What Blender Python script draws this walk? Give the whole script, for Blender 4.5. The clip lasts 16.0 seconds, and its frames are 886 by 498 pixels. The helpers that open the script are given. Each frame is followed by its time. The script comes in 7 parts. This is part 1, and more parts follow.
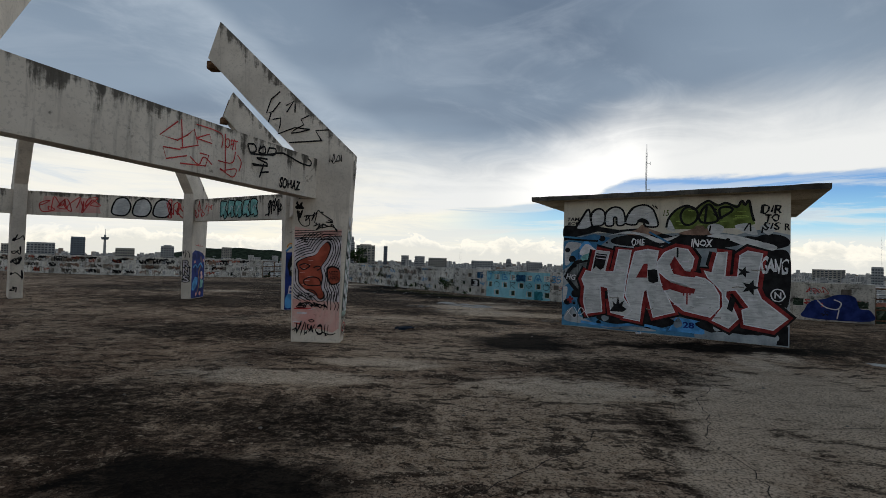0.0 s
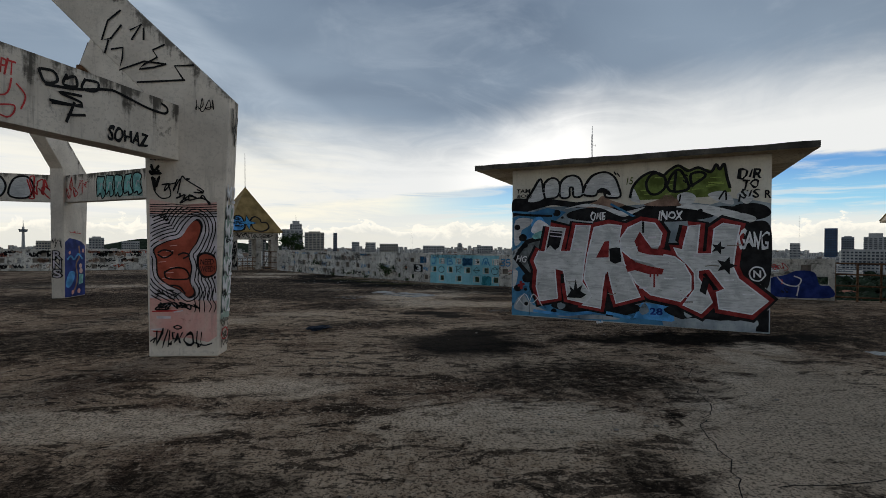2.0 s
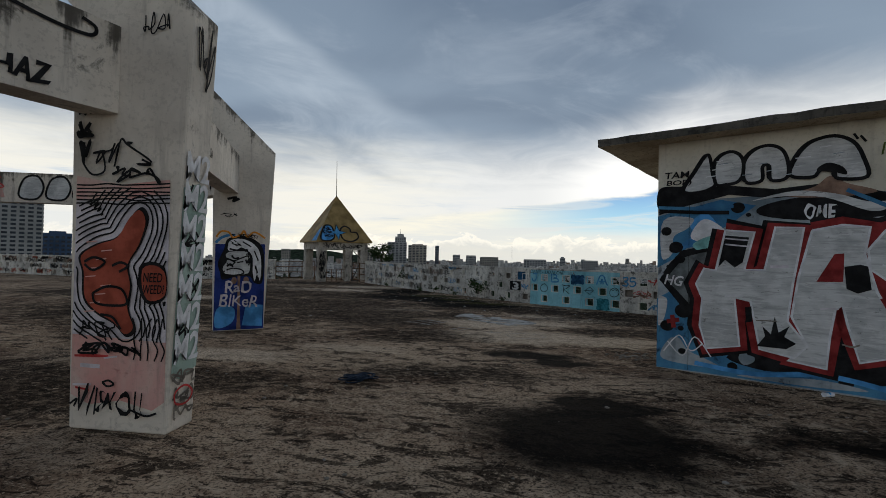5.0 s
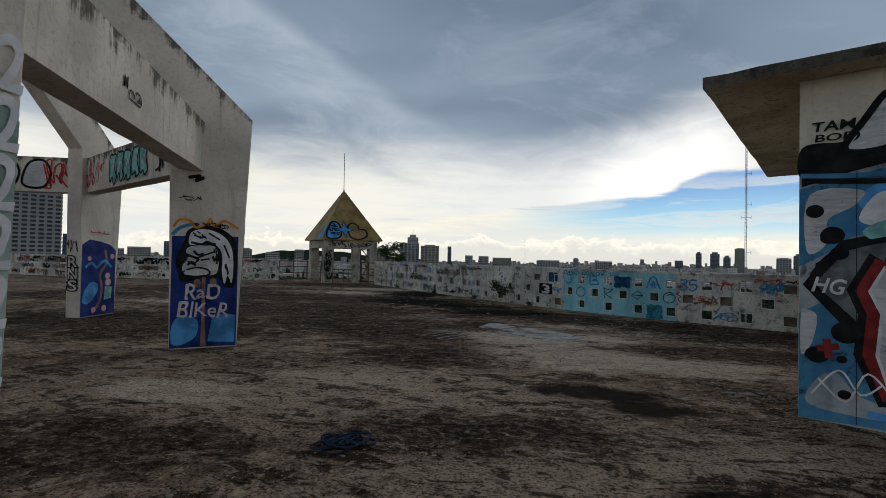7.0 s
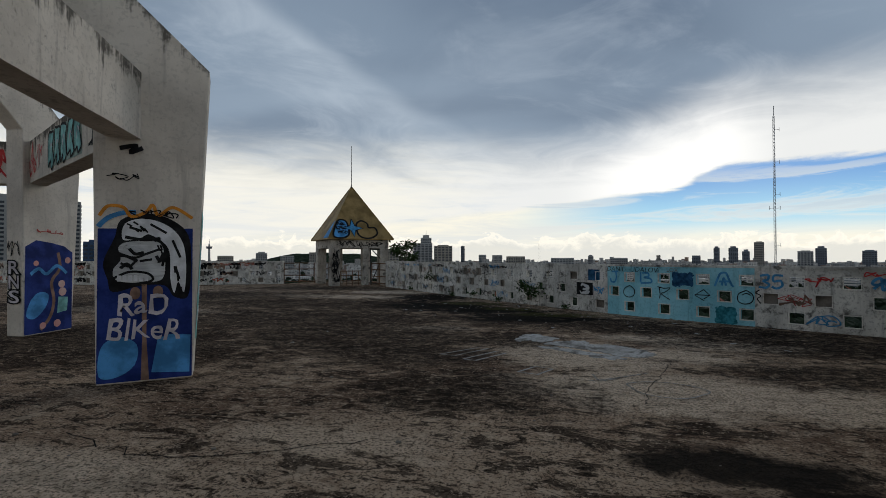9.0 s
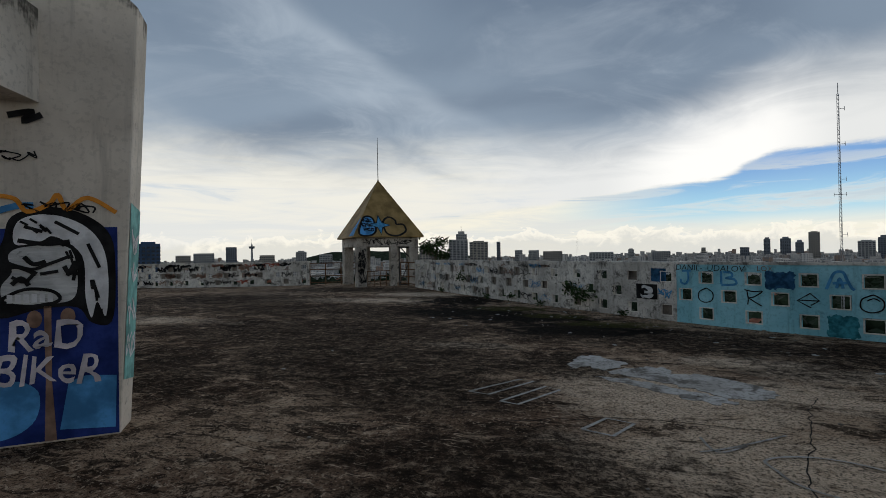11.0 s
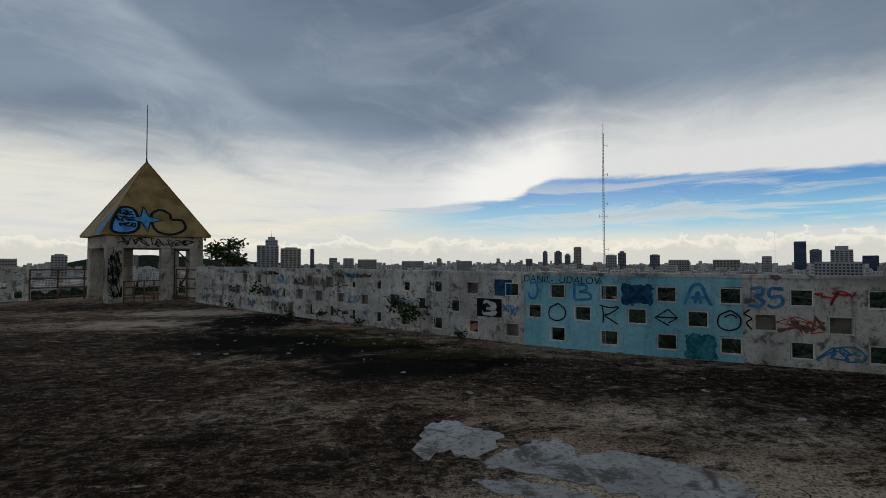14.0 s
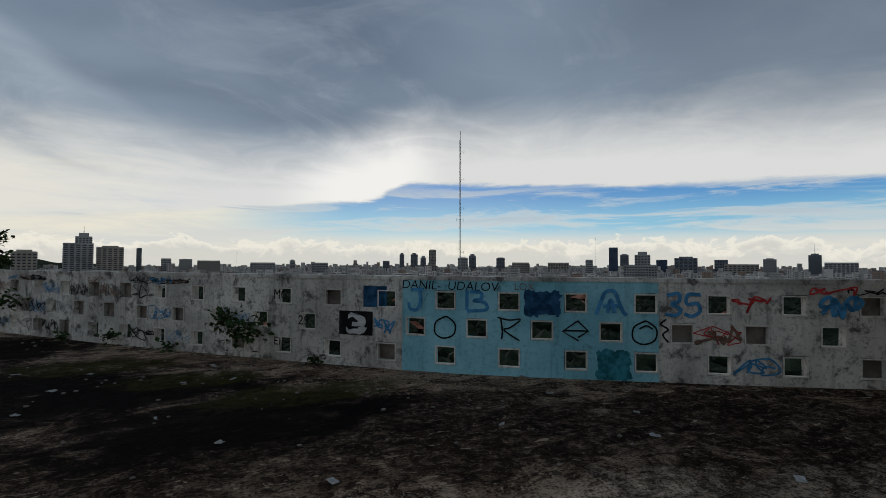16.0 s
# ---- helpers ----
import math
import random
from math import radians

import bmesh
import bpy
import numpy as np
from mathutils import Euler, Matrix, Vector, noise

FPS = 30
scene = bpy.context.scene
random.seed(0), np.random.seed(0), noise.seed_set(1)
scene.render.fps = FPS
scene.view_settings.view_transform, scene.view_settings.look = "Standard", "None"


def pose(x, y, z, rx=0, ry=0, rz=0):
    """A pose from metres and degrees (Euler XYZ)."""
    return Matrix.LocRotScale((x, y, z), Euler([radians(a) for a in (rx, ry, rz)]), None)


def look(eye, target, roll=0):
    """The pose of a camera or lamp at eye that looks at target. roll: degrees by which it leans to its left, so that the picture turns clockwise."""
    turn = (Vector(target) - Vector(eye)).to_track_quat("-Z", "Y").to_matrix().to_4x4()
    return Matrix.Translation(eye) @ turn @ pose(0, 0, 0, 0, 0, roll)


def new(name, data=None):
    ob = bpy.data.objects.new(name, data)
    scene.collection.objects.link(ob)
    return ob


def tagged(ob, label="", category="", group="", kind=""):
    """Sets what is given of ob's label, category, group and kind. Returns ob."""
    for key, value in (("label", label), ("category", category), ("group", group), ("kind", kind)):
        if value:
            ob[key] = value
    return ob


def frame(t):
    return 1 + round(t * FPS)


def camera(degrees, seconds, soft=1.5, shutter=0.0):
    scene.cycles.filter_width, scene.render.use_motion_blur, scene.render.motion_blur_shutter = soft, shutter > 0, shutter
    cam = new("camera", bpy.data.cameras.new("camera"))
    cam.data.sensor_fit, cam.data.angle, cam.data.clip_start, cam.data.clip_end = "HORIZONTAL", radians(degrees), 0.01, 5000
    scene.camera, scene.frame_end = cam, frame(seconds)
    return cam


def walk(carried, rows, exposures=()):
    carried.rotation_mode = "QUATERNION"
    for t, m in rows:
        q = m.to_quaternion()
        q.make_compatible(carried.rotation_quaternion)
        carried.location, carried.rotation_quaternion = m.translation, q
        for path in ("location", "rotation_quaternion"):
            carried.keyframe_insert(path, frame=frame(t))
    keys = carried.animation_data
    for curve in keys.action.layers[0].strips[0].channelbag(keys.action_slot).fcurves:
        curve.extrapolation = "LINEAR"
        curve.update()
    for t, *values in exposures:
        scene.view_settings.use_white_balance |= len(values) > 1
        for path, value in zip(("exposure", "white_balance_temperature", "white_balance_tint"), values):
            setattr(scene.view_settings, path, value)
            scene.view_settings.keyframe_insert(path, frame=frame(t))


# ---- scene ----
cam = camera(87.2, 16.0, 0.65)
EXPOSURES = [(0, 0.0), (9.0, 0.0), (12.5, -0.20), (16.0, -0.30)]
PATH = [
    (0, (0.874, -0.107, 1.657), (0.745, 1.889, 1.699), 1.6),
    (0.5, (1.008, 0.438, 1.636), (1.212, 2.428, 1.633), 1.0),
    (1, (1.101, 0.911, 1.618), (1.45, 2.88, 1.639), 1.0),
    (1.5, (1.24, 1.422, 1.597), (1.408, 3.414, 1.621), 0.7),
    (2, (1.277, 1.957, 1.581), (1.357, 3.955, 1.563), 0.3),
    (2.5, (1.333, 2.472, 1.561), (1.383, 4.471, 1.554), -0.3),
    (3, (1.411, 3.004, 1.575), (1.349, 5.003, 1.567), -0.6),
    (3.5, (1.403, 3.51, 1.566), (1.299, 5.507, 1.603), 0.7),
    (4, (1.425, 4.045, 1.533), (1.169, 6.028, 1.582), 0.4),
    (4.2, (1.431, 4.259, 1.545), (1.117, 6.233, 1.588), 1.2),
    (6.3, (0.952, 6.507, 1.55), (0.592, 8.474, 1.578), 1),
    (6.5, (0.881, 6.717, 1.492), (0.522, 8.684, 1.534), 0.9),
    (7, (0.774, 7.270, 1.473), (0.373, 9.229, 1.509), 1.1),
    (7.5, (0.601, 7.786, 1.448), (0.198, 9.745, 1.479), 0.7),
    (8, (0.493, 8.313, 1.409), (0.057, 10.265, 1.441), 0.5),
    (8.2, (0.421, 8.511, 1.348), (-0.019, 10.461, 1.395), 0.4),
    (10.3, (-0.027, 10.31, 1.502), (-0.548, 12.242, 1.509), -1.5),
    (10.5, (-0.062, 10.479, 1.472), (-0.61, 12.403, 1.48), -1.5),
    (11, (-0.125, 10.985, 1.465), (-0.729, 12.892, 1.486), -1.0),
    (11.5, (-0.245, 11.415, 1.453), (-0.82, 13.33, 1.493), -0.5),
    (12, (-0.329, 11.84, 1.44), (-0.785, 13.787, 1.492), -0.3),
    (12.5, (-0.412, 12.29, 1.448), (-0.72, 14.265, 1.496), 0.1),
    (13, (-0.51, 12.748, 1.449), (-0.615, 14.745, 1.498), 0.2),
    (13.5, (-0.528, 13.219, 1.42), (-0.48, 15.218, 1.469), 0.1),
    (14, (-0.51, 13.715, 1.422), (-0.338, 15.707, 1.47), -0.1),
    (14.5, (-0.502, 14.206, 1.414), (-0.201, 16.182, 1.47), -0.2),
    (15, (-0.423, 14.687, 1.391), (0.028, 16.634, 1.453), 0.0),
    (15.5, (-0.349, 15.17, 1.391), (0.264, 17.073, 1.454), 0.1),
    (16, (-0.293, 15.639, 1.399), (0.468, 17.488, 1.456), 0.2),
]
walk(cam, [(t, look(eye, target, roll)) for t, eye, target, roll in PATH], EXPOSURES)


# ---- node helpers ----
class Nodes:
    """Short hand for a node tree."""

    def __init__(self, tree):
        self.tree = tree
        tree.nodes.clear()

    def add(self, kind):
        return self.tree.nodes.new(kind)

    def put(self, socket, value):
        if isinstance(value, bpy.types.NodeSocket):
            self.tree.links.new(value, socket)
        elif isinstance(value, (tuple, list)) and len(value) == 3 and socket.type == "RGBA":
            socket.default_value = (*value, 1)
        else:
            socket.default_value = value

    def math(self, op, a, b=0.0, c=0.0, clamp=False):
        node = self.add("ShaderNodeMath")
        node.operation, node.use_clamp = op, clamp
        for socket, value in zip(node.inputs, (a, b, c)):
            self.put(socket, value)
        return node.outputs[0]

    def vec(self, op, a, b=(0, 0, 0)):
        node = self.add("ShaderNodeVectorMath")
        node.operation = op
        self.put(node.inputs[0], a)
        if op == "SCALE":
            self.put(node.inputs[3], b)
        else:
            self.put(node.inputs[1], b)
        return node.outputs["Value" if op in ("LENGTH", "DOT_PRODUCT") else "Vector"]

    def mix(self, f, a, b, blend="MIX"):
        node = self.add("ShaderNodeMix")
        node.data_type, node.blend_type = "RGBA", blend
        self.put(node.inputs[0], f), self.put(node.inputs[6], a), self.put(node.inputs[7], b)
        return node.outputs[2]

    def step(self, x, lo, hi, a=0.0, b=1.0):
        node = self.add("ShaderNodeMapRange")
        node.interpolation_type = "SMOOTHSTEP"
        for socket, value in zip(node.inputs, (x, lo, hi, a, b)):
            self.put(socket, value)
        return node.outputs[0]

    def noise(self, vector, scale, detail=5, rough=0.55, distort=0.0, offset=None):
        if offset is not None:
            vector = self.vec("ADD", vector, offset)
        node = self.add("ShaderNodeTexNoise")
        self.put(node.inputs["Vector"], vector)
        for key, value in (("Scale", scale), ("Detail", detail), ("Roughness", rough), ("Distortion", distort)):
            self.put(node.inputs[key], value)
        return node.outputs["Fac"]

    def split(self, v):
        node = self.add("ShaderNodeSeparateXYZ")
        self.put(node.inputs[0], v)
        return node.outputs

    def join(self, x, y, z):
        node = self.add("ShaderNodeCombineXYZ")
        for socket, value in zip(node.inputs, (x, y, z)):
            self.put(socket, value)
        return node.outputs[0]

    def place(self, kind="Object"):
        return self.add("ShaderNodeTexCoord").outputs[kind]


# ---- world: an evening overcast deck over a bright, partly blue horizon ----
SUN_AZ, SUN_EL = radians(20), radians(24)
world = bpy.data.worlds.new("sky")
scene.world = world
world.use_nodes = True
w = Nodes(world.node_tree)
way = w.place("Generated")
wx, wy, wz = w.split(way)
el = w.math("MULTIPLY", w.math("ARCSINE", wz), 57.2958)
az = w.math("MULTIPLY", w.math("ARCTAN2", wx, wy), 57.2958)
up = w.math("ADD", w.math("MAXIMUM", wz, 0.0), 0.10)
flat = w.join(w.math("DIVIDE", wx, up), w.math("DIVIDE", wy, up), 0.0)
swirl = w.noise(flat, 0.38, 3, 0.5, 0.9, (1.7, 4.1, 0))
soft = w.noise(flat, 0.62, 5, 0.55, 1.1)
wisps = w.noise(flat, 1.5, 7, 0.62, 1.4, (3, 8, 0))
thin = w.noise(w.join(w.math("MULTIPLY", az, 0.055), w.math("MULTIPLY", el, 0.50), 3.0), 1.0, 7, 0.62, 0.7)
puffs = w.noise(w.join(w.math("MULTIPLY", az, 0.42), w.math("MULTIPLY", el, 0.62), 7.0), 1.0, 8, 0.62, 0.5)
heaps = w.noise(w.join(w.math("MULTIPLY", az, 0.10), 0.0, 2.0), 1.0, 4, 0.6)


def off(x, size):
    """A noise turned into a shift of up to size either way."""
    return w.math("MULTIPLY", w.math("SUBTRACT", x, 0.5), 2.0 * size)


def total(*terms):
    out = terms[0]
    for term in terms[1:]:
        out = w.math("ADD", out, term)
    return out


sky = w.add("ShaderNodeTexSky")
sky.sky_type, sky.sun_disc, sky.sun_elevation, sky.sun_rotation, sky.dust_density = "NISHITA", False, SUN_EL, SUN_AZ, 0.6
clear = w.vec("SCALE", sky.outputs[0], 0.075)
clear = w.mix(0.85, clear, w.mix(w.step(el, 9.0, 4.0), (0.045, 0.285, 0.70), (0.25, 0.62, 0.88)))
# the lower rim of the bright cloud bank, under which the sky opens
rim = total(6.5, w.math("MULTIPLY", w.math("MINIMUM", az, 17.0), 0.105), w.step(az, 13.0, 19.4, 0.0, 1.7),
            w.math("MULTIPLY", w.math("MAXIMUM", w.math("SUBTRACT", az, 24.0), 0.0), -0.04), off(thin, 0.9), off(puffs, 0.25))
under = w.math("SUBTRACT", rim, el)
gap = w.math("MULTIPLY", w.step(under, -0.15, 0.75), w.math("MULTIPLY", w.step(az, -9, 13), w.step(az, 110, 80)))
gap = w.math("MULTIPLY", gap, w.step(el, 1.6, 4.6))
streaks = w.math("MULTIPLY", w.step(thin, 0.46, 0.62), w.step(el, 9.6, 7.6, 0.20, 0.95))
open_blue = w.math("MULTIPLY", gap, w.math("SUBTRACT", 1.0, w.math("MULTIPLY", streaks, 0.85)))
band = w.mix(w.step(thin, 0.38, 0.62), (0.99, 0.945, 0.80), (0.82, 0.83, 0.79))
band = w.mix(w.math("MULTIPLY", w.step(thin, 0.52, 0.64), w.math("MULTIPLY", w.step(el, 3.0, 6.0), w.step(el, 9.5, 7.5))), band, (0.58, 0.67, 0.74))
low = w.mix(open_blue, band, clear)
# heaped clouds along the horizon
heap_top = total(2.3, off(heaps, 3.0), off(puffs, 2.6))
heap = w.step(w.math("SUBTRACT", heap_top, el), -0.05, 0.30)
heap_colour = w.mix(w.step(w.math("SUBTRACT", heap_top, el), 1.6, 0.2), (0.77, 0.765, 0.71), (1.07, 1.02, 0.89))
low = w.mix(w.math("MULTIPLY", heap, 0.80), low, heap_colour)
# the cloud bank above the rim, glowing where it hides the sun
bank = w.math("MULTIPLY", w.step(under, 0.55, -0.10), w.math("SUBTRACT", 1.0, w.step(az, 95, 120)))
bank = w.math("MULTIPLY", bank, w.step(az, -20, 0, 0.45, 1.0))
lobe = w.math("MULTIPLY", w.step(az, 0, 10), w.step(az, 24, 17))
low = w.mix(bank, low, w.mix(lobe, (0.86, 0.87, 0.86), (1.08, 1.07, 1.04)))
# the grey deck overhead and its lower edge
edge_at = total(10.2, w.step(az, 3.0, 20.0, 0.0, 4.3), w.step(az, 46, 66, 0.0, -2.0), off(soft, 3.2), off(wisps, 1.8))
rise = w.math("SUBTRACT", el, edge_at)
deck = w.mix(w.step(swirl, 0.36, 0.62), (0.140, 0.192, 0.272), (0.250, 0.325, 0.42))
deck = w.mix(w.math("MULTIPLY", w.step(soft, 0.44, 0.70), 0.55), deck, (0.30, 0.372, 0.462))
deck = w.mix(w.math("MULTIPLY", w.step(wisps, 0.50, 0.74), 0.42), deck, (0.37, 0.435, 0.52))
deck = w.mix(w.math("MULTIPLY", w.math("MULTIPLY", w.step(total(az, off(soft, 14.0)), 32, 50), w.step(az, 100, 75)), 0.60), deck, (0.135, 0.178, 0.240))
across = total(el, -13.4, w.math("MULTIPLY", w.math("ADD", az, 10.6), 0.50), off(soft, 3.0), off(wisps, 2.2))
ray = w.math("MULTIPLY", w.step(across, 2.8, 0.2), w.step(across, -9.0, -0.8))
ray = w.math("MULTIPLY", w.math("MULTIPLY", ray, w.step(az, -1.0, -10.0)), w.step(az, -75, -25))
deck = w.mix(w.math("MULTIPLY", ray, w.step(wisps, 0.30, 0.62, 0.30, 0.72)), deck, (0.47, 0.545, 0.63))
deck = w.mix(w.math("MULTIPLY", w.step(el, 30, 11), 0.34), deck, (0.36, 0.44, 0.53))
whole = w.mix(w.step(rise, -2.6, 6.0), low, deck)
whole = w.mix(w.step(el, -0.4, -1.2), whole, (0.16, 0.18, 0.19))
background = w.add("ShaderNodeBackground")
w.put(background.inputs["Color"], whole)
w.put(background.inputs["Strength"], 1.0)
w.tree.links.new(background.outputs[0], w.add("ShaderNodeOutputWorld").inputs[0])

sun = new("sun", bpy.data.lights.new("sun", "SUN"))
sun.data.energy, sun.data.angle, sun.data.color = 0.5, radians(25), (1.0, 0.95, 0.86)
sun.matrix_world = look((0, 0, 60), (-60 * math.sin(SUN_AZ), -60 * math.cos(SUN_AZ), 60 - 60 * math.tan(SUN_EL)))


# ---- materials ----
def material(name):
    m = bpy.data.materials.new(name)
    m.use_nodes = True
    n = Nodes(m.node_tree)
    shader = n.add("ShaderNodeBsdfPrincipled")
    n.tree.links.new(shader.outputs[0], n.add("ShaderNodeOutputMaterial").inputs[0])
    return m, n, shader


def bump(n, shader, height, strength, distance=0.01):
    node = n.add("ShaderNodeBump")
    n.put(node.inputs["Height"], height)
    n.put(node.inputs["Strength"], strength), n.put(node.inputs["Distance"], distance)
    n.tree.links.new(node.outputs[0], shader.inputs["Normal"])


def plain(name, colour, rough=0.6, metal=0.0, wear=0.25, scale=6.0):
    """Paint, metal or leaf with two scales of variation."""
    m, n, s = material(name)
    p = n.place()
    big, fine = n.noise(p, scale, 4), n.noise(p, scale * 9, 4, 0.6, 0, (5, 5, 5))
    dark = tuple(c * (1 - wear) for c in colour)
    pale = tuple(min(1, c * (1 + wear * 0.5) + 0.02 * wear) for c in colour)
    c = n.mix(n.step(big, 0.35, 0.65), dark, pale)
    c = n.mix(n.math("MULTIPLY", n.step(fine, 0.5, 0.7), 0.35), c, tuple(v * 0.7 for v in colour))
    n.put(s.inputs["Base Color"], c)
    n.put(s.inputs["Roughness"], n.math("ADD", rough - 0.1, n.math("MULTIPLY", fine, 0.2)))
    n.put(s.inputs["Metallic"], metal)
    n.put(s.inputs["Specular IOR Level"], 0.10)
    bump(n, s, fine, 0.15)
    return m


def rendered_wall(name, pale, dirty, mould, grime=0.5, streaks=1.0, top=None, pitch=0.0, pits=0.5):
    """Painted cement render: soft blotches, run-down streaks, black mould and pits."""
    m, n, s = material(name)
    p = n.place()
    x, y, z = n.split(p)
    blot = n.noise(p, 1.1, 5, 0.6, 0.3)
    fine = n.noise(p, 22, 5, 0.65)
    runs = n.noise(n.join(n.math("MULTIPLY", x, 7.0), n.math("MULTIPLY", y, 7.0), n.math("MULTIPLY", z, 0.7)), 1.0, 5, 0.65, 0.2)
    spots = n.noise(p, 3.6, 8, 0.72, 0.4, (9, 2, 4))
    c = n.mix(n.step(blot, 0.35, 0.68), pale, dirty)
    c = n.mix(n.math("MULTIPLY", n.step(runs, 0.52, 0.70), 0.6 * streaks), c, tuple(v * 0.45 for v in dirty))
    c = n.mix(n.math("MULTIPLY", n.step(spots, 0.66 - 0.16 * grime, 0.78 - 0.14 * grime), 0.85), c, mould)
    c = n.mix(n.math("MULTIPLY", n.step(fine, 0.53, 0.61), pits), c, tuple(v * 0.50 for v in dirty))
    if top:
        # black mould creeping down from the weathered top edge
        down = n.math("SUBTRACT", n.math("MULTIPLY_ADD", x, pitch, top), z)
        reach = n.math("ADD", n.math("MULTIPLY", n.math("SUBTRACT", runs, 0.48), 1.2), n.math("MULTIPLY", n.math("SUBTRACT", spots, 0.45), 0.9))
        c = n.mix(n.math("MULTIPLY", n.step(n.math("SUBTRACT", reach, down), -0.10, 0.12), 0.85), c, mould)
    n.put(s.inputs["Base Color"], c)
    n.put(s.inputs["Roughness"], 0.9)
    n.put(s.inputs["Specular IOR Level"], 0.12)
    bump(n, s, n.math("ADD", n.math("MULTIPLY", fine, 0.5), spots), 0.45, 0.012)
    return m


def brushed(name):
    """Silver spray paint rolled on in level strokes, rubbed through here and there."""
    m, n, s = material(name)
    p = n.place()
    x, y, z = n.split(p)
    level = n.noise(n.join(n.math("MULTIPLY", n.math("ADD", x, y), 3.2), 0.0, n.math("MULTIPLY", z, 26.0)), 1.0, 6, 0.65, 0.5)
    cloud = n.noise(p, 2.4, 5, 0.6, 0.5)
    flecks = n.noise(n.join(n.math("MULTIPLY", n.math("ADD", x, y), 6.0), 0.0, n.math("MULTIPLY", z, 15.0)), 1.3, 7, 0.75, 0.8, (4, 4, 4))
    c = n.mix(n.step(cloud, 0.38, 0.62), (0.40, 0.405, 0.41), (0.56, 0.565, 0.565))
    c = n.mix(n.math("MULTIPLY", n.step(level, 0.52, 0.62), 0.55), c, (0.28, 0.285, 0.29))
    c = n.mix(n.math("MULTIPLY", n.step(level, 0.46, 0.38), 0.50), c, (0.68, 0.68, 0.675))
    c = n.mix(n.math("MULTIPLY", n.step(flecks, 0.61, 0.65), 0.75), c, (0.15, 0.145, 0.14))
    n.put(s.inputs["Base Color"], c)
    n.put(s.inputs["Roughness"], 0.6)
    n.put(s.inputs["Specular IOR Level"], 0.15)
    bump(n, s, level, 0.2)
    return m


FRAME_WALL = rendered_wall("frame_render", (0.66, 0.60, 0.525), (0.50, 0.45, 0.39), (0.06, 0.054, 0.046), 0.34, 0.60, 3.77, 0.918, 0.22)
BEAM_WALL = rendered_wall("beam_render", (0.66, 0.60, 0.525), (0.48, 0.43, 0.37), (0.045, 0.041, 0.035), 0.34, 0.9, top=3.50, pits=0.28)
PARAPET_WALL = rendered_wall("parapet_render", (0.66, 0.635, 0.58), (0.36, 0.345, 0.315), (0.036, 0.033, 0.029), 1.0)
BLUE_WALL = rendered_wall("parapet_blue_paint", (0.30, 0.60, 0.68), (0.19, 0.45, 0.53), (0.06, 0.13, 0.15), 0.50, 0.7, pits=0.3)
HUT_WALL = rendered_wall("hut_render", (0.66, 0.62, 0.53), (0.52, 0.48, 0.40), (0.12, 0.11, 0.09), 0.15, 0.5, pits=0.2)
LIP = rendered_wall("pale_plaster_lip", (0.70, 0.67, 0.61), (0.50, 0.47, 0.42), (0.08, 0.07, 0.06), 0.5, 0.5)
TURRET_WALL = rendered_wall("turret_render", (0.52, 0.48, 0.42), (0.30, 0.27, 0.235), (0.04, 0.036, 0.03), 0.9)
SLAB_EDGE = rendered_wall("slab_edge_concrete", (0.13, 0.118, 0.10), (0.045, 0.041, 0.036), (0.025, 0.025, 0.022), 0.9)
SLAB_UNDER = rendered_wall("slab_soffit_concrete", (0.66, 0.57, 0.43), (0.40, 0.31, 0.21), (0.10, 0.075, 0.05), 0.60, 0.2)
RUST = plain("rusted_steel", (0.16, 0.085, 0.045), 0.8, 0.3, 0.5, 14)
DARK_METAL = plain("dark_metal", (0.05, 0.05, 0.05), 0.5, 0.6, 0.4, 12)
GALVANISED = plain("galvanised_steel", (0.30, 0.31, 0.33), 0.5, 0.6, 0.3, 3)
TAN_SHEET = plain("weathered_tan_sheet", (0.35, 0.24, 0.125), 0.55, 0.1, 0.30, 1.2)
GOLD = plain("faded_gold_sheet", (0.27, 0.18, 0.07), 0.55, 0.25, 0.35, 1.6)
BLACK = plain("black_spray_paint", (0.010, 0.010, 0.011), 0.7, 0, 0.3)
SILVER = brushed("silver_spray_paint")
RED = plain("dark_red_spray_paint", (0.22, 0.022, 0.022), 0.6, 0, 0.35)
BRIGHT_RED = plain("red_spray_line", (0.50, 0.05, 0.05), 0.6, 0, 0.3)
PINK = rendered_wall("faded_pink_paint", (0.60, 0.30, 0.27), (0.60, 0.47, 0.42), (0.34, 0.13, 0.12), 0.45, 0.8, pits=0.2)
TERRACOTTA = plain("brick_red_paint", (0.34, 0.075, 0.045), 0.7, 0, 0.3, 5)
LILAC = plain("pale_lilac_paint", (0.54, 0.50, 0.54), 0.75, 0, 0.3, 5)
NAVY = plain("navy_blue_paint", (0.012, 0.030, 0.17), 0.6, 0, 0.4, 4)
SKY_BLUE = plain("light_blue_paint", (0.07, 0.27, 0.56), 0.6, 0, 0.4, 4)
LETTER_BLUE = plain("letter_blue_paint", (0.06, 0.25, 0.47), 0.6, 0, 0.3, 8)
DEEP_BLUE = plain("deep_blue_patch", (0.015, 0.075, 0.16), 0.7, 0, 0.5, 8)
TEAL = plain("teal_paint", (0.20, 0.45, 0.43), 0.7, 0, 0.4, 6)
GREEN = plain("olive_green_paint", (0.115, 0.155, 0.035), 0.65, 0, 0.45, 4)
LIME = plain("lime_green_paint", (0.24, 0.32, 0.07), 0.65, 0, 0.4, 6)
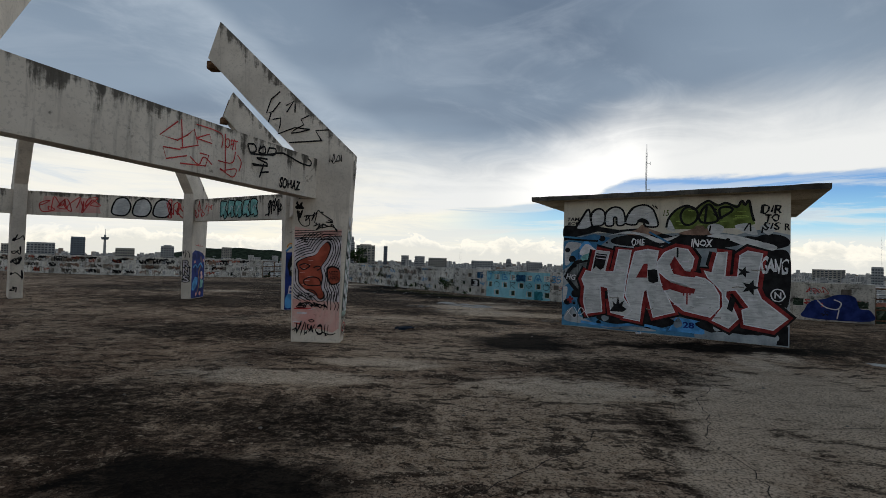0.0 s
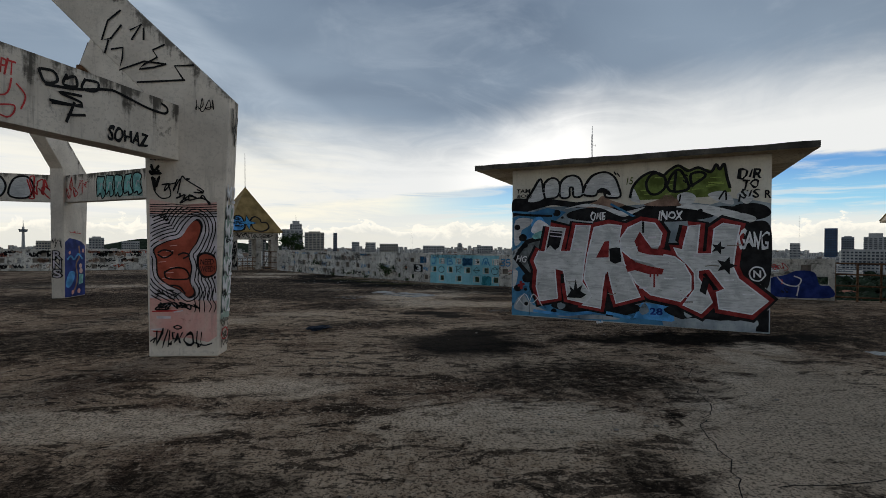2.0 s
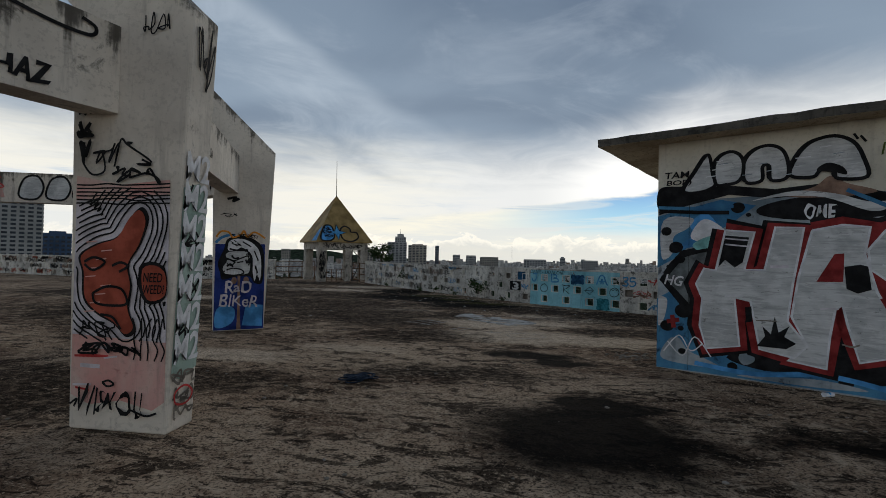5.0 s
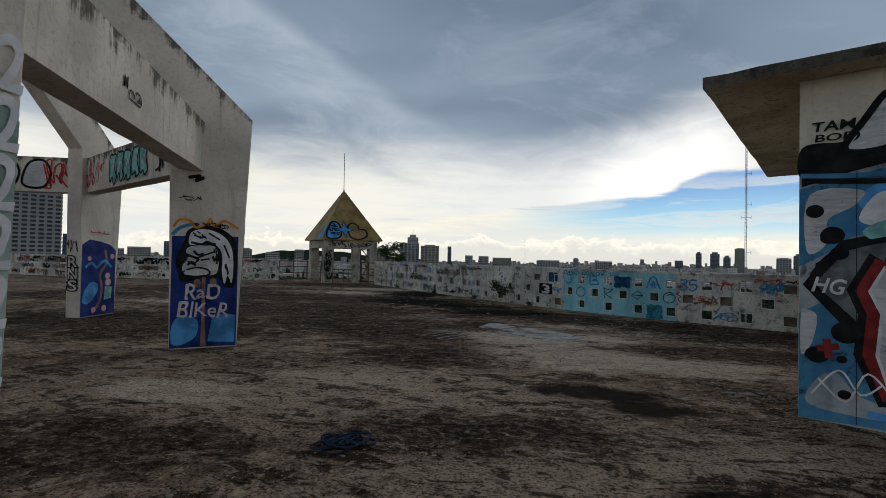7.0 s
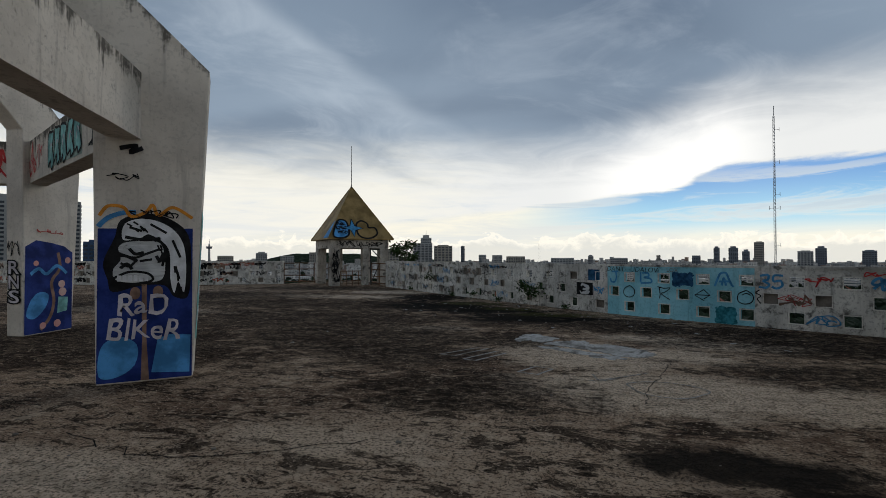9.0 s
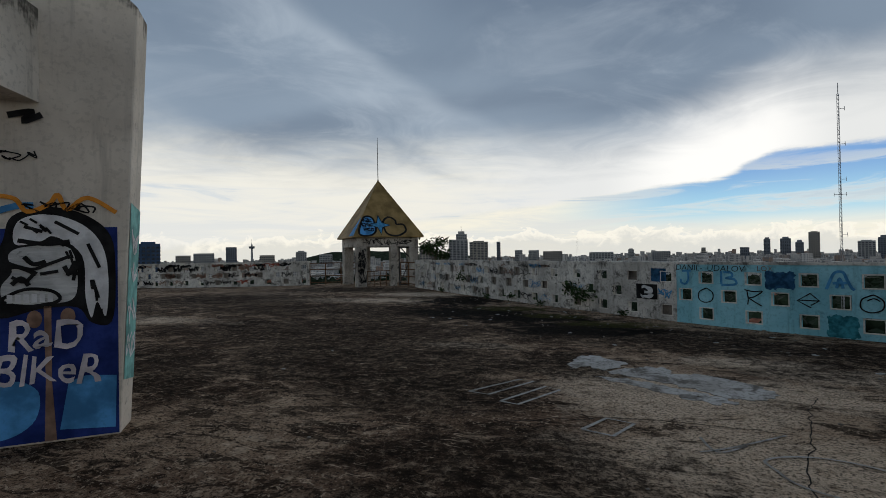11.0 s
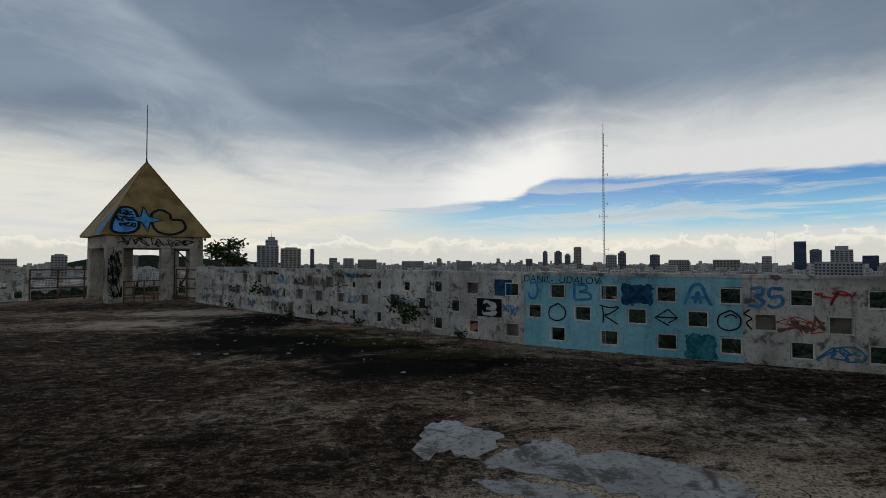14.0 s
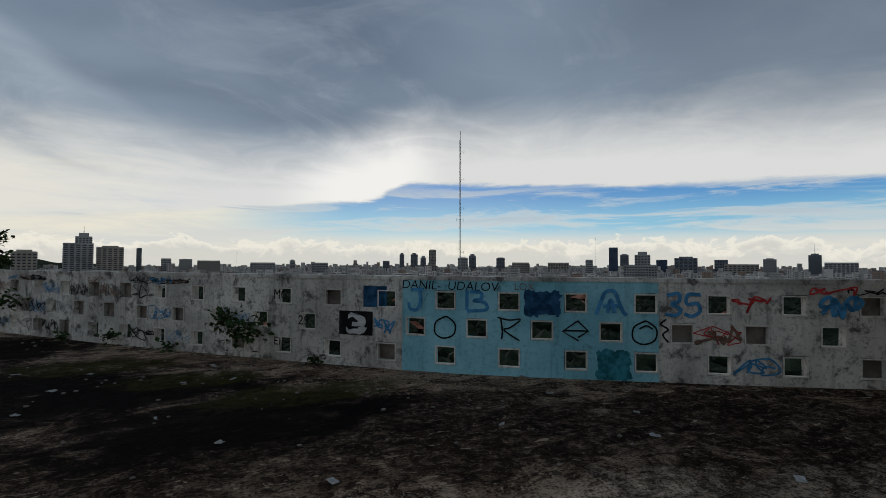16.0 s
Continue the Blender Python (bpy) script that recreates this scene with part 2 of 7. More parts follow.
PALE_GREEN = rendered_wall("pale_green_spray", (0.33, 0.42, 0.37), (0.22, 0.31, 0.27), (0.13, 0.17, 0.15), 0.55, 0.8, pits=0.2)
ORANGE = plain("orange_paint", (0.62, 0.24, 0.03), 0.65, 0, 0.2)
WHITE = plain("white_spray_paint", (0.66, 0.66, 0.68), 0.65, 0, 0.2)
GREY_BLUE = rendered_wall("grey_blue_mural", (0.40, 0.435, 0.46), (0.14, 0.18, 0.21), (0.035, 0.04, 0.048), 0.55, 0.5, pits=0.15)
MURAL_BLUE = rendered_wall("blue_mural", (0.085, 0.26, 0.42), (0.035, 0.125, 0.25), (0.012, 0.016, 0.024), 0.70, 0.4, pits=0.15)
SLATE = plain("slate_grey_spray", (0.13, 0.145, 0.15), 0.7, 0, 0.45, 6)
BROWN = plain("brown_mural_shade", (0.24, 0.15, 0.11), 0.7, 0, 0.4, 5)
LEAF = plain("leaf_green", (0.030, 0.060, 0.014), 0.6, 0, 0.4, 9)
BARK = plain("bark", (0.10, 0.08, 0.06), 0.9, 0, 0.4, 12)
PLASTER_BLIND = plain("grey_board", (0.20, 0.175, 0.15), 0.8, 0, 0.35, 5)
LITTER = plain("pale_litter", (0.36, 0.36, 0.34), 0.6, 0, 0.3, 20)
WORN_PAINT = rendered_wall("worn_white_floor_paint", (0.36, 0.35, 0.33), (0.20, 0.185, 0.16), (0.06, 0.05, 0.04), 0.95, 0.0)
BLUE_ROPE = plain("blue_grey_rope", (0.016, 0.026, 0.045), 0.8, 0, 0.4, 30)
ROOF_RED = plain("red_tile_roof", (0.24, 0.09, 0.055), 0.8, 0, 0.4, 0.2)

# the roof deck: worn cement with algae, wet-black hollows, pale scoured paths, painted turret shadow
FLOOR, n, s = material("roof_deck_cement")
p = n.place()
px, py, pz = n.split(p)
warp = n.noise(p, 0.55, 6, 0.62, 0.4)
mid = n.noise(p, 2.1, 7, 0.66, 0.6, (4, 1, 0))
grain = n.noise(p, 38, 6, 0.7)
grit = n.noise(p, 9, 8, 0.76, 0.2, (1, 7, 0))
speck = n.noise(p, 17, 8, 0.82, 0.3, (2, 5, 0))
smear = n.noise(n.join(n.math("MULTIPLY", px, 1.0), n.math("MULTIPLY", py, 2.4), 0.0), 1.5, 7, 0.68, 0.9, (7, 3, 0))


def stain(x, y, rx, ry, fuzz=1.15):
    """A soft blot with a ragged edge: 1 inside, 0 outside."""
    d = n.vec("LENGTH", n.vec("MULTIPLY", n.vec("SUBTRACT", p, (x, y, 0)), (1 / rx, 1 / ry, 0)))
    d = n.math("ADD", d, n.math("MULTIPLY", n.math("ADD", n.math("SUBTRACT", mid, 0.5), n.math("MULTIPLY", n.math("SUBTRACT", smear, 0.5), 0.8)), 2.2 * fuzz))
    return n.step(d, 1.15, 0.55)


def blots(rows):
    total = 0.0
    for row in rows:
        total = n.math("MAXIMUM", total, stain(*row))
    return total


wet = blots([(1.95, 9.40, 1.25, 1.05, 0.35), (-1.0, 3.2, 1.3, 0.6, 0.5), (2.2, 10.3, 0.6, 0.5), (1.5, 12.7, 0.8, 0.36, 0.8), (1.8, 12.25, 0.7, 0.30, 0.8), (-0.4, 20.2, 1.9, 1.0, 0.7),
             (-1.6, 21.4, 2.0, 1.0, 0.8), (-3.0, 22.2, 2.0, 1.2, 0.8), (-3.9, 25.0, 1.5, 1.6), (6.0, 9.7, 3.0, 0.6, 0.8)])
# dark blots; those before the far turret (y 24 to 29) paint in its shadow
dark = blots([(-0.7, 14.1, 1.3, 0.8), (-3.3, 17.0, 3.0, 1.5, 0.6), (-2.0, 15.8, 1.6, 1.0, 0.6), (-5.2, 19.0, 4.6, 2.1, 0.8), (-2.6, 17.2, 2.4, 1.5), (-7.5, 22.0, 5, 2), (-0.5, 17.3, 1.0, 0.8),
              (-4.5, 22, 4, 2), (-12, 24, 5, 2.6), (-9.5, 28.8, 3.6, 1.3), (-14, 20, 4, 2), (3.2, 7.4, 1.3, 0.9), (2.85, 4.9, 0.30, 0.8, 0.5), (-0.7, 4.6, 1.5, 0.9), (3.7, 15.6, 1.8, 0.7), (-2.4, 10.3, 1.2, 0.6), (1.4, 19.4, 2.4, 1.1), (3.6, 18.6, 2.6, 1.1), (2.0, 18.6, 1.4, 0.6), (-0.9, 19.4, 1.6, 0.9),
              (-3.6, 4.2, 2.4, 1.4), (0.4, 11.3, 1.5, 0.5), (4.5, 17.6, 3.0, 1.2), (-8.0, 15.5, 5, 2.0), (9.5, 10.5, 4, 2), (-4.5, 9.5, 2.5, 1.2)])
pale = blots([(-0.5, 7.15, 1.1, 0.40, 0.6), (-1.7, 6.1, 1.5, 0.45, 0.7), (5.6, 5.6, 2.3, 2.4, 0.9), (5.7, 7.2, 1.2, 0.7), (2.1, 6.1, 1.5, 0.6), (0.7, 16.2, 1.5, 1.0, 0.7), (1.4, 14.5, 1.9, 0.9, 0.7),
              (2.9, 14.35, 1.3, 0.7, 0.8), (-2.9, 11.6, 1.1, 0.45, 0.6), (-1.5, 12.5, 0.9, 0.35), (1.7, 16.4, 1.2, 0.6), (-7.4, 24.6, 3.2, 0.8), (-6.0, 26.9, 2.0, 0.8), (1.8, 17.8, 0.9, 0.4, 1.2),
              (2.8, 17.3, 1.1, 0.5, 1.2), (6.6, 9.2, 0.40, 0.85, 0.4), (5.8, 8.1, 0.40, 0.85, 0.4), (5.0, 7.0, 0.40, 0.85, 0.4), (4.2, 6.0, 0.40, 0.85, 0.4), (3.65, 5.2, 0.40, 0.85, 0.4), (3.3, 4.4, 0.40, 0.85, 0.4), (2.9, 3.6, 0.40, 0.85, 0.4), (-2.0, 18.2, 1.0, 0.3), (-11, 19.5, 3.5, 0.7), (6.4, 9.0, 0.5, 0.5)])
# blots where the cement turns a lighter brown
lighter_brown = blots([(0.6, 9.9, 1.6, 0.8), (2.2, 11.2, 1.4, 0.6), (-1.6, 8.6, 1.6, 0.7), (6.4, 6.4, 2.4, 2.0), (-0.9, 12.2, 2.4, 1.2), (1.3, 4.6, 2.2, 1.6), (0.2, 8.2, 2.2, 0.9), (2.4, 8.3, 1.2, 0.6), (5.0, 4.6, 3.0, 2.0)])
moss = blots([(0.35, 20.85, 1.2, 0.45, 0.7), (-0.9, 21.9, 0.9, 0.4, 0.7), (-2.2, 23.1, 1.1, 0.5)])
rust = blots([(2.0, 5.9, 1.6, 0.7), (1.1, 4.2, 1.4, 0.8)])
cells = n.add("ShaderNodeTexVoronoi")
n.put(cells.inputs["Vector"], n.vec("ADD", p, n.vec("SCALE", n.join(mid, grit, 0.0), 0.5)))
n.put(cells.inputs["Scale"], 7.0)
flake = n.math("MULTIPLY", n.step(n.split(cells.outputs["Color"])[0], 0.80, 0.84), n.step(cells.outputs["Distance"], 0.42, 0.34))
scuff = n.noise(n.join(n.math("ADD", n.math("MULTIPLY", px, 5.0), n.math("MULTIPLY", py, 3.0)), n.math("MULTIPLY", py, 16.0), 0.0), 1.0, 6, 0.72, 0.8)
peel = n.noise(n.join(n.math("MULTIPLY", px, 1.4), n.math("MULTIPLY", py, 2.6), 0.0), 2.6, 9, 0.74, 1.3, (11, 2, 0))
craze = n.add("ShaderNodeTexVoronoi")
craze.feature = "DISTANCE_TO_EDGE"
n.put(craze.inputs["Vector"], n.vec("ADD", p, n.vec("SCALE", n.join(grit, mid, 0.0), 0.45)))
n.put(craze.inputs["Scale"], 2.3)
hair = n.math("MULTIPLY", n.step(craze.outputs["Distance"], 0.012, 0.004), n.step(warp, 0.50, 0.56))
BLACKENED, RAW = (0.0105, 0.0072, 0.0052), (0.60, 0.495, 0.38)
c = n.mix(n.step(warp, 0.42, 0.58), (0.165, 0.112, 0.078), (0.36, 0.27, 0.195))
c = n.mix(n.math("MULTIPLY", rust, 0.45), c, (0.27, 0.19, 0.115))
c = n.mix(n.math("MULTIPLY", n.step(mid, 0.54, 0.59), 0.60), c, (0.46, 0.36, 0.265))
c = n.mix(n.math("MULTIPLY", pale, n.step(grit, 0.34, 0.54, 0.25, 0.95)), c, (0.68, 0.575, 0.455))
c = n.mix(n.math("MULTIPLY", lighter_brown, n.step(grit, 0.40, 0.54, 0.15, 0.75)), c, (0.50, 0.40, 0.30))
c = n.mix(n.math("MULTIPLY", n.step(smear, 0.535, 0.565), n.step(pale, 0.2, 0.9, 0.78, 0.22)), c, BLACKENED)
c = n.mix(n.math("MULTIPLY", n.step(peel, 0.555, 0.585), n.step(pale, 0.2, 0.9, 0.80, 0.30)), c, BLACKENED)
c = n.mix(n.math("MULTIPLY", dark, n.step(grit, 0.46, 0.57, 0.90, 0.55)), c, BLACKENED)
c = n.mix(n.math("MULTIPLY", n.step(grain, 0.52, 0.55), 0.72), c, BLACKENED)
c = n.mix(n.math("MULTIPLY", n.step(speck, 0.565, 0.60), n.step(dark, 0.0, 0.8, 0.78, 0.26)), c, RAW)
c = n.mix(n.math("MULTIPLY", n.step(grit, 0.585, 0.615), n.step(dark, 0.0, 0.8, 0.74, 0.22)), c, (0.44, 0.36, 0.275))
c = n.mix(n.math("MULTIPLY", n.math("MULTIPLY", flake, n.math("MULTIPLY", n.step(warp, 0.42, 0.58, 0.2, 0.9), n.step(dark, 0.5, 0.05))), 0.50), c, RAW)
c = n.mix(n.math("MULTIPLY", n.math("MULTIPLY", n.step(scuff, 0.60, 0.64), n.step(smear, 0.60, 0.46)), 0.68), c, RAW)
c = n.mix(n.math("MULTIPLY", hair, 0.40), c, (0.008, 0.007, 0.006))
c = n.mix(n.math("MULTIPLY", wet, 0.95), c, (0.004, 0.0036, 0.0033))
c = n.mix(n.math("MULTIPLY", moss, n.step(grit, 0.38, 0.56, 0.15, 0.85)), c, (0.050, 0.052, 0.013))
c = n.mix(1.0, c, (1.055, 0.985, 0.925), "MULTIPLY")
n.put(s.inputs["Base Color"], c)
n.put(s.inputs["Roughness"], 0.95)
n.put(s.inputs["Specular IOR Level"], 0.04)
bump(n, s, n.math("ADD", n.math("MULTIPLY", grain, 0.5), n.math("ADD", grit, n.math("MULTIPLY_ADD", speck, 0.7, mid))), 0.9, 0.04)

SCOURED = rendered_wall("scoured_white_cement", (0.43, 0.42, 0.40), (0.27, 0.255, 0.23), (0.06, 0.05, 0.04), 1.15, 0.0, pits=0.7)
TEAL_STAIN = plain("teal_damp_stain", (0.03, 0.20, 0.25), 0.8, 0, 0.5, 9)
CRACK = plain("crack_shadow", (0.012, 0.011, 0.010), 0.9, 0, 0.2)


def city_material(name, wall, glass, sx, sz):
    """A far facade: rows of windows by storey."""
    m, n, s = material(name)
    geo = n.add("ShaderNodeNewGeometry")
    x, y, z = n.split(n.place())
    rnd = geo.outputs["Random Per Island"]
    u = n.math("FRACT", n.math("MULTIPLY", n.math("ADD", n.math("ADD", x, y), n.math("MULTIPLY", rnd, 9)), sx))
    v = n.math("FRACT", n.math("MULTIPLY", z, sz))
    pane = n.math("MULTIPLY", n.math("GREATER_THAN", u, 0.42), n.math("GREATER_THAN", v, 0.5))
    upward = n.math("LESS_THAN", n.math("ABSOLUTE", n.split(geo.outputs["Normal"])[2]), 0.5)
    c = n.mix(n.step(rnd, 0.1, 0.9), wall, tuple(min(1, v * 1.5) for v in wall))
    c = n.mix(n.step(n.math("FRACT", n.math("MULTIPLY", rnd, 7.3)), 0.84, 0.90), c, (0.27, 0.18, 0.13))
    c = n.mix(n.math("MULTIPLY", pane, upward), c, glass)
    n.put(s.inputs["Base Color"], c)
    n.put(s.inputs["Roughness"], 0.7)
    return m


CITY = city_material("city_facades", (0.36, 0.345, 0.325), (0.11, 0.12, 0.13), 0.22, 0.29)
CONDO = plain("condo_grey_paint", (0.31, 0.315, 0.315), 0.7, 0, 0.2, 0.05)
CONDO_DARK = plain("tower_dark_cladding", (0.15, 0.17, 0.20), 0.5, 0, 0.25, 0.05)
CONDO_BEIGE = plain("tower_beige_paint", (0.30, 0.28, 0.245), 0.7, 0, 0.2, 0.05)
BLUE_CLAD = plain("tower_blue_glass", (0.035, 0.07, 0.14), 0.35, 0, 0.3, 0.05)
PANE = plain("far_window_glass", (0.045, 0.055, 0.07), 0.25, 0, 0.3, 0.3)
LAND, n, s = material("far_land")
p = n.place()
a, b = n.noise(p, 0.012, 6, 0.6), n.noise(p, 0.11, 5, 0.6)
c = n.mix(n.step(a, 0.42, 0.58), (0.016, 0.027, 0.012), (0.070, 0.066, 0.055))
c = n.mix(n.math("MULTIPLY", n.step(b, 0.48, 0.6), 0.7), c, (0.030, 0.042, 0.020))
n.put(s.inputs["Base Color"], c)
n.put(s.inputs["Roughness"], 0.9)
FOREST = plain("far_forest", (0.013, 0.024, 0.010), 0.9, 0, 0.5, 0.06)


# ---- mesh helpers ----
def link(name, bm, mat, parent=None, label="", smooth=False):
    mesh = bpy.data.meshes.new(name)
    bmesh.ops.recalc_face_normals(bm, faces=bm.faces)
    bm.to_mesh(mesh)
    bm.free()
    for m in mat if isinstance(mat, (list, tuple)) else (mat,):
        mesh.materials.append(m)
    if smooth:
        mesh.polygons.foreach_set("use_smooth", [True] * len(mesh.polygons))
    ob = new(name, mesh)
    ob.parent = parent
    return tagged(ob, label)


def part(name, bm, mat, parent, label="", smooth=False):
    """One mesh under a thing or under a part."""
    return link(name, bm, mat, parent, label, smooth)


def empty(name, label, category, m=None, group="", kind=""):
    ob = new(name)
    if m is not None:
        ob.matrix_world = m
    return tagged(ob, label, category, group, kind)


def block(bm, lo, hi, m=None, bevel=0.0):
    """A box from corner lo to corner hi, with eased edges."""
    size = [b - a for a, b in zip(lo, hi)]
    mid = [(a + b) / 2 for a, b in zip(lo, hi)]
    made = bmesh.ops.create_cube(bm, size=1.0, matrix=(m or Matrix()) @ Matrix.Translation(mid) @ Matrix.Diagonal((*size, 1)))
    if bevel:
        edges = list({e for v in made["verts"] for e in v.link_edges})
        bmesh.ops.bevel(bm, geom=edges, offset=bevel, segments=2, affect="EDGES", profile=0.5)
    return bm


def boxed(lo, hi, bevel=0.0, m=None):
    return block(bmesh.new(), lo, hi, m, bevel)


def prism(outline, y0, y1, bevel=0.0):
    """An outline in x, z pushed from y0 to y1."""
    bm = bmesh.new()
    face = bm.faces.new([bm.verts.new((x, y0, z)) for x, z in outline])
    made = bmesh.ops.extrude_face_region(bm, geom=[face])
    bmesh.ops.translate(bm, vec=(0, y1 - y0, 0), verts=[v for v in made["geom"] if isinstance(v, bmesh.types.BMVert)])
    if bevel:
        bmesh.ops.bevel(bm, geom=list(bm.edges), offset=bevel, segments=2, affect="EDGES", profile=0.5)
    return bm


def bar(bm, a, b, radius, sides=8, taper=1.0):
    """A round bar from a to b."""
    a, b = Vector(a), Vector(b)
    turn = (b - a).to_track_quat("Z", "Y").to_matrix().to_4x4()
    bmesh.ops.create_cone(bm, cap_ends=True, segments=sides, radius1=radius, radius2=radius * taper, depth=(b - a).length,
                          matrix=Matrix.Translation((a + b) / 2) @ turn)
    return bm


def rod(a, b, radius, sides=8, taper=1.0):
    return bar(bmesh.new(), a, b, radius, sides, taper)


def rough_up(bm, amount, scale=3.0):
    """Uneven hand-laid surfaces."""
    for v in bm.verts:
        v.co += noise.noise_vector(v.co * scale) * amount
    return bm


# ---- the roof deck and its parapet ----
ROOF_LEVEL = -46.0
class Arc:
    """The parapet between two corner turrets bows in towards the roof. s runs along it, out lies beyond it."""

    def __init__(self, apex, ahead, sag, half, power=1.5):
        self.apex, self.d = Vector(apex), Vector(ahead).normalized()
        self.out, self.sag, self.half, self.power = Vector((-self.d.y, self.d.x)), sag, half, power

    def at(self, s, out=0.0):
        k = 0.3
        bow = self.sag * ((abs(s) + k) / self.half) ** self.power if self.sag else 0
        return self.apex + self.d * s + self.out * (bow + out)

    def stand(self, s):
        """Pose with x along the wall, y out, origin on its inner face."""
        a, b = self.at(s - 0.05), self.at(s + 0.05)
        x = (b - a).normalized()
        o = self.at(s)
        return Matrix(((x.x, -x.y, 0, o.x), (x.y, x.x, 0, o.y), (0, 0, 1, 0), (0, 0, 0, 1)))


HEIGHT, THICK, PITCH, HALF_HOLE, PHASE = 1.19, 0.16, 0.40, 0.137, 0.08
ROWS_Z = (0.0, 0.10, 0.345, 0.45, 0.695, 0.795, 1.035, HEIGHT)


def pierced_wall(arc, s0, s1, thick=THICK):
    """A parapet with three rows of square openings, staggered like a chessboard."""
    first, last = math.ceil((s0 + HALF_HOLE + PHASE) / PITCH), math.floor((s1 - HALF_HOLE + PHASE) / PITCH)
    cuts = [s0]
    for k in range(first, last + 1):
        cuts += [k * PITCH - PHASE - HALF_HOLE, k * PITCH - PHASE + HALF_HOLE]
    cuts.append(s1)

    def hollow(i, j):
        if i < 0 or j < 0 or i >= len(cuts) - 1 or j >= len(ROWS_Z) - 1:
            return True
        k = first + (i - 1) // 2
        return i % 2 == 1 and j in (1, 3, 5) and (k + (j == 3)) % 2 == 0

    bm, verts = bmesh.new(), {}

    def corner(i, j, side):
        if (i, j, side) not in verts:
            q = arc.at(cuts[i], side * thick)
            wob = noise.noise_vector(Vector((cuts[i] * 3, ROWS_Z[j] * 5, side))) * 0.010
            verts[i, j, side] = bm.verts.new((q.x + wob.x, q.y + wob.y, ROWS_Z[j] + (wob.z * 1.6 if j else 0)))
        return verts[i, j, side]

    for i in range(len(cuts) - 1):
        for j in range(len(ROWS_Z) - 1):
            if hollow(i, j):
                continue
            for side in (0, 1):
                bm.faces.new([corner(i + a, j + b, side) for a, b in ((0, 0), (1, 0), (1, 1), (0, 1))])
            for di, dj, ends in ((-1, 0, ((0, 0), (0, 1))), (1, 0, ((1, 0), (1, 1))), (0, -1, ((0, 0), (1, 0))), (0, 1, ((0, 1), (1, 1)))):
                if hollow(i + di, j + dj):
                    (a, b), (e, f) = ends
                    bm.faces.new((corner(i + a, j + b, 0), corner(i + e, j + f, 0), corner(i + e, j + f, 1), corner(i + a, j + b, 1)))
    holes = [(cuts[i], cuts[i + 1], ROWS_Z[j], ROWS_Z[j + 1]) for i in range(1, len(cuts) - 2, 2) for j in (1, 3, 5) if hollow(i, j)]
    return bm, holes


EAST = Arc((2.05, 21.05), (0.81, -0.586), 1.75, 12.8)
WEST = Arc((-22.5, 28.7), (1.0, 0.10), 1.9, 9.5, 2.0)
BLUE_FROM, BLUE_TO, STEP_AT = -0.66, 2.46, -2.72
edge = [(-75, -45), (18.5, -45), (18.5, 13.5)] + [tuple(EAST.at(13.0 - i, 0.35)) for i in range(28)] + [(-7.6, 33.6), (-10.2, 35.2), (-13.0, 33.6)] + [tuple(WEST.at(9.0 - i, 0.35)) for i in range(23)] + [(-75, 31)]
bm = bmesh.new()
face = bm.faces.new([bm.verts.new((x, y, 0)) for x, y in edge])
made = bmesh.ops.extrude_face_region(bm, geom=[face])
bmesh.ops.translate(bm, vec=(0, 0, -0.5), verts=[v for v in made["geom"] if isinstance(v, bmesh.types.BMVert)])
deck_slab = tagged(link("floor", bm, FLOOR), "worn cement roof deck, stained black with algae and water, turret shadow painted in", "floor", kind="structure")

rng = random.Random(5)


def blinds(parent, arc, holes, share, reach):
    """Boards that close some of the openings from behind."""
    for a, b, lo, hi in holes:
        if rng.random() < share(a) and reach[0] < a < reach[1]:
            m = arc.stand((a + b) / 2)
            h = (b - a) / 2 + 0.012
            part("board", boxed((-h, THICK * 0.55, lo - 0.01), (h, THICK * 0.55 + 0.02, hi + 0.01), 0.0, m), PLASTER_BLIND, parent)


def opening_frames(parent, arc, holes, reach):
    """Thin plaster lips round the openings."""
    for a, b, lo, hi in holes:
        if reach[0] < a < reach[1]:
            m, h, k = arc.stand((a + b) / 2), (b - a) / 2 - 0.004, 0.016
            bm = bmesh.new()
            for p0, p1 in (((-h, lo + 0.004), (-h + k, hi - 0.004)), ((h - k, lo + 0.004), (h, hi - 0.004)), ((-h + k, lo + 0.004), (h - k, lo + 0.004 + k)), ((-h + k, hi - 0.004 - k), (h - k, hi - 0.004))):
                block(bm, (p0[0], -0.006, p0[1]), (p1[0], 0.05, p1[1]), m)
            part("opening_lip", bm, LIP, parent)


def parapet_run(name, label, arc, s0, s1, mat, share=lambda s: 0.1, thick=THICK):
    bm, holes = pierced_wall(arc, s0, s1, thick)
    wall = tagged(link(name, bm, mat), label, "parapet", kind="structure")
    bm = bmesh.new()
    k = max(2, int((s1 - s0) / 0.35))
    rows = []
    for i in range(k + 1):
        s = s0 + (s1 - s0) * i / k
        lip = noise.noise(Vector((s * 2.3, 1, 4))) * 0.012
        rows.append([bm.verts.new((*arc.at(s, o), z)) for o, z in ((-0.012 + lip, HEIGHT - 0.02), (-0.012 + lip, HEIGHT + 0.03 + lip), (THICK + 0.012, HEIGHT + 0.03 + lip), (THICK + 0.012, HEIGHT - 0.02))])
    for a, b in zip(rows, rows[1:]):
        for q in range(4):
            bm.faces.new((a[q], a[(q + 1) % 4], b[(q + 1) % 4], b[q]))
    bm.faces.new(rows[0]), bm.faces.new(rows[-1])
    part("coping", bm, PARAPET_WALL, wall)
    blinds(wall, arc, holes, share, (s0, s1))
    if arc is EAST:
        opening_frames(wall, arc, holes, (-5.5, 8.0))
    return wall


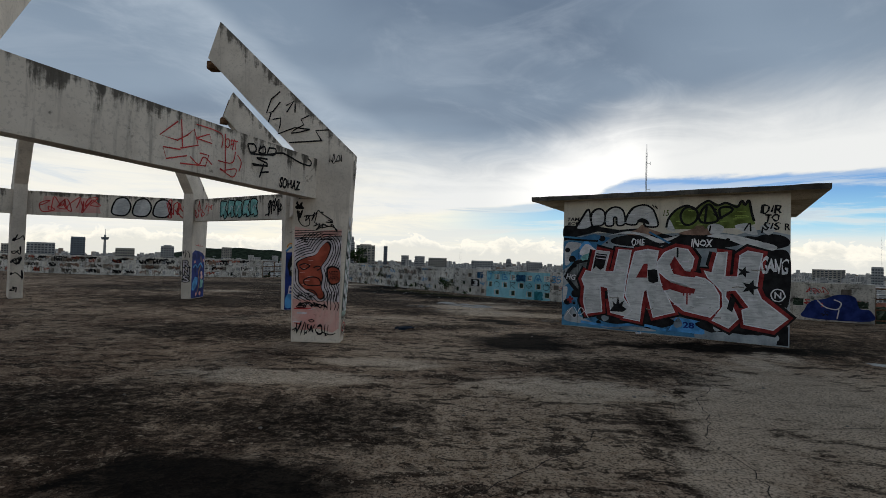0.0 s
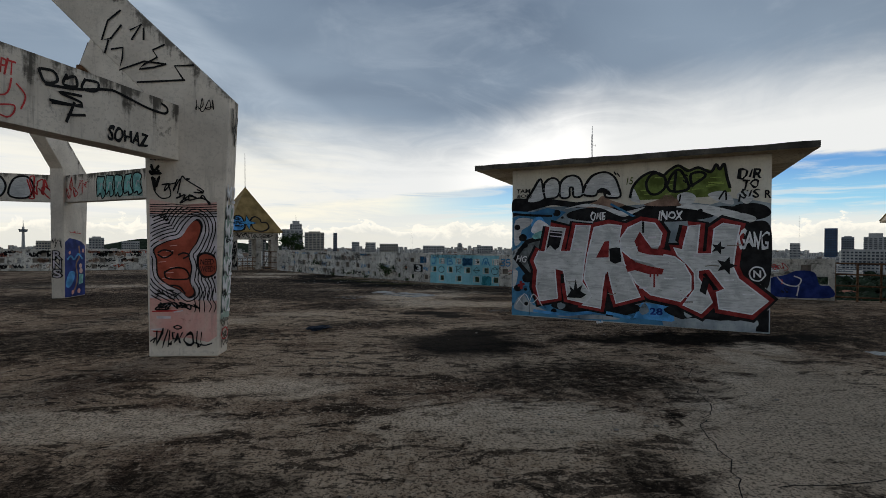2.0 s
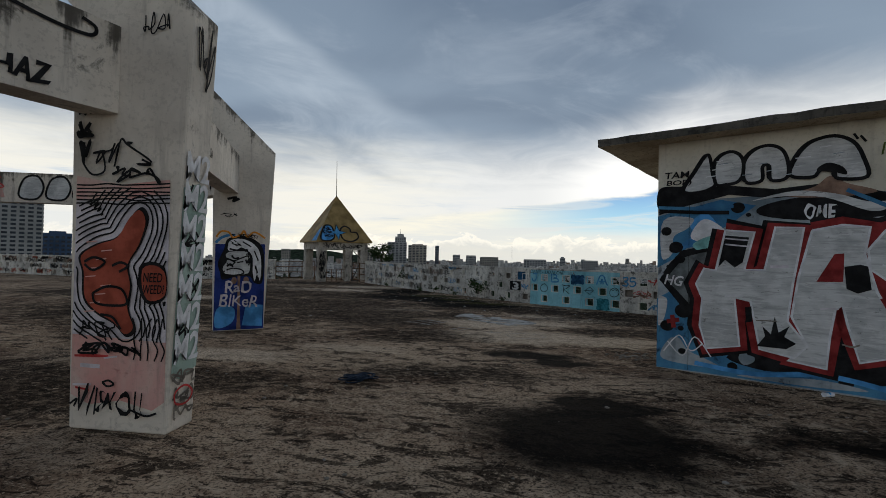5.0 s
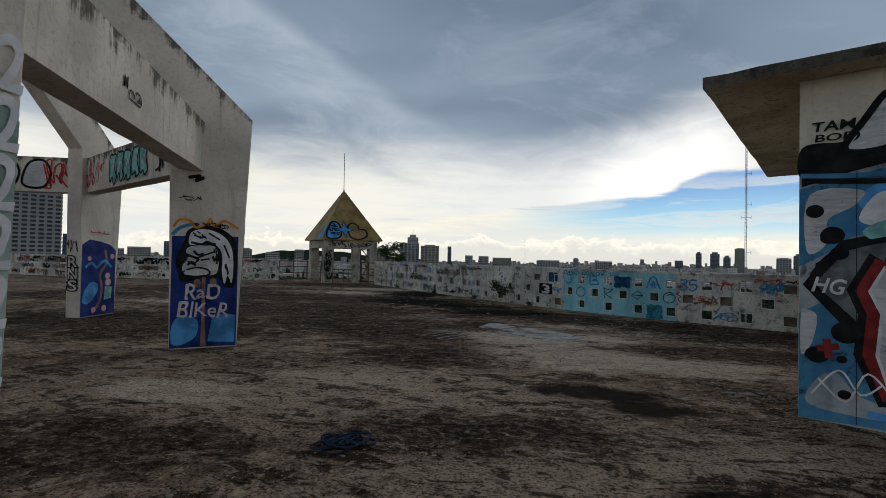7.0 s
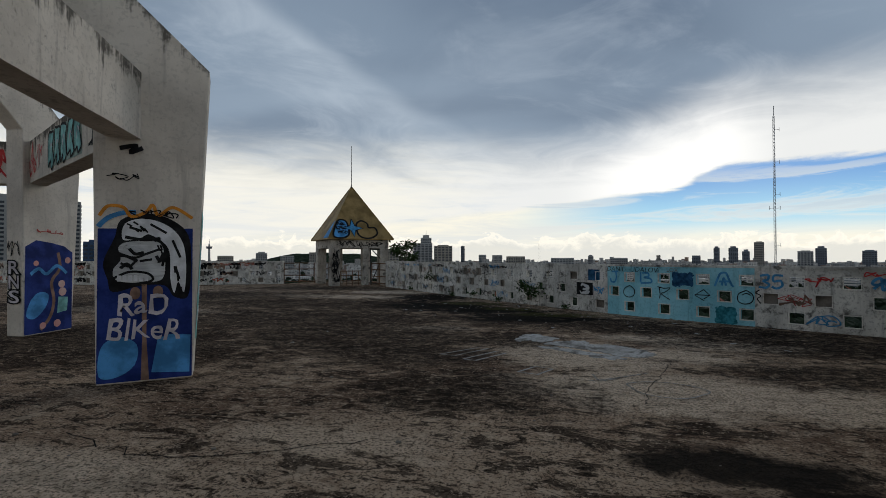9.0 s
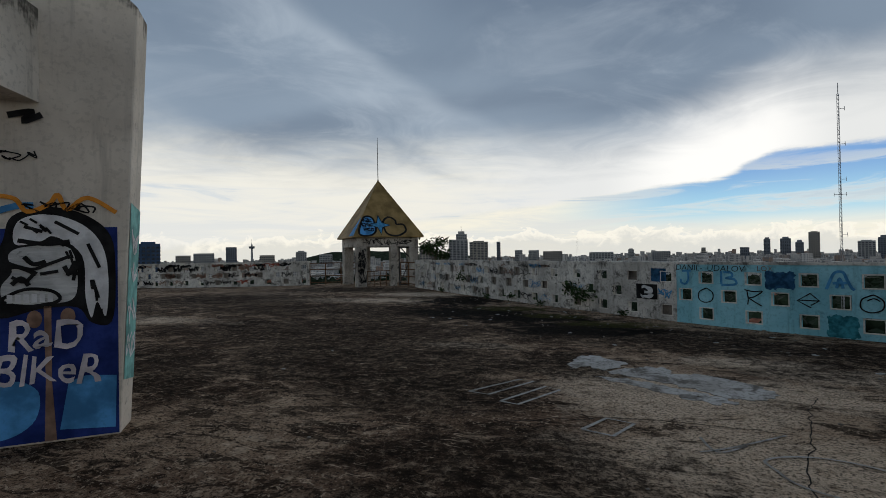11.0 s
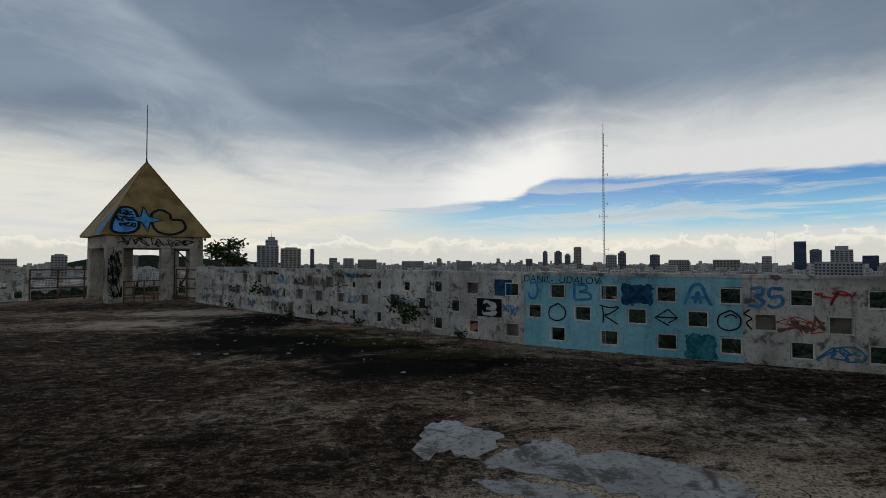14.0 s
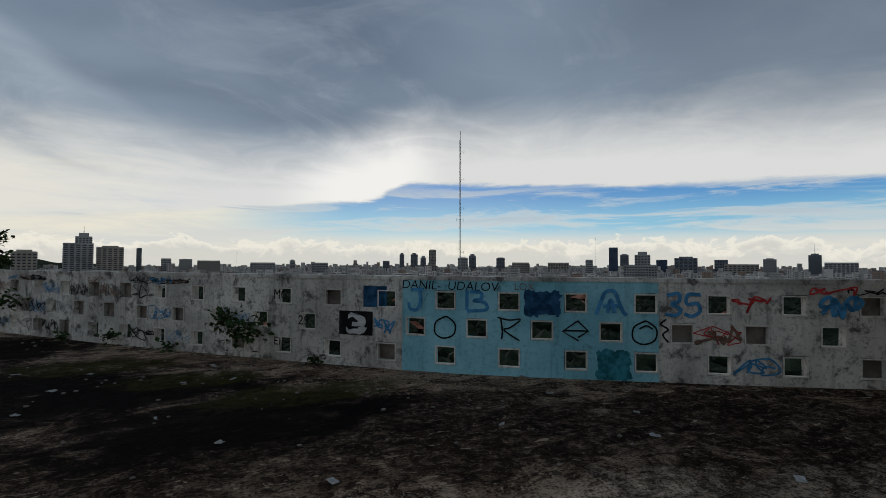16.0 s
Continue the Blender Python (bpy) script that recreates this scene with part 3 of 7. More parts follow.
wall_left = parapet_run("wall_east_1", "white pierced parapet wall, mould-streaked, covered in small tags", EAST, -13.3, STEP_AT, PARAPET_WALL, lambda s: 0.45)
wall_mid = parapet_run("wall_east_2", "dirty white pierced parapet with black tags", EAST, STEP_AT, BLUE_FROM, PARAPET_WALL, lambda s: 0.2)
wall_blue = parapet_run("wall_east_3", "pierced parapet stretch painted pale blue with lettering", EAST, BLUE_FROM, BLUE_TO, BLUE_WALL, lambda s: 0.0)
wall_right = parapet_run("wall_east_4", "greyish white pierced parapet with faded tags", EAST, BLUE_TO, 12.6, PARAPET_WALL, lambda s: 0.1)
wall_west = parapet_run("wall_north_1", "white pierced parapet crowded with black graffiti", WEST, -13.0, 9.0, PARAPET_WALL, lambda s: 0.5)
# plain parapets that close the roof out of view
tagged(link("wall_south", boxed((-75, -45.3, 0), (18.5, -45, HEIGHT)), PARAPET_WALL), "plain parapet wall closing the roof", "parapet", kind="structure")
tagged(link("wall_west", boxed((-75.3, -45, 0), (-75, 31, HEIGHT)), PARAPET_WALL), "plain parapet wall closing the roof", "parapet", kind="structure")

# ---- the octagonal frame of bent concrete ribs ----
RIB = [(0.0, 0.0), (-0.16, 3.63), (2.52, 6.14), (2.74, 5.42), (1.0, 3.68), (0.93, 0.0)]
BEAM_IN, BEAM_OUT, BEAM_LO, BEAM_HI = 0.53, 0.86, 2.74, 3.50
RIBS = [((-3.52, 3.22), -60), ((-1.62, 8.77), 2), ((-4.02, 14.03), 38), ((-9.20, 16.50), 96), ((-14.4, 14.5), 140), ((-17.3, 8.4), 182), ((-15.0, 3.1), 225), ((-9.7, 0.9), 270)]


def rib_pose(i):
    """x runs inward along the rib, y to the rib before."""
    (x, y), a = RIBS[i % 8]
    u = Vector((-math.cos(radians(a)), -math.sin(radians(a)), 0))
    v = Vector((-u.y, u.x, 0))
    return Matrix(((u.x, v.x, 0, x), (u.y, v.y, 0, y), (0, 0, 1, 0), (0, 0, 0, 1)))


ribs, beams = [], []
for i in range(8):
    rib = empty("concrete_rib", "bent white concrete column with sloping cut-off rafter, mouldy and sprayed", "column", rib_pose(i), "ribs of the open roof frame")
    bm = prism(RIB, -0.17, 0.17, 0.018)
    part("shaft", bm, FRAME_WALL, rib)
    bm = bmesh.new()
    block(bm, (2.60, -0.10, 5.24), (2.80, 0.10, 5.40), None, 0.02)
    plate = part("anchor_plate", bm, RUST, rib, "rusted steel plate at the cut end")
    bm = rod((2.76, 0.0, 5.30), (2.58, 0.0, 5.94), 0.025)
    part("stub_bar", bm, RUST, plate)
    ribs.append(rib)
for i in range(8):
    a, b = rib_pose(i), rib_pose(i + 1)
    ends = [[m @ Vector((r, y, z)) for r, z in ((BEAM_IN, BEAM_LO), (BEAM_IN, BEAM_HI), (BEAM_OUT, BEAM_HI), (BEAM_OUT, BEAM_LO))] for m, y in ((a, -0.172), (b, 0.172))]
    bm = bmesh.new()
    rows, k = [], 14
    for q in range(k + 1):
        rows.append([bm.verts.new(p0.lerp(p1, q / k)) for p0, p1 in zip(*ends)])
    for r0, r1 in zip(rows, rows[1:]):
        for q in range(4):
            bm.faces.new((r0[q], r0[(q + 1) % 4], r1[(q + 1) % 4], r1[q]))
    bm.faces.new(rows[0]), bm.faces.new(rows[-1])
    rough_up(bm, 0.006, 2.0)
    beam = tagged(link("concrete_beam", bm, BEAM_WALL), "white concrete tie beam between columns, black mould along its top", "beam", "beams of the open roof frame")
    beams.append((beam, ends))

# ---- the hut with the big mural ----
HUT_A, HUT_B, DEPTH = Vector((3.26, 12.40, 0)), Vector((7.52, 10.10, 0)), 5.4
hd = (HUT_B - HUT_A).normalized()
HUT_L = (HUT_B - HUT_A).length
hut_m = Matrix(((hd.x, -hd.y, 0, HUT_A.x), (hd.y, hd.x, 0, HUT_A.y), (0, 0, 1, 0), (0, 0, 0, 1)))
hut = empty("stair_hut", "cream rendered hut with flat concrete roof and large mural", "hut", hut_m)
part("front_wall", boxed((0, 0, 0), (HUT_L, 0.18, 3.258), 0.003), HUT_WALL, hut)
part("side_wall", boxed((0, 0.18, 0), (0.18, DEPTH, 3.258), 0.01), HUT_WALL, hut)
part("side_wall", boxed((HUT_L - 0.18, 0.18, 0), (HUT_L, DEPTH, 3.258), 0.01), HUT_WALL, hut)
part("back_wall", boxed((0.18, DEPTH - 0.18, 0), (HUT_L - 0.18, DEPTH, 3.258), 0.01), HUT_WALL, hut)
bm = bmesh.new()
bmesh.ops.create_grid(bm, x_segments=26, y_segments=12, size=0.5)
for v in bm.verts:
    v.co = Vector((-0.78 + (v.co.x + 0.5) * (HUT_L + 1.40), -0.34 + (v.co.y + 0.5) * (DEPTH + 0.9), 3.26))
made = bmesh.ops.extrude_face_region(bm, geom=list(bm.faces))
bmesh.ops.translate(bm, vec=(0, 0, 0.11), verts=[v for v in made["geom"] if isinstance(v, bmesh.types.BMVert)])
for v in bm.verts:
    if v.co.z > 3.4 or abs(v.co.x + 0.78) < 0.01 or abs(v.co.y + 0.34) < 0.01:
        v.co += noise.noise_vector(v.co * 4.0) * 0.014
bm.normal_update()
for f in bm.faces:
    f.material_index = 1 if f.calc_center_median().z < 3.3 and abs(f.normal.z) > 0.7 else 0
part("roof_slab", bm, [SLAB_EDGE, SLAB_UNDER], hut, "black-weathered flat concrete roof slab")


# ---- corner turrets with gold pyramids ----
def turret(centre, heading, tall, label, sheet=GOLD):
    """Square pavilion: four corner piers, lintels, a sheet-metal pyramid. heading: the way its graffiti face looks."""
    t = empty("corner_turret", label, "turret", pose(*centre, 0, 0, 0, heading + 90), "corner turrets")
    h, wall, pier = 1.50, 2.28, 0.46
    for sx in (-1, 1):
        for sy in (-1, 1):
            x, y = sx * (h - pier / 2), sy * (h - pier / 2)
            bm = boxed((x - pier / 2, y - pier / 2, 0), (x + pier / 2, y + pier / 2, wall - 0.42), 0.02)
            part("pier", rough_up(bm, 0.008), TURRET_WALL, t)
    for k in range(4):
        m = pose(0, 0, 0, 0, 0, 90 * k)
        part("lintel", boxed((-h + (0.004 if k % 2 else 0.305), -h, wall - 0.42), (h - (0.004 if k % 2 else 0.305), -h + 0.30, wall), 0.012, m), TURRET_WALL, t)
        if k in (0, 2):
            part("inner_pier", boxed((0.10, -h + 0.02, 0), (0.42, -h + 0.28, wall - 0.42), 0.015, m), TURRET_WALL, t)
    e = 1.70
    bm = bmesh.new()
    base = [bm.verts.new((x, y, wall + 0.002)) for x, y in ((-e, -e), (e, -e), (e, e), (-e, e))]
    lip = [bm.verts.new((x, y, wall + 0.05)) for x, y in ((-e, -e), (e, -e), (e, e), (-e, e))]
    top = bm.verts.new((0, 0, tall))
    bm.faces.new(base)
    for i in range(4):
        bm.faces.new((base[i], base[(i + 1) % 4], lip[(i + 1) % 4], lip[i]))
        bm.faces.new((lip[i], lip[(i + 1) % 4], top))
    part("pyramid_roof", bm, sheet, t, "faded gold sheet-metal pyramid")
    for i, (x, y) in enumerate(((-e, -e), (e, -e), (e, e), (-e, e))):
        part("hip_trim", rod((x, y, wall + 0.06), (0, 0, tall + 0.01), 0.022, 6), sheet, t)
    part("finial", rod((0, 0, tall - 0.05), (0, 0, tall + 0.12), 0.045, 10, 0.4), DARK_METAL, t)
    return t


def door_frame(t):
    """A leaning black steel gate left in the doorway."""
    bm = bmesh.new()
    for a, b in (((0.55, -1.42, 0.0), (0.55, -1.42, 1.85)), ((1.15, -1.42, 0.0), (1.15, -1.42, 1.85)), ((0.55, -1.42, 0.05), (1.15, -1.42, 0.05)), ((0.55, -1.42, 1.8), (1.15, -1.42, 1.8)), ((0.55, -1.42, 0.05), (1.15, -1.42, 1.3)), ((1.15, -1.42, 1.25), (0.62, -1.42, 1.8))):
        bar(bm, a, b, 0.026, 6)
    part("gate_frame", bm, DARK_METAL, t, "bent black steel gate frame")
    for z in (0.25, 0.5, 0.72):
        part("doorway_rail", rod((-1.2, -1.42, z), (0.1, -1.40, z), 0.02, 6), RUST, t)
    for x in (-1.0, -0.7, -0.4, -0.1):
        part("doorway_post", rod((x, -1.42, 0.0), (x, -1.42, 0.74), 0.02, 6), RUST, t)


far_turret = turret((-10.15, 32.1), -47.5, 5.15, "square concrete corner pavilion with gold pyramid roof and blue tag")
door_frame(far_turret)
part("lightning_rod", rod((0, 0, 5.1), (0.03, 0.12, 7.35), 0.022, 6, 0.6), DARK_METAL, far_turret, "thin leaning metal rod")
near_turret = turret((15.0, 12.6), 237.5, 5.35, "square concrete corner pavilion with stained gold pyramid roof", TAN_SHEET)
bm = bmesh.new()
for a, b in (((-1.2, -1.40, 0.1), (1.1, -1.40, 1.75)), ((-1.2, -1.40, 1.78), (1.2, -1.40, 1.78)), ((-1.2, -1.40, 0.35), (1.2, -1.40, 0.35)), ((-0.9, -1.40, 0.4), (-0.5, -1.30, 1.1)), ((1.12, -1.40, 0.0), (1.12, -1.40, 1.85))):
    bar(bm, a, b, 0.03, 6)
part("door_brace", bm, DARK_METAL, near_turret, "black steel bars across the doorway")


def railing(a, b, posts, label):
    """Rusty pipe railing that closes the gap between wall and turret."""
    a, b = Vector((*a, 0)), Vector((*b, 0))
    r = empty("pipe_railing", label, "railing", Matrix.Translation(a))
    d = b - a
    for i in range(posts):
        q = d * (i / (posts - 1))
        part("post", rod(q, q + Vector((0, 0, 1.12)), 0.028, 8), RUST, r)
    for z in (0.12, 0.45, 0.78, 1.10):
        part("rail", rod(Vector((0, 0, z)), d + Vector((0, 0, z)), 0.024, 8), RUST, r)
    return r


e0, e1 = EAST.at(-13.3, 0.08), EAST.at(12.6, 0.08)
railing((e0.x, e0.y), (-8.75, 31.5), 3, "rusty pipe railing between parapet and turret")
railing((e1.x, e1.y), (14.6, 14.3), 4, "rusty pipe railing between parapet and turret")
w1 = WEST.at(9.0, 0.08)
railing((w1.x, w1.y), (-11.7, 32.6), 4, "rusty pipe railing between parapet and turret")


# ---- the city beyond the roof ----
bm = bmesh.new()
bmesh.ops.create_circle(bm, cap_ends=True, segments=64, radius=4700, matrix=Matrix.Translation((0, 0, ROOF_LEVEL)))
tagged(link("ground", bm, LAND), "flat green and built-up land reaching the horizon", "ground", kind="structure")


def polar(az, dist):
    return Vector((dist * math.sin(radians(az)), dist * math.cos(radians(az)), 0))


def box_rows(rows):
    """Many plain blocks in one mesh: x, y, z0, z1, wide, deep, turn."""
    verts, faces = [], []
    for x, y, z0, z1, a, b, turn in rows:
        c, s_ = math.cos(turn), math.sin(turn)
        k = len(verts)
        for z in (z0, z1):
            for p, q in ((-a, -b), (a, -b), (a, b), (-a, b)):
                verts.append((x + (p * c - q * s_) / 2, y + (p * s_ + q * c) / 2, z))
        faces += [(k + 4, k + 5, k + 6, k + 7)] + [(k + i, k + (i + 1) % 4, k + 4 + (i + 1) % 4, k + 4 + i) for i in range(4)]
    mesh = bpy.data.meshes.new("city_blocks")
    mesh.from_pydata(verts, [], faces)
    return mesh


rng = random.Random(11)
rows = []
for _ in range(4200):
    az_, d_ = rng.uniform(-75, 80), 760 + 2800 * rng.random() ** 1.1
    q = polar(az_, d_)
    tall = rng.choice((6, 9, 9, 12, 15, 18)) * (1 + d_ / 4000)
    if rng.random() < 0.04:
        tall *= 1.6
    tall = min(tall, -ROOF_LEVEL * 0.93 + d_ * 0.0035 * rng.random())
    rows.append((q.x, q.y, ROOF_LEVEL - 1, ROOF_LEVEL + tall, rng.uniform(8, 26), rng.uniform(8, 20), rng.uniform(0, 3.1)))
mesh = box_rows(rows)
mesh.materials.append(CITY)
tagged(new("city_blocks", mesh), "dense low city blocks stretching to the horizon", "city", kind="stuff")


def gable_house(bm, q, a, b, h, turn):
    m = Matrix.Translation(q) @ Matrix.Rotation(turn, 4, "Z")
    v = [bm.verts.new(m @ Vector(c)) for c in ((-a, -b, h), (a, -b, h), (a, b, h), (-a, b, h), (-a * 0.6, 0, h + b * 0.55), (a * 0.6, 0, h + b * 0.55))]
    for f in ((0, 1, 5, 4), (2, 3, 4, 5), (1, 2, 5), (3, 0, 4), (0, 3, 2, 1)):
        bm.faces.new([v[i] for i in f])


bm = bmesh.new()
for _ in range(90):
    q = polar(rng.uniform(-70, 75), rng.uniform(200, 800))
    q.z = ROOF_LEVEL
    gable_house(bm, q, rng.uniform(6, 12), rng.uniform(5, 8), rng.uniform(6, 11), rng.uniform(0, 3.1))
tagged(link("house_roofs", bm, ROOF_RED), "low houses with red-brown tiled roofs", "houses", kind="stuff")

ball = bmesh.new()
bmesh.ops.create_icosphere(ball, subdivisions=1, radius=1.0)
ball_v, ball_f = [v.co.copy() for v in ball.verts], [[v.index for v in f.verts] for f in ball.faces]
ball.free()
verts, faces = [], []
for _ in range(9000):
    q = polar(rng.uniform(-70, 78), 90 + 720 * rng.random() ** 0.75 + (400 * rng.random() if rng.random() < 0.2 else 0))
    r = rng.uniform(3, 7.5)
    for _k in range(3):
        o = Vector((q.x, q.y, ROOF_LEVEL + 2)) + Vector((rng.uniform(-1, 1), rng.uniform(-1, 1), rng.uniform(0.3, 1.1))) * r
        k, rr = len(verts), r * rng.uniform(0.45, 0.9)
        verts += [tuple(o + v * rr * rng.uniform(0.7, 1.3)) for v in ball_v]
        faces += [tuple(k + i for i in f) for f in ball_f]
mesh = bpy.data.meshes.new("far_trees")
mesh.from_pydata(verts, [], faces)
mesh.materials.append(FOREST)
tagged(new("far_trees", mesh), "dark green tree crowns between the houses", "trees", kind="stuff")

# wooded ridge on the horizon
for az0, az1, dist, tall, label in ((-36, -17.5, 2600, 92, "low wooded hill on the horizon"), (-24, -12, 2900, 60, "long wooded ridge on the horizon")):
    bm = bmesh.new()
    lines = []
    for i in range(49):
        f = i / 48
        q = polar(az0 + (az1 - az0) * f, dist)
        h = ROOF_LEVEL + tall * math.sin(math.pi * f) ** 0.6 * (0.80 + 0.35 * noise.noise(Vector((f * 6, dist, 0)))) + 2.2 * noise.noise(Vector((f * 70, 3, dist)))
        back = q.normalized() * 160
        lines.append([bm.verts.new((q.x - back.x, q.y - back.y, ROOF_LEVEL - 2)), bm.verts.new((q.x, q.y, h)), bm.verts.new((q.x + back.x, q.y + back.y, ROOF_LEVEL - 2))])
    for a, b in zip(lines, lines[1:]):
        bm.faces.new((a[0], b[0], b[1], a[1])), bm.faces.new((a[1], b[1], b[2], a[2]))
    tagged(link("hill", bm, FOREST), label, "hill", kind="structure")


def tower(az, top, wide, dist, mat, label, deep=0.7, crown=0.0, floors=None, turn=0.0, spire=0.0, cols=0):
    """A high-rise: body, a roof block, and window bands or panes by storey. top and wide are angles in degrees as seen from the roof."""
    q = polar(az, dist)
    h = 1.45 + dist * math.tan(radians(top)) - ROOF_LEVEL
    a = dist * math.tan(radians(wide))
    b = a * deep
    t = empty("high_rise", label, "building", Matrix.Translation((q.x, q.y, ROOF_LEVEL)) @ Matrix.Rotation(radians(-az + turn), 4, "Z"), "skyline towers")
    ch = crown * h
    body = part("body", boxed((-a / 2, -b / 2, 0), (a / 2, b / 2, h - ch), 0.0), mat, t)
    if crown:
        part("crown", boxed((-a * 0.3, -b * 0.3, h - ch), (a * 0.3, b * 0.3, h)), mat, t)
    if spire:
        part("spire", rod((0, 0, h), (0, 0, h + spire), a * 0.02 + 0.3, 6, 0.3), GALVANISED, t)
    floors = floors or max(6, int(h / 6.5))
    step = (h - ch) / (floors + 1)
    bands = bmesh.new()
    cols = cols or 5
    for f in range(1, floors + 1):
        z = f * step
        for i in range(cols):
            x0 = -a / 2 + a * (i + 0.18) / cols
            block(bands, (x0, -b / 2 - 0.35, z - step * 0.30), (x0 + a * 0.64 / cols, -b / 2 - 0.05, z + step * 0.22))
        for i in range(2):
            y0 = -b / 2 + b * (i + 0.2) / 2
            for sx in (-1, 1):
                block(bands, (sx * (a / 2 + 0.2) - 0.15, y0, z - step * 0.30), (sx * (a / 2 + 0.2) + 0.15, y0 + b * 0.3, z + step * 0.22))
    tagged(part("glazing", bands, PANE, body), kind="stuff")
    return t


GREY_T, DARK_T, BEIGE_T = "grey concrete high-rise on the skyline", "dark glass tower on the skyline", "beige apartment tower on the skyline"
tower(-15.6, 1.7, 2.3, 1800, CONDO, "stepped grey high-rise with a tall stepped crown", 0.8, 0.0)
tower(-15.2, 2.7, 1.3, 1830, CONDO, "stepped grey high-rise with a tall stepped crown", 0.8, 0.08, spire=22)
tower(-13.1, 1.5, 2.2, 1700, CONDO_BEIGE, BEIGE_T, 0.7, 0.04)
tower(-10.7, 1.35, 0.45, 1750, CONDO_DARK, "slim dark tower on the skyline", 1.0)
tower(-19.4, 1.0, 1.8, 1300, CONDO_BEIGE, BEIGE_T, 0.6, 0.05)
tower(17.2, 1.1, 0.55, 2300, CONDO_DARK, DARK_T, 0.9, 0.06)
tower(18.7, 1.1, 0.85, 2300, CONDO_DARK, DARK_T, 0.9, 0.07)
tower(19.8, 0.75, 0.65, 2300, CONDO_DARK, DARK_T, 0.9, 0.10)
tower(20.9, 1.55, 0.85, 1900, CONDO_BEIGE, BEIGE_T, 0.8, 0.02)
tower(24.6, 0.6, 1.2, 1800, CONDO, GREY_T, 0.8, 0.03)
tower(25.8, 1.0, 0.85, 2100, CONDO_DARK, "rounded dark tower on the skyline", 0.8, 0.08)
tower(29.2, 0.6, 1.0, 2000, CONDO_DARK, DARK_T, 0.8, 0.03)
tower(15.3, 0.15, 0.8, 2200, CONDO_DARK, DARK_T, 0.8)
tower(11.6, 0.2, 0.4, 2000, CONDO_BEIGE, BEIGE_T, 0.8)
tower(4.4, 0.25, 0.6, 1900, CONDO, GREY_T, 0.8, 0.06)
tower(42.1, 1.75, 0.95, 1600, BLUE_CLAD, "tall blue glass tower on the skyline", 0.8)
tower(43.3, 1.0, 0.9, 1700, CONDO_DARK, DARK_T, 0.8, 0.03)
tower(45.2, 1.25, 1.6, 1750, CONDO, "grey tower with a curved top on the skyline", 0.8, 0.12)
tower(44.6, -0.2, 3.4, 900, CONDO, "long white slab block with even window rows", 0.3, floors=9, cols=12)
tower(47.2, 0.35, 1.1, 1900, BLUE_CLAD, "blue glass tower on the skyline", 0.8)
tower(49.6, 0.7, 2.2, 2100, CONDO_DARK, DARK_T, 0.6, 0.08)
tower(52.9, 0.35, 1.2, 2200, CONDO_DARK, DARK_T, 0.7)
tower(57.0, 0.5, 1.1, 1700, CONDO, GREY_T, 0.8, 0.04)
tower(60.6, 0.95, 1.0, 1900, CONDO_DARK, DARK_T, 0.8, 0.06, spire=30)
tower(-49.4, 1.75, 2.1, 900, BLUE_CLAD, "blue glass office block on the skyline", 0.7, 0.04)
tower(-41.8, 1.15, 1.1, 1700, CONDO_DARK, DARK_T, 0.7)
tower(-34.3, 0.65, 1.2, 1500, CONDO, GREY_T, 0.7, 0.05)
tower(-28.6, 0.6, 1.0, 1900, CONDO_BEIGE, BEIGE_T, 0.7)
tower(-54.2, 5.6, 8.0, 420, CONDO, "big grey condominium slab with rows of balconies", 0.28, 0.03, floors=30, cols=14)
for az_, top_, wide_ in ((-6.5, 0.25, 1.2), (-4.3, 0.1, 2.2), (-8.3, 0.3, 0.9), (1.2, -0.1, 2.6), (7.5, -0.1, 1.8), (31.5, 0.0, 2.0), (36.0, 0.0, 2.4), (39.4, 0.35, 0.8), (54.6, -0.1, 3.0), (62.5, 0.1, 2.4), (-31.5, 0.2, 1.5), (-44.5, 0.5, 2.0), (-46.5, 0.3, 1.4), (-38.0, 0.2, 1.6)):
    tower(az_, top_, wide_, rng.uniform(1300, 1900), rng.choice((CONDO, CONDO_BEIGE)), "low pale apartment block on the skyline", 0.6, 0.0, cols=8)

# observation tower with a disc
obs = empty("observation_tower", "slim concrete tower with a disc-shaped deck", "tower", Matrix.Translation(polar(-39.7, 1900) + Vector((0, 0, ROOF_LEVEL))))
part("shaft", rod((0, 0, 0), (0, 0, 96), 5.0, 12, 0.6), CONDO, obs)
part("deck", rod((0, 0, 80), (0, 0, 88), 9.0, 16, 1.25), CONDO_DARK, obs)
part("spire", rod((0, 0, 96), (0, 0, 116), 1.2, 8, 0.3), GALVANISED, obs)


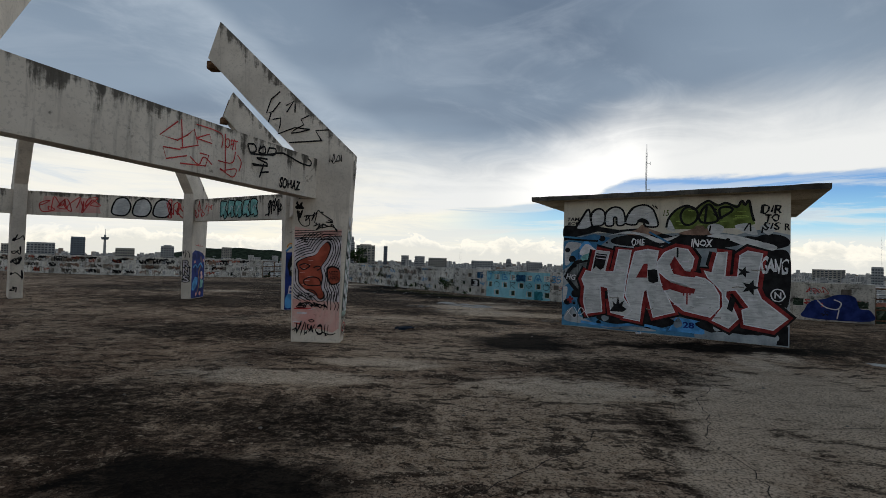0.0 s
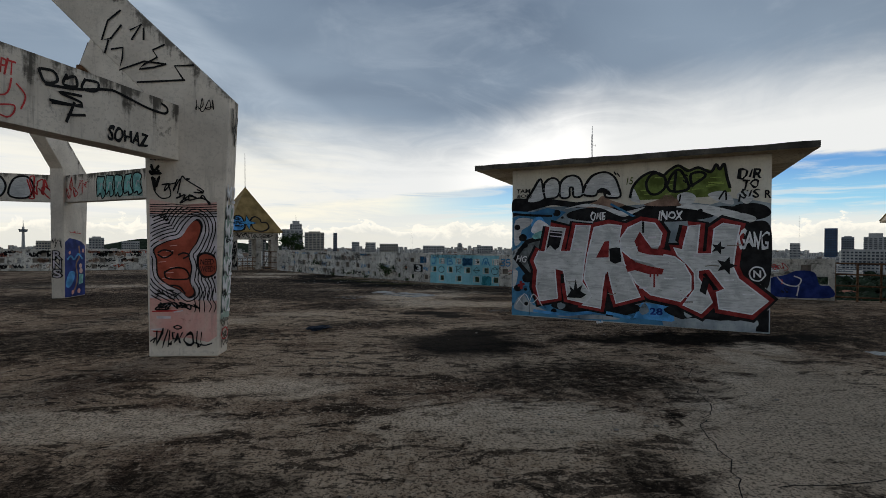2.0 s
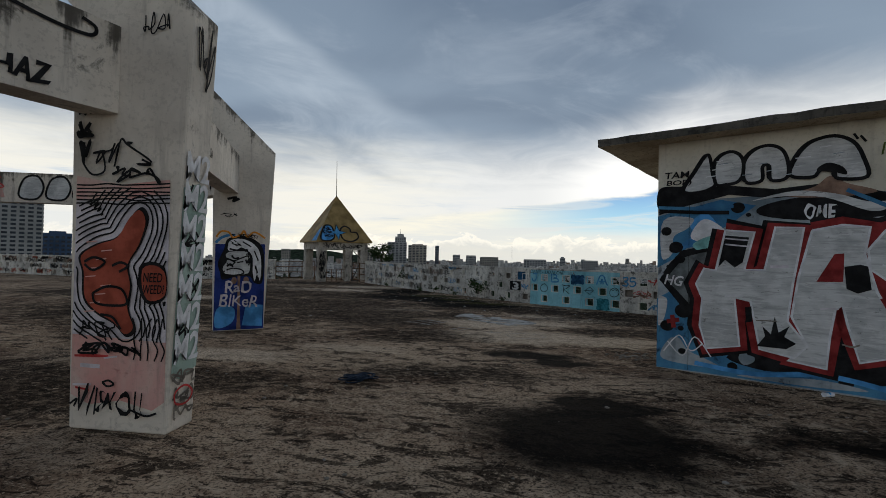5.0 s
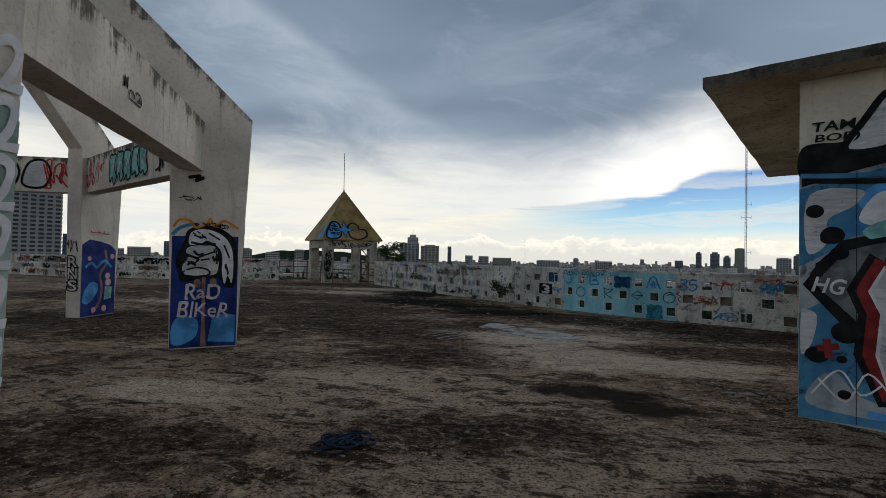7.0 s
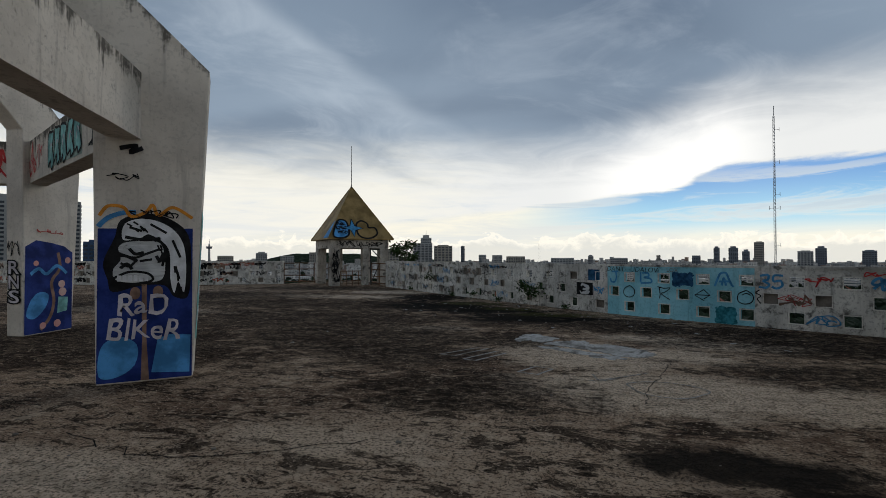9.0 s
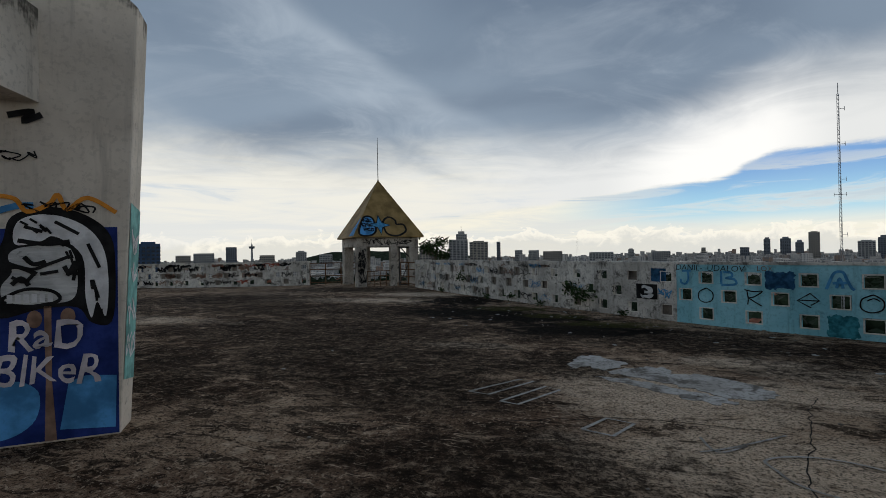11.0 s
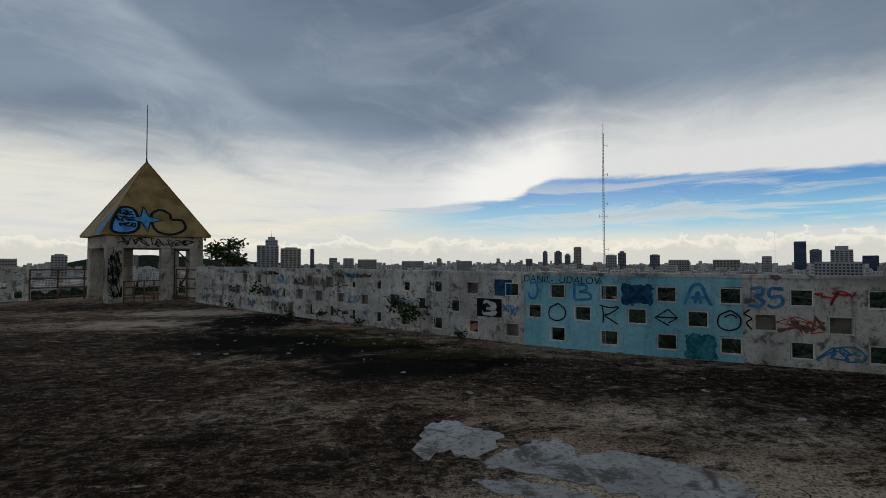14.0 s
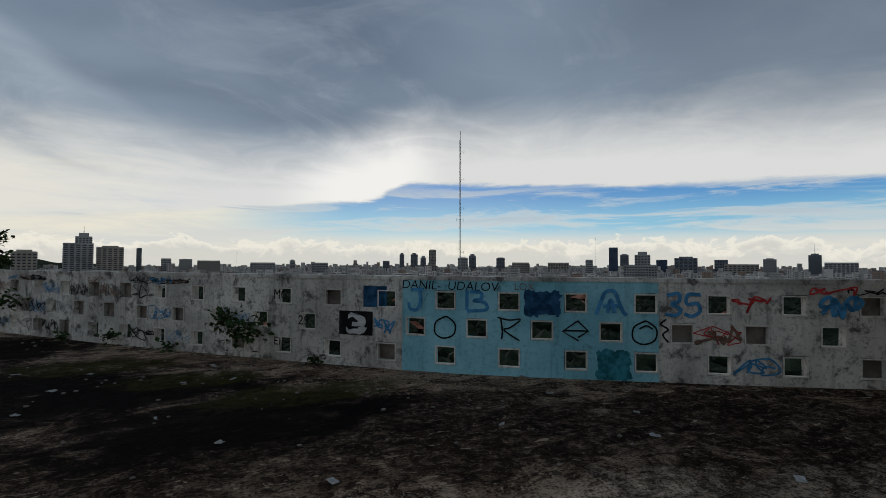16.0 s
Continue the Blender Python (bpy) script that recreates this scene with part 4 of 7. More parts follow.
def lattice_mast(az, dist, top, wide, label, arms=()):
    """Slim lattice mast: three legs, braces, side antennas, guy wires."""
    h = 1.45 + dist * math.tan(radians(top)) - ROOF_LEVEL
    m = empty("radio_mast", label, "mast", Matrix.Translation(polar(az, dist) + Vector((0, 0, ROOF_LEVEL))))
    corners = [Vector((wide * math.cos(a), wide * math.sin(a), 0)) for a in (0.3, 2.4, 4.5)]
    for c in corners:
        part("leg", rod(c, c * 0.55 + Vector((0, 0, h)), 0.024, 5), GALVANISED, m)
    bm = bmesh.new()
    k = int(h / (wide * 2.2))
    for i in range(k):
        for j in range(3):
            f0, f1 = 1 - 0.45 * i / k, 1 - 0.45 * (i + 1) / k
            bar(bm, corners[j] * f0 + Vector((0, 0, h * i / k)), corners[(j + 1) % 3] * f1 + Vector((0, 0, h * (i + 1) / k)), 0.016, 4)
    part("bracing", bm, GALVANISED, m)
    part("antenna", rod((0, 0, h), (0, 0, h + 1.5), 0.05, 5), GALVANISED, m)
    for f, side in arms:
        bm = bmesh.new()
        bar(bm, (0, 0, h * f), (side * 0.7, 0, h * f), 0.03, 5)
        bar(bm, (side * 0.7, 0, h * f - 0.25), (side * 0.7, 0, h * f + 0.3), 0.03, 5)
        part("side_antenna", bm, GALVANISED, m)
    return m


lattice_mast(20.3, 92.8, 12.6, 0.24, "tall slim grey lattice radio mast with side antennas", ((0.97, 1), (0.90, 1), (0.83, 1), (0.80, 1), (0.80, -1), (0.72, 1)))
lattice_mast(39.7, 700, 2.9, 0.5, "distant thin grey radio mast")
lattice_mast(-1.5, 900, 1.6, 3.0, "distant grey steel lattice tower")


# ---- paint on walls: shapes, strokes and lettering ----
def plane(origin, right, out):
    """Where paint lies: x to the right, y up, z out of the wall."""
    right, out = Vector(right).normalized(), Vector(out).normalized()
    up = out.cross(right)
    o = Vector(origin)
    return Matrix(((right.x, up.x, out.x, o.x), (right.y, up.y, out.y, o.y), (right.z, up.z, out.z, o.z), (0, 0, 0, 1)))


def smooth_line(points, closed=False, k=5):
    """Catmull-Rom through the points."""
    pts = [Vector(p) for p in points]
    out = []
    count = len(pts)
    for i in range(count if closed else count - 1):
        p = [pts[(i + j) % count] if closed else pts[min(max(i + j, 0), count - 1)] for j in (-1, 0, 1, 2)]
        for q in range(k):
            f = q / k
            out.append(0.5 * (2 * p[1] + (p[2] - p[0]) * f + (2 * p[0] - 5 * p[1] + 4 * p[2] - p[3]) * f * f + (3 * p[1] - p[0] - 3 * p[2] + p[3]) * f ** 3))
    if not closed:
        out.append(pts[-1])
    return out


def ragged(points, rough_, seed):
    """A closed outline with a broken edge."""
    out = []
    for i, p in enumerate(smooth_line(points, True, 9)):
        out.append((p.x + rough_ * noise.noise(Vector((i * 0.45, seed, 0))) + rough_ * 0.5 * noise.noise(Vector((i * 1.3, seed, 3))), p.y + rough_ * noise.noise(Vector((i * 0.45, seed, 7)))))
    return out


def shape_mesh(points, smooth=True):
    bm = bmesh.new()
    pts = smooth_line(points, True) if smooth else [Vector(p) for p in points]
    bm.faces.new([bm.verts.new((p.x, p.y, 0)) for p in pts])
    bmesh.ops.triangulate(bm, faces=list(bm.faces))
    return bm


def stroke_mesh(lines, wide, smooth=True, closed=False):
    bm = bmesh.new()
    for line in lines:
        pts = smooth_line(line, closed) if smooth else [Vector(p) for p in line]
        if closed:
            pts = pts + pts[:1]
        last = None
        for i, p in enumerate(pts):
            d = pts[min(i + 1, len(pts) - 1)] - pts[max(i - 1, 0)]
            side = Vector((-d.y, d.x)).normalized() * wide / 2 if d.length > 1e-6 else Vector((0, wide / 2))
            pair = bm.verts.new((p.x + side.x, p.y + side.y, 0)), bm.verts.new((p.x - side.x, p.y - side.y, 0))
            if last:
                bm.faces.new((*last, pair[1], pair[0]))
            last = pair
    return bm


def on(bm, where, layer):
    bmesh.ops.transform(bm, matrix=where @ Matrix.Translation((0, 0, 0.003 + 0.0025 * layer)), verts=list(bm.verts))
    return bm


def painted(name, bm, mat, parent, where, layer=0, label=""):
    return part(name, on(bm, where, layer), mat, parent, label)


def shape(parent, where, points, mat, layer=0, name="painted_patch", smooth=True, label=""):
    return painted(name, shape_mesh(points, smooth), mat, parent, where, layer, label)


def strokes(parent, where, lines, wide, mat, layer=3, name="spray_line", smooth=True, closed=False, label=""):
    if name == "tag":
        # one running hand
        lines = [[q for line in lines for q in line]]
    made = [painted(name, stroke_mesh([line], wide, smooth, closed), mat, parent, where, layer + 0.1 * (k % 5), label) for k, line in enumerate(lines)]
    return made[0] if made else None


def glyphs(text, fat=0.0, lean=0.0):
    """The text as a flat mesh, one unit high, with its lower left corner at 0, 0; and its width."""
    data = bpy.data.curves.new("lettering", "FONT")
    data.body, data.size, data.offset, data.shear, data.resolution_u = text, 1.0, fat, lean, 3
    ob = bpy.data.objects.new("lettering", data)
    mesh = bpy.data.meshes.new_from_object(ob)
    bm = bmesh.new()
    bm.from_mesh(mesh)
    bpy.data.objects.remove(ob), bpy.data.curves.remove(data), bpy.data.meshes.remove(mesh)
    return bm


def write(parent, where, text, x, y, w_, h_, mat, layer=4, fat=0.0, lean=0.0, turn=0.0, wobble=0.0, grow=0.0, label="", name="lettering"):
    """Text that fills the box x, y, w_, h_ (grown all round by grow)."""
    plain_bm = glyphs(text, 0.0, lean)
    lo = [min(v.co[i] for v in plain_bm.verts) for i in (0, 1)]
    hi = [max(v.co[i] for v in plain_bm.verts) for i in (0, 1)]
    plain_bm.free()
    bm = glyphs(text, fat, lean)
    for v in bm.verts:
        u, t = (v.co.x - lo[0]) / (hi[0] - lo[0]), (v.co.y - lo[1]) / (hi[1] - lo[1])
        v.co = Vector((u * w_, t * h_, 0))
        if wobble:
            v.co += Vector((noise.noise(Vector((u * 3, t * 3, len(text)))), noise.noise(Vector((u * 3, t * 3, 9))), 0)) * wobble
    bmesh.ops.transform(bm, matrix=Matrix.Translation((x, y, 0)) @ Matrix.Rotation(radians(turn), 4, "Z"), verts=list(bm.verts))
    return painted(name, bm, mat, parent, where, layer, label)


def scrawl(rnd, x, y, w_, h_, loops=5):
    """Hand-like loops across a box."""
    lines = []
    px_ = x
    for i in range(loops):
        step = w_ / loops
        lines.append([(px_ + step * rnd.uniform(-0.2, 1.25), y + h_ * rnd.random()) for _ in range(rnd.randint(4, 6))])
        px_ += step
    return lines


rnd = random.Random(3)

# the hut's mural
front = plane((0, 0, 0), (1, 0, 0), (0, -1, 0))
side_r = plane((HUT_L, 0, 0), (0, 1, 0), (1, 0, 0))


def wavy(x0, x1, y, amp, k, seed):
    return [(x0 + (x1 - x0) * i / k, y + amp * noise.noise(Vector((i * 0.7, seed, 0)))) for i in range(k + 1)]


shape(hut, front, [(0.001, 0.004), (HUT_L - 0.001, 0.004), (HUT_L - 0.001, 2.36)] + wavy(4.6, 0.3, 2.42, 0.12, 12, 1) + [(0.01, 2.5)], GREY_BLUE, 0, "mural_ground", False, "grey and pale blue sprayed ground")
shape(hut, front, [(0.002, 0.006)] + wavy(0.5, 3.1, 0.02, 0.01, 6, 8) + [(3.0, 0.42), (2.4, 0.36), (1.5, 0.30), (0.9, 0.45), (0.45, 0.75), (0.30, 1.2), (0.002, 1.0)], MURAL_BLUE, 1, "mural_wave", False, "blue sprayed wave")
shape(hut, front, [(0.002, 1.45), (0.25, 1.6), (0.5, 1.85), (0.9, 2.05), (1.2, 2.3), (0.8, 2.4), (0.002, 2.2)], MURAL_BLUE, 1, "mural_wave", False)
shape(hut, front, [(0.02, 2.38), (0.35, 2.48), (0.81, 2.60), (1.4, 2.50), (1.96, 2.54), (2.6, 2.34), (3.12, 2.48), (3.65, 2.28), (4.1, 2.34), (4.6, 2.28), (4.6, 2.20), (4.1, 2.22), (3.7, 2.16), (3.1, 2.36), (2.55, 2.22), (1.9, 2.42), (1.4, 2.38), (0.9, 2.46), (0.4, 2.34), (0.02, 2.22)], BLACK, 2, "mural_band", False, "black sprayed wave band")
for cx, cy, rx, ry in ((1.95, 2.22, 0.75, 0.17), (3.2, 2.20, 0.80, 0.18), (4.5, 2.2, 0.34, 0.18)):
    shape(hut, front, [(cx + rx * math.cos(a), cy + ry * math.sin(a) * (1 if math.sin(a) > 0 else 0.8)) for a in [i * 0.7 for i in range(9)]], BLACK, 2, "mural_shadow")
for cx in (1.95, 3.15):
    shape(hut, front, [(cx - 0.42, 2.40), (cx - 0.15, 2.50), (cx, 2.62), (cx + 0.15, 2.52), (cx + 0.42, 2.40), (cx, 2.36)], BROWN, 3, "mural_peak")
for cx, cy, r in ((0.25, 1.75, 0.09), (0.35, 0.85, 0.11), (0.62, 0.68, 0.05), (1.0, 2.28, 0.08), (0.2, 1.15, 0.05), (4.35, 2.12, 0.09), (4.7, 0.78, 0.08), (4.78, 0.68, 0.04), (0.95, 0.16, 0.06), (2.1, 0.14, 0.07), (0.12, 1.98, 0.07), (3.55, 2.2, 0.05)):
    shape(hut, front, [(cx + r * math.cos(a), cy + r * 0.9 * math.sin(a)) for a in [i * math.pi / 4 for i in range(8)]], BLACK, 3, "sprayed_dot")
shape(hut, front, [(0.25, 1.72), (0.46, 1.92), (0.43, 2.08), (0.62, 2.23), (0.8, 1.98), (0.7, 1.83)], SKY_BLUE, 2, "sprayed_patch")
shape(hut, front, [(2.55, 0.12), (3.3, 0.1), (3.25, 0.42), (2.7, 0.44)], SKY_BLUE, 2, "sprayed_patch", False)
shape(hut, front, [(0.03, 1.28), (0.31, 1.7), (0.86, 1.83), (0.82, 1.51), (0.58, 1.15), (0.52, 0.73), (0.43, 0.78)], BLACK, 2, "mural_shadow", False)
shape(hut, front, [(0.12, 1.29), (0.36, 1.62), (0.76, 1.73), (0.7, 1.54), (0.49, 1.24), (0.47, 0.91)], SLATE, 3, "sprayed_patch", False)
shape(hut, front, [(4.3, 1.9), (4.6, 2.05), (4.84, 1.9), (4.82, 0.9), (4.6, 0.75), (4.42, 1.1)], BLACK, 2, "mural_shadow")
shape(hut, front, [(0.9, 0.30), (1.3, 0.16), (1.9, 0.24), (2.3, 0.14), (2.7, 0.34), (2.0, 0.5)], BLACK, 3, "mural_shadow")
shape(hut, front, [(3.1, 0.34), (3.6, 0.12), (4.2, 0.2), (4.6, 0.14), (4.7, 0.4), (3.8, 0.5)], BLACK, 3, "mural_shadow")
shape(hut, front, [(0.02, 2.30), (0.35, 2.36), (0.5, 2.58), (0.28, 2.62), (0.02, 2.60)], BLACK, 3, "mural_shadow")
shape(hut, front, [(4.62, 0.03), (4.82, 0.03), (4.82, 0.62), (4.70, 0.5)], BLACK, 3, "mural_shadow", False)
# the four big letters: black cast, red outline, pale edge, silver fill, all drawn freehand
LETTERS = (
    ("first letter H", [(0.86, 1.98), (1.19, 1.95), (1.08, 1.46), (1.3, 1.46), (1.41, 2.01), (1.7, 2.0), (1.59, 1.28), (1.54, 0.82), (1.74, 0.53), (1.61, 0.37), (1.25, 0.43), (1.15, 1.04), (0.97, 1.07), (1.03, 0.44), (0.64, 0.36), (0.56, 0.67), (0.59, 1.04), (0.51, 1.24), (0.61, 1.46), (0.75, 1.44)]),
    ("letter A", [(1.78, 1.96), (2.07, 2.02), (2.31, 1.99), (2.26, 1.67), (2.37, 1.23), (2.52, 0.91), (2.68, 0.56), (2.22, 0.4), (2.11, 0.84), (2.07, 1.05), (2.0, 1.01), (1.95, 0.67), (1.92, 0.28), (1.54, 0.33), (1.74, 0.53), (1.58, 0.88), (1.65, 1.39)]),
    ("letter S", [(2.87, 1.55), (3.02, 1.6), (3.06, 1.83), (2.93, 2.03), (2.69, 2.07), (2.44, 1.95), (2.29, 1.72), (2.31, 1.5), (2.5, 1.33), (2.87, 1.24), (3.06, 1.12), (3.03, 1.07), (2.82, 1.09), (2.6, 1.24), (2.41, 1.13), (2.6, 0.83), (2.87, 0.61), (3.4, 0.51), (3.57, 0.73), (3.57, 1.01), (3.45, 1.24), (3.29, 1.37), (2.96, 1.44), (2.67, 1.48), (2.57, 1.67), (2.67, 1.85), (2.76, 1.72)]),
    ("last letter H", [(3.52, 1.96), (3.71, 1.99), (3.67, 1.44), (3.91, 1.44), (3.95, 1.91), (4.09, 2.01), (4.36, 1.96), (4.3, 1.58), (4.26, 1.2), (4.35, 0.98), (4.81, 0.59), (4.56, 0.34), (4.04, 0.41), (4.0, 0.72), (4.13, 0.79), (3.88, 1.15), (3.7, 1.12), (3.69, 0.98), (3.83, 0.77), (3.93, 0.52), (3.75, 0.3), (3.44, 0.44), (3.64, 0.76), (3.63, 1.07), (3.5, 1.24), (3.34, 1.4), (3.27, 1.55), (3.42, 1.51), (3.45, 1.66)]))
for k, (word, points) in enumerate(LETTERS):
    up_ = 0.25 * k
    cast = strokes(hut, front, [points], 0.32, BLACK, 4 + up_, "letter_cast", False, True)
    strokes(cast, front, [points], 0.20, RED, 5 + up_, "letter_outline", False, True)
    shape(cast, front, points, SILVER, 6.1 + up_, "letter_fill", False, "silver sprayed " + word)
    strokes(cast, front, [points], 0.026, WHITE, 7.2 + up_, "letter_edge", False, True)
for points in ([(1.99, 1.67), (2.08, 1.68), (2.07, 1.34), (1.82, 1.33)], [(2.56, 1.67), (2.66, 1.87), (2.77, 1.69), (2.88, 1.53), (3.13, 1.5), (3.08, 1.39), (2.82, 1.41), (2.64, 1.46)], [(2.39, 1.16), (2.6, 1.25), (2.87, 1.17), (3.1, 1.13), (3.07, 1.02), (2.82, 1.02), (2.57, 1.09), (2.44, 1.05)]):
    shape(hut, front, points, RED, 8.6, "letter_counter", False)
shape(hut, front, [(4.02 + 0.13 * (1 if i % 2 == 0 else 0.42) * math.sin(i * math.pi / 5 + 0.3), 1.55 + 0.13 * (1 if i % 2 == 0 else 0.42) * math.cos(i * math.pi / 5 + 0.3)) for i in range(10)], BLACK, 9, "sprayed_star", False)
shape(hut, front, [(4.15 + 0.18 * (1 if i % 2 == 0 else 0.42) * math.sin(i * math.pi / 5 + 0.3), 1.22 + 0.18 * (1 if i % 2 == 0 else 0.42) * math.cos(i * math.pi / 5 + 0.3)) for i in range(10)], BLACK, 9, "sprayed_star", False)
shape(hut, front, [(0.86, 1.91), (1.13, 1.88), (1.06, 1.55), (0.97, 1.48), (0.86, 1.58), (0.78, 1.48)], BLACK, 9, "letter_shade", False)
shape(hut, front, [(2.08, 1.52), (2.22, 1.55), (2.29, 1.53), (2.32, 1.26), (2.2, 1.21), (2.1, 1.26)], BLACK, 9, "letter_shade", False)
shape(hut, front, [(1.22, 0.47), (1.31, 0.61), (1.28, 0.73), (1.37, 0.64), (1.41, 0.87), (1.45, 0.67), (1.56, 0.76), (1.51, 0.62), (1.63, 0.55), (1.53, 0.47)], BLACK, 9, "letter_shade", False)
strokes(hut, front, [[(0.86, 1.87), (1.13, 1.84)]], 0.02, LILAC, 10, "highlight_line")
strokes(hut, front, [[(0.86, 1.79), (1.13, 1.76)]], 0.02, LILAC, 10, "highlight_line")
strokes(hut, front, [[(2.86, 1.12), (2.86, 0.96)]], 0.03, RED, 10, "paint_drip")
strokes(hut, front, [[(2.93, 1.12), (2.93, 0.76)]], 0.03, RED, 10, "paint_drip")
strokes(hut, front, [[(2.99, 1.12), (2.99, 0.98)]], 0.03, RED, 10, "paint_drip")
strokes(hut, front, [[(2.72, 2.07), (2.72, 1.84)]], 0.04, BLACK, 10, "paint_drip")
strokes(hut, front, [[(3.27, 0.74), (3.52, 0.58)]], 0.018, LILAC, 10, "highlight_line")
rub = random.Random(5)
for x, y in ((0.95, 1.1), (1.45, 1.5), (1.3, 0.8), (1.95, 1.0), (2.15, 0.6), (2.5, 1.55), (2.9, 1.75), (2.75, 0.75), (3.2, 0.95), (3.7, 1.4), (3.9, 1.2), (4.25, 1.6), (4.5, 0.7), (3.55, 0.5), (4.2, 0.95)):
    strokes(hut, front, [[(x - 0.09, y), (x, y + rub.uniform(-0.02, 0.02)), (x + rub.uniform(0.05, 0.14), y + 0.01)]], rub.uniform(0.012, 0.04), rub.choice((LILAC, PLASTER_BLIND, WHITE)), 10.5, "rubbed_streak")
# sprayed shapes round the letters
for loop, mat, layer in (
        ([(0.08, 2.14), (0.46, 2.16), (0.40, 2.02), (0.22, 1.90), (0.20, 1.66), (0.06, 1.60)], SILVER, 2.4),
        ([(0.44, 1.88), (0.52, 2.08), (0.64, 2.14), (0.82, 2.02), (0.88, 1.90), (0.66, 1.82)], WHITE, 2.6),
        ([(0.46, 1.78), (0.60, 1.88), (0.80, 1.92), (0.72, 1.78), (0.56, 1.70)], TEAL, 2.8),
        ([(0.02, 0.62), (0.10, 0.72), (0.14, 0.98), (0.06, 1.04), (0.02, 1.0)], SILVER, 2.4),
        ([(0.06, 0.16), (0.16, 0.42), (0.30, 0.46), (0.42, 0.30), (0.62, 0.22), (0.80, 0.12), (0.40, 0.10)], GREY_BLUE, 2.4),
        ([(1.15, 2.36), (1.6, 2.46), (2.0, 2.40), (2.35, 2.28), (2.75, 2.36), (2.5, 2.22), (2.3, 2.18), (1.9, 2.36), (1.5, 2.40)], SILVER, 3.4),
        ([(3.3, 2.34), (3.7, 2.26), (4.1, 2.10), (4.5, 2.02), (4.6, 2.12), (4.2, 2.26), (3.7, 2.38)], SILVER, 3.4),
        ([(4.55, 0.82), (4.70, 0.90), (4.82, 0.72), (4.82, 0.44), (4.68, 0.52)], SILVER, 3.4),
        ([(3.2, 0.06), (3.9, 0.06), (4.6, 0.10), (4.6, 0.26), (4.2, 0.18), (3.6, 0.20)], GREY_BLUE, 3.6),
        ([(1.0, 0.05), (1.7, 0.04), (2.3, 0.08), (1.9, 0.14), (1.4, 0.10)], GREY_BLUE, 3.6)):
    shape(hut, front, loop, mat, layer, "sprayed_patch", True)
for cx, cy, r in ((0.30, 1.58, 0.07), (0.16, 1.47, 0.035), (0.14, 0.62, 0.09), (0.32, 0.60, 0.04), (0.22, 1.72, 0.06), (0.34, 0.28, 0.05), (1.12, 2.18, 0.03), (4.40, 2.28, 0.10), (4.58, 2.18, 0.03), (3.72, 2.26, 0.04), (4.72, 0.86, 0.05)):
    shape(hut, front, [(cx + r * math.cos(a), cy + r * 0.85 * math.sin(a)) for a in [i * math.pi / 4 for i in range(8)]], BLACK, 4, "sprayed_dot")
strokes(hut, front, [[(0.02, 2.28), (0.5, 2.24), (0.9, 2.22)], [(0.10, 1.36), (0.26, 1.58), (0.58, 1.70), (0.84, 1.72)]], 0.05, BLACK, 4.2)
strokes(hut, front, [[(0.01, 2.33), (0.4, 2.30), (0.95, 2.30)], [(2.1, 2.44), (2.5, 2.20), (2.62, 2.14)]], 0.045, MURAL_BLUE, 4.3)
for x in (1.02, 1.64, 2.66, 3.46, 4.46):
    shape(hut, front, [(x, 0.30), (x + 0.10, 0.44), (x + 0.18, 0.28), (x + 0.06, 0.20)], GREY_BLUE, 3.8, "sprayed_patch")
for points in ([(1.10, 0.76), (1.17, 0.78), (1.16, 0.98), (1.09, 0.96)], [(3.72, 0.72), (3.82, 0.66), (3.88, 0.92), (3.78, 1.0)]):
    shape(hut, front, points, BLACK, 8.8, "letter_counter", False)
# upper throw-ups
BUBBLES = (
    [(0.34, 2.55), (0.48, 2.80), (0.62, 3.02), (0.67, 2.98), (0.70, 2.76), (0.73, 2.60), (0.55, 2.52)],
    [(0.74, 2.62), (0.72, 2.86), (0.80, 3.00), (0.93, 3.04), (1.04, 2.95), (1.06, 2.76), (1.00, 2.63), (0.86, 2.60)],
    [(1.08, 2.62), (1.07, 2.88), (1.18, 3.03), (1.34, 3.07), (1.48, 2.99), (1.54, 2.80), (1.52, 2.63), (1.36, 2.62), (1.34, 2.80), (1.27, 2.80), (1.26, 2.62)],
    [(1.56, 2.66), (1.62, 2.88), (1.76, 3.05), (1.98, 3.10), (2.16, 3.00), (2.25, 2.80), (2.28, 2.58), (2.02, 2.58), (1.98, 2.68), (1.86, 2.70), (1.78, 2.62)])
for k, loop in enumerate(BUBBLES):
    shape(hut, front, [(x - 0.035, y + 0.015) for x, y in loop], BLACK, 3 + 0.2 * k, "throw_up_cast")
    shape(hut, front, loop, SILVER, 4.2 + 0.2 * k, "throw_up")
    strokes(hut, front, [loop], 0.042, BLACK, 5.6 + 0.2 * k, "throw_up_line", closed=True)
shape(hut, front, [(1.82, 2.70), (1.92, 2.78), (2.06, 2.72), (2.10, 2.62), (1.98, 2.66)], BLACK, 6.6, "throw_up_shade")
strokes(hut, front, [[(2.16, 3.10), (2.20, 3.03)], [(2.22, 3.07), (2.27, 2.99)]], 0.025, BLACK, 6)
shine = random.Random(21)
for k in range(13):
    x, y = shine.uniform(0.5, 2.1), shine.uniform(2.66, 2.98)
    strokes(hut, front, [[(x, y), (x + shine.uniform(0.06, 0.16), y + 0.008)]], 0.012, shine.choice((WHITE, GREY_BLUE)), 6.8, "rubbed_streak", False)
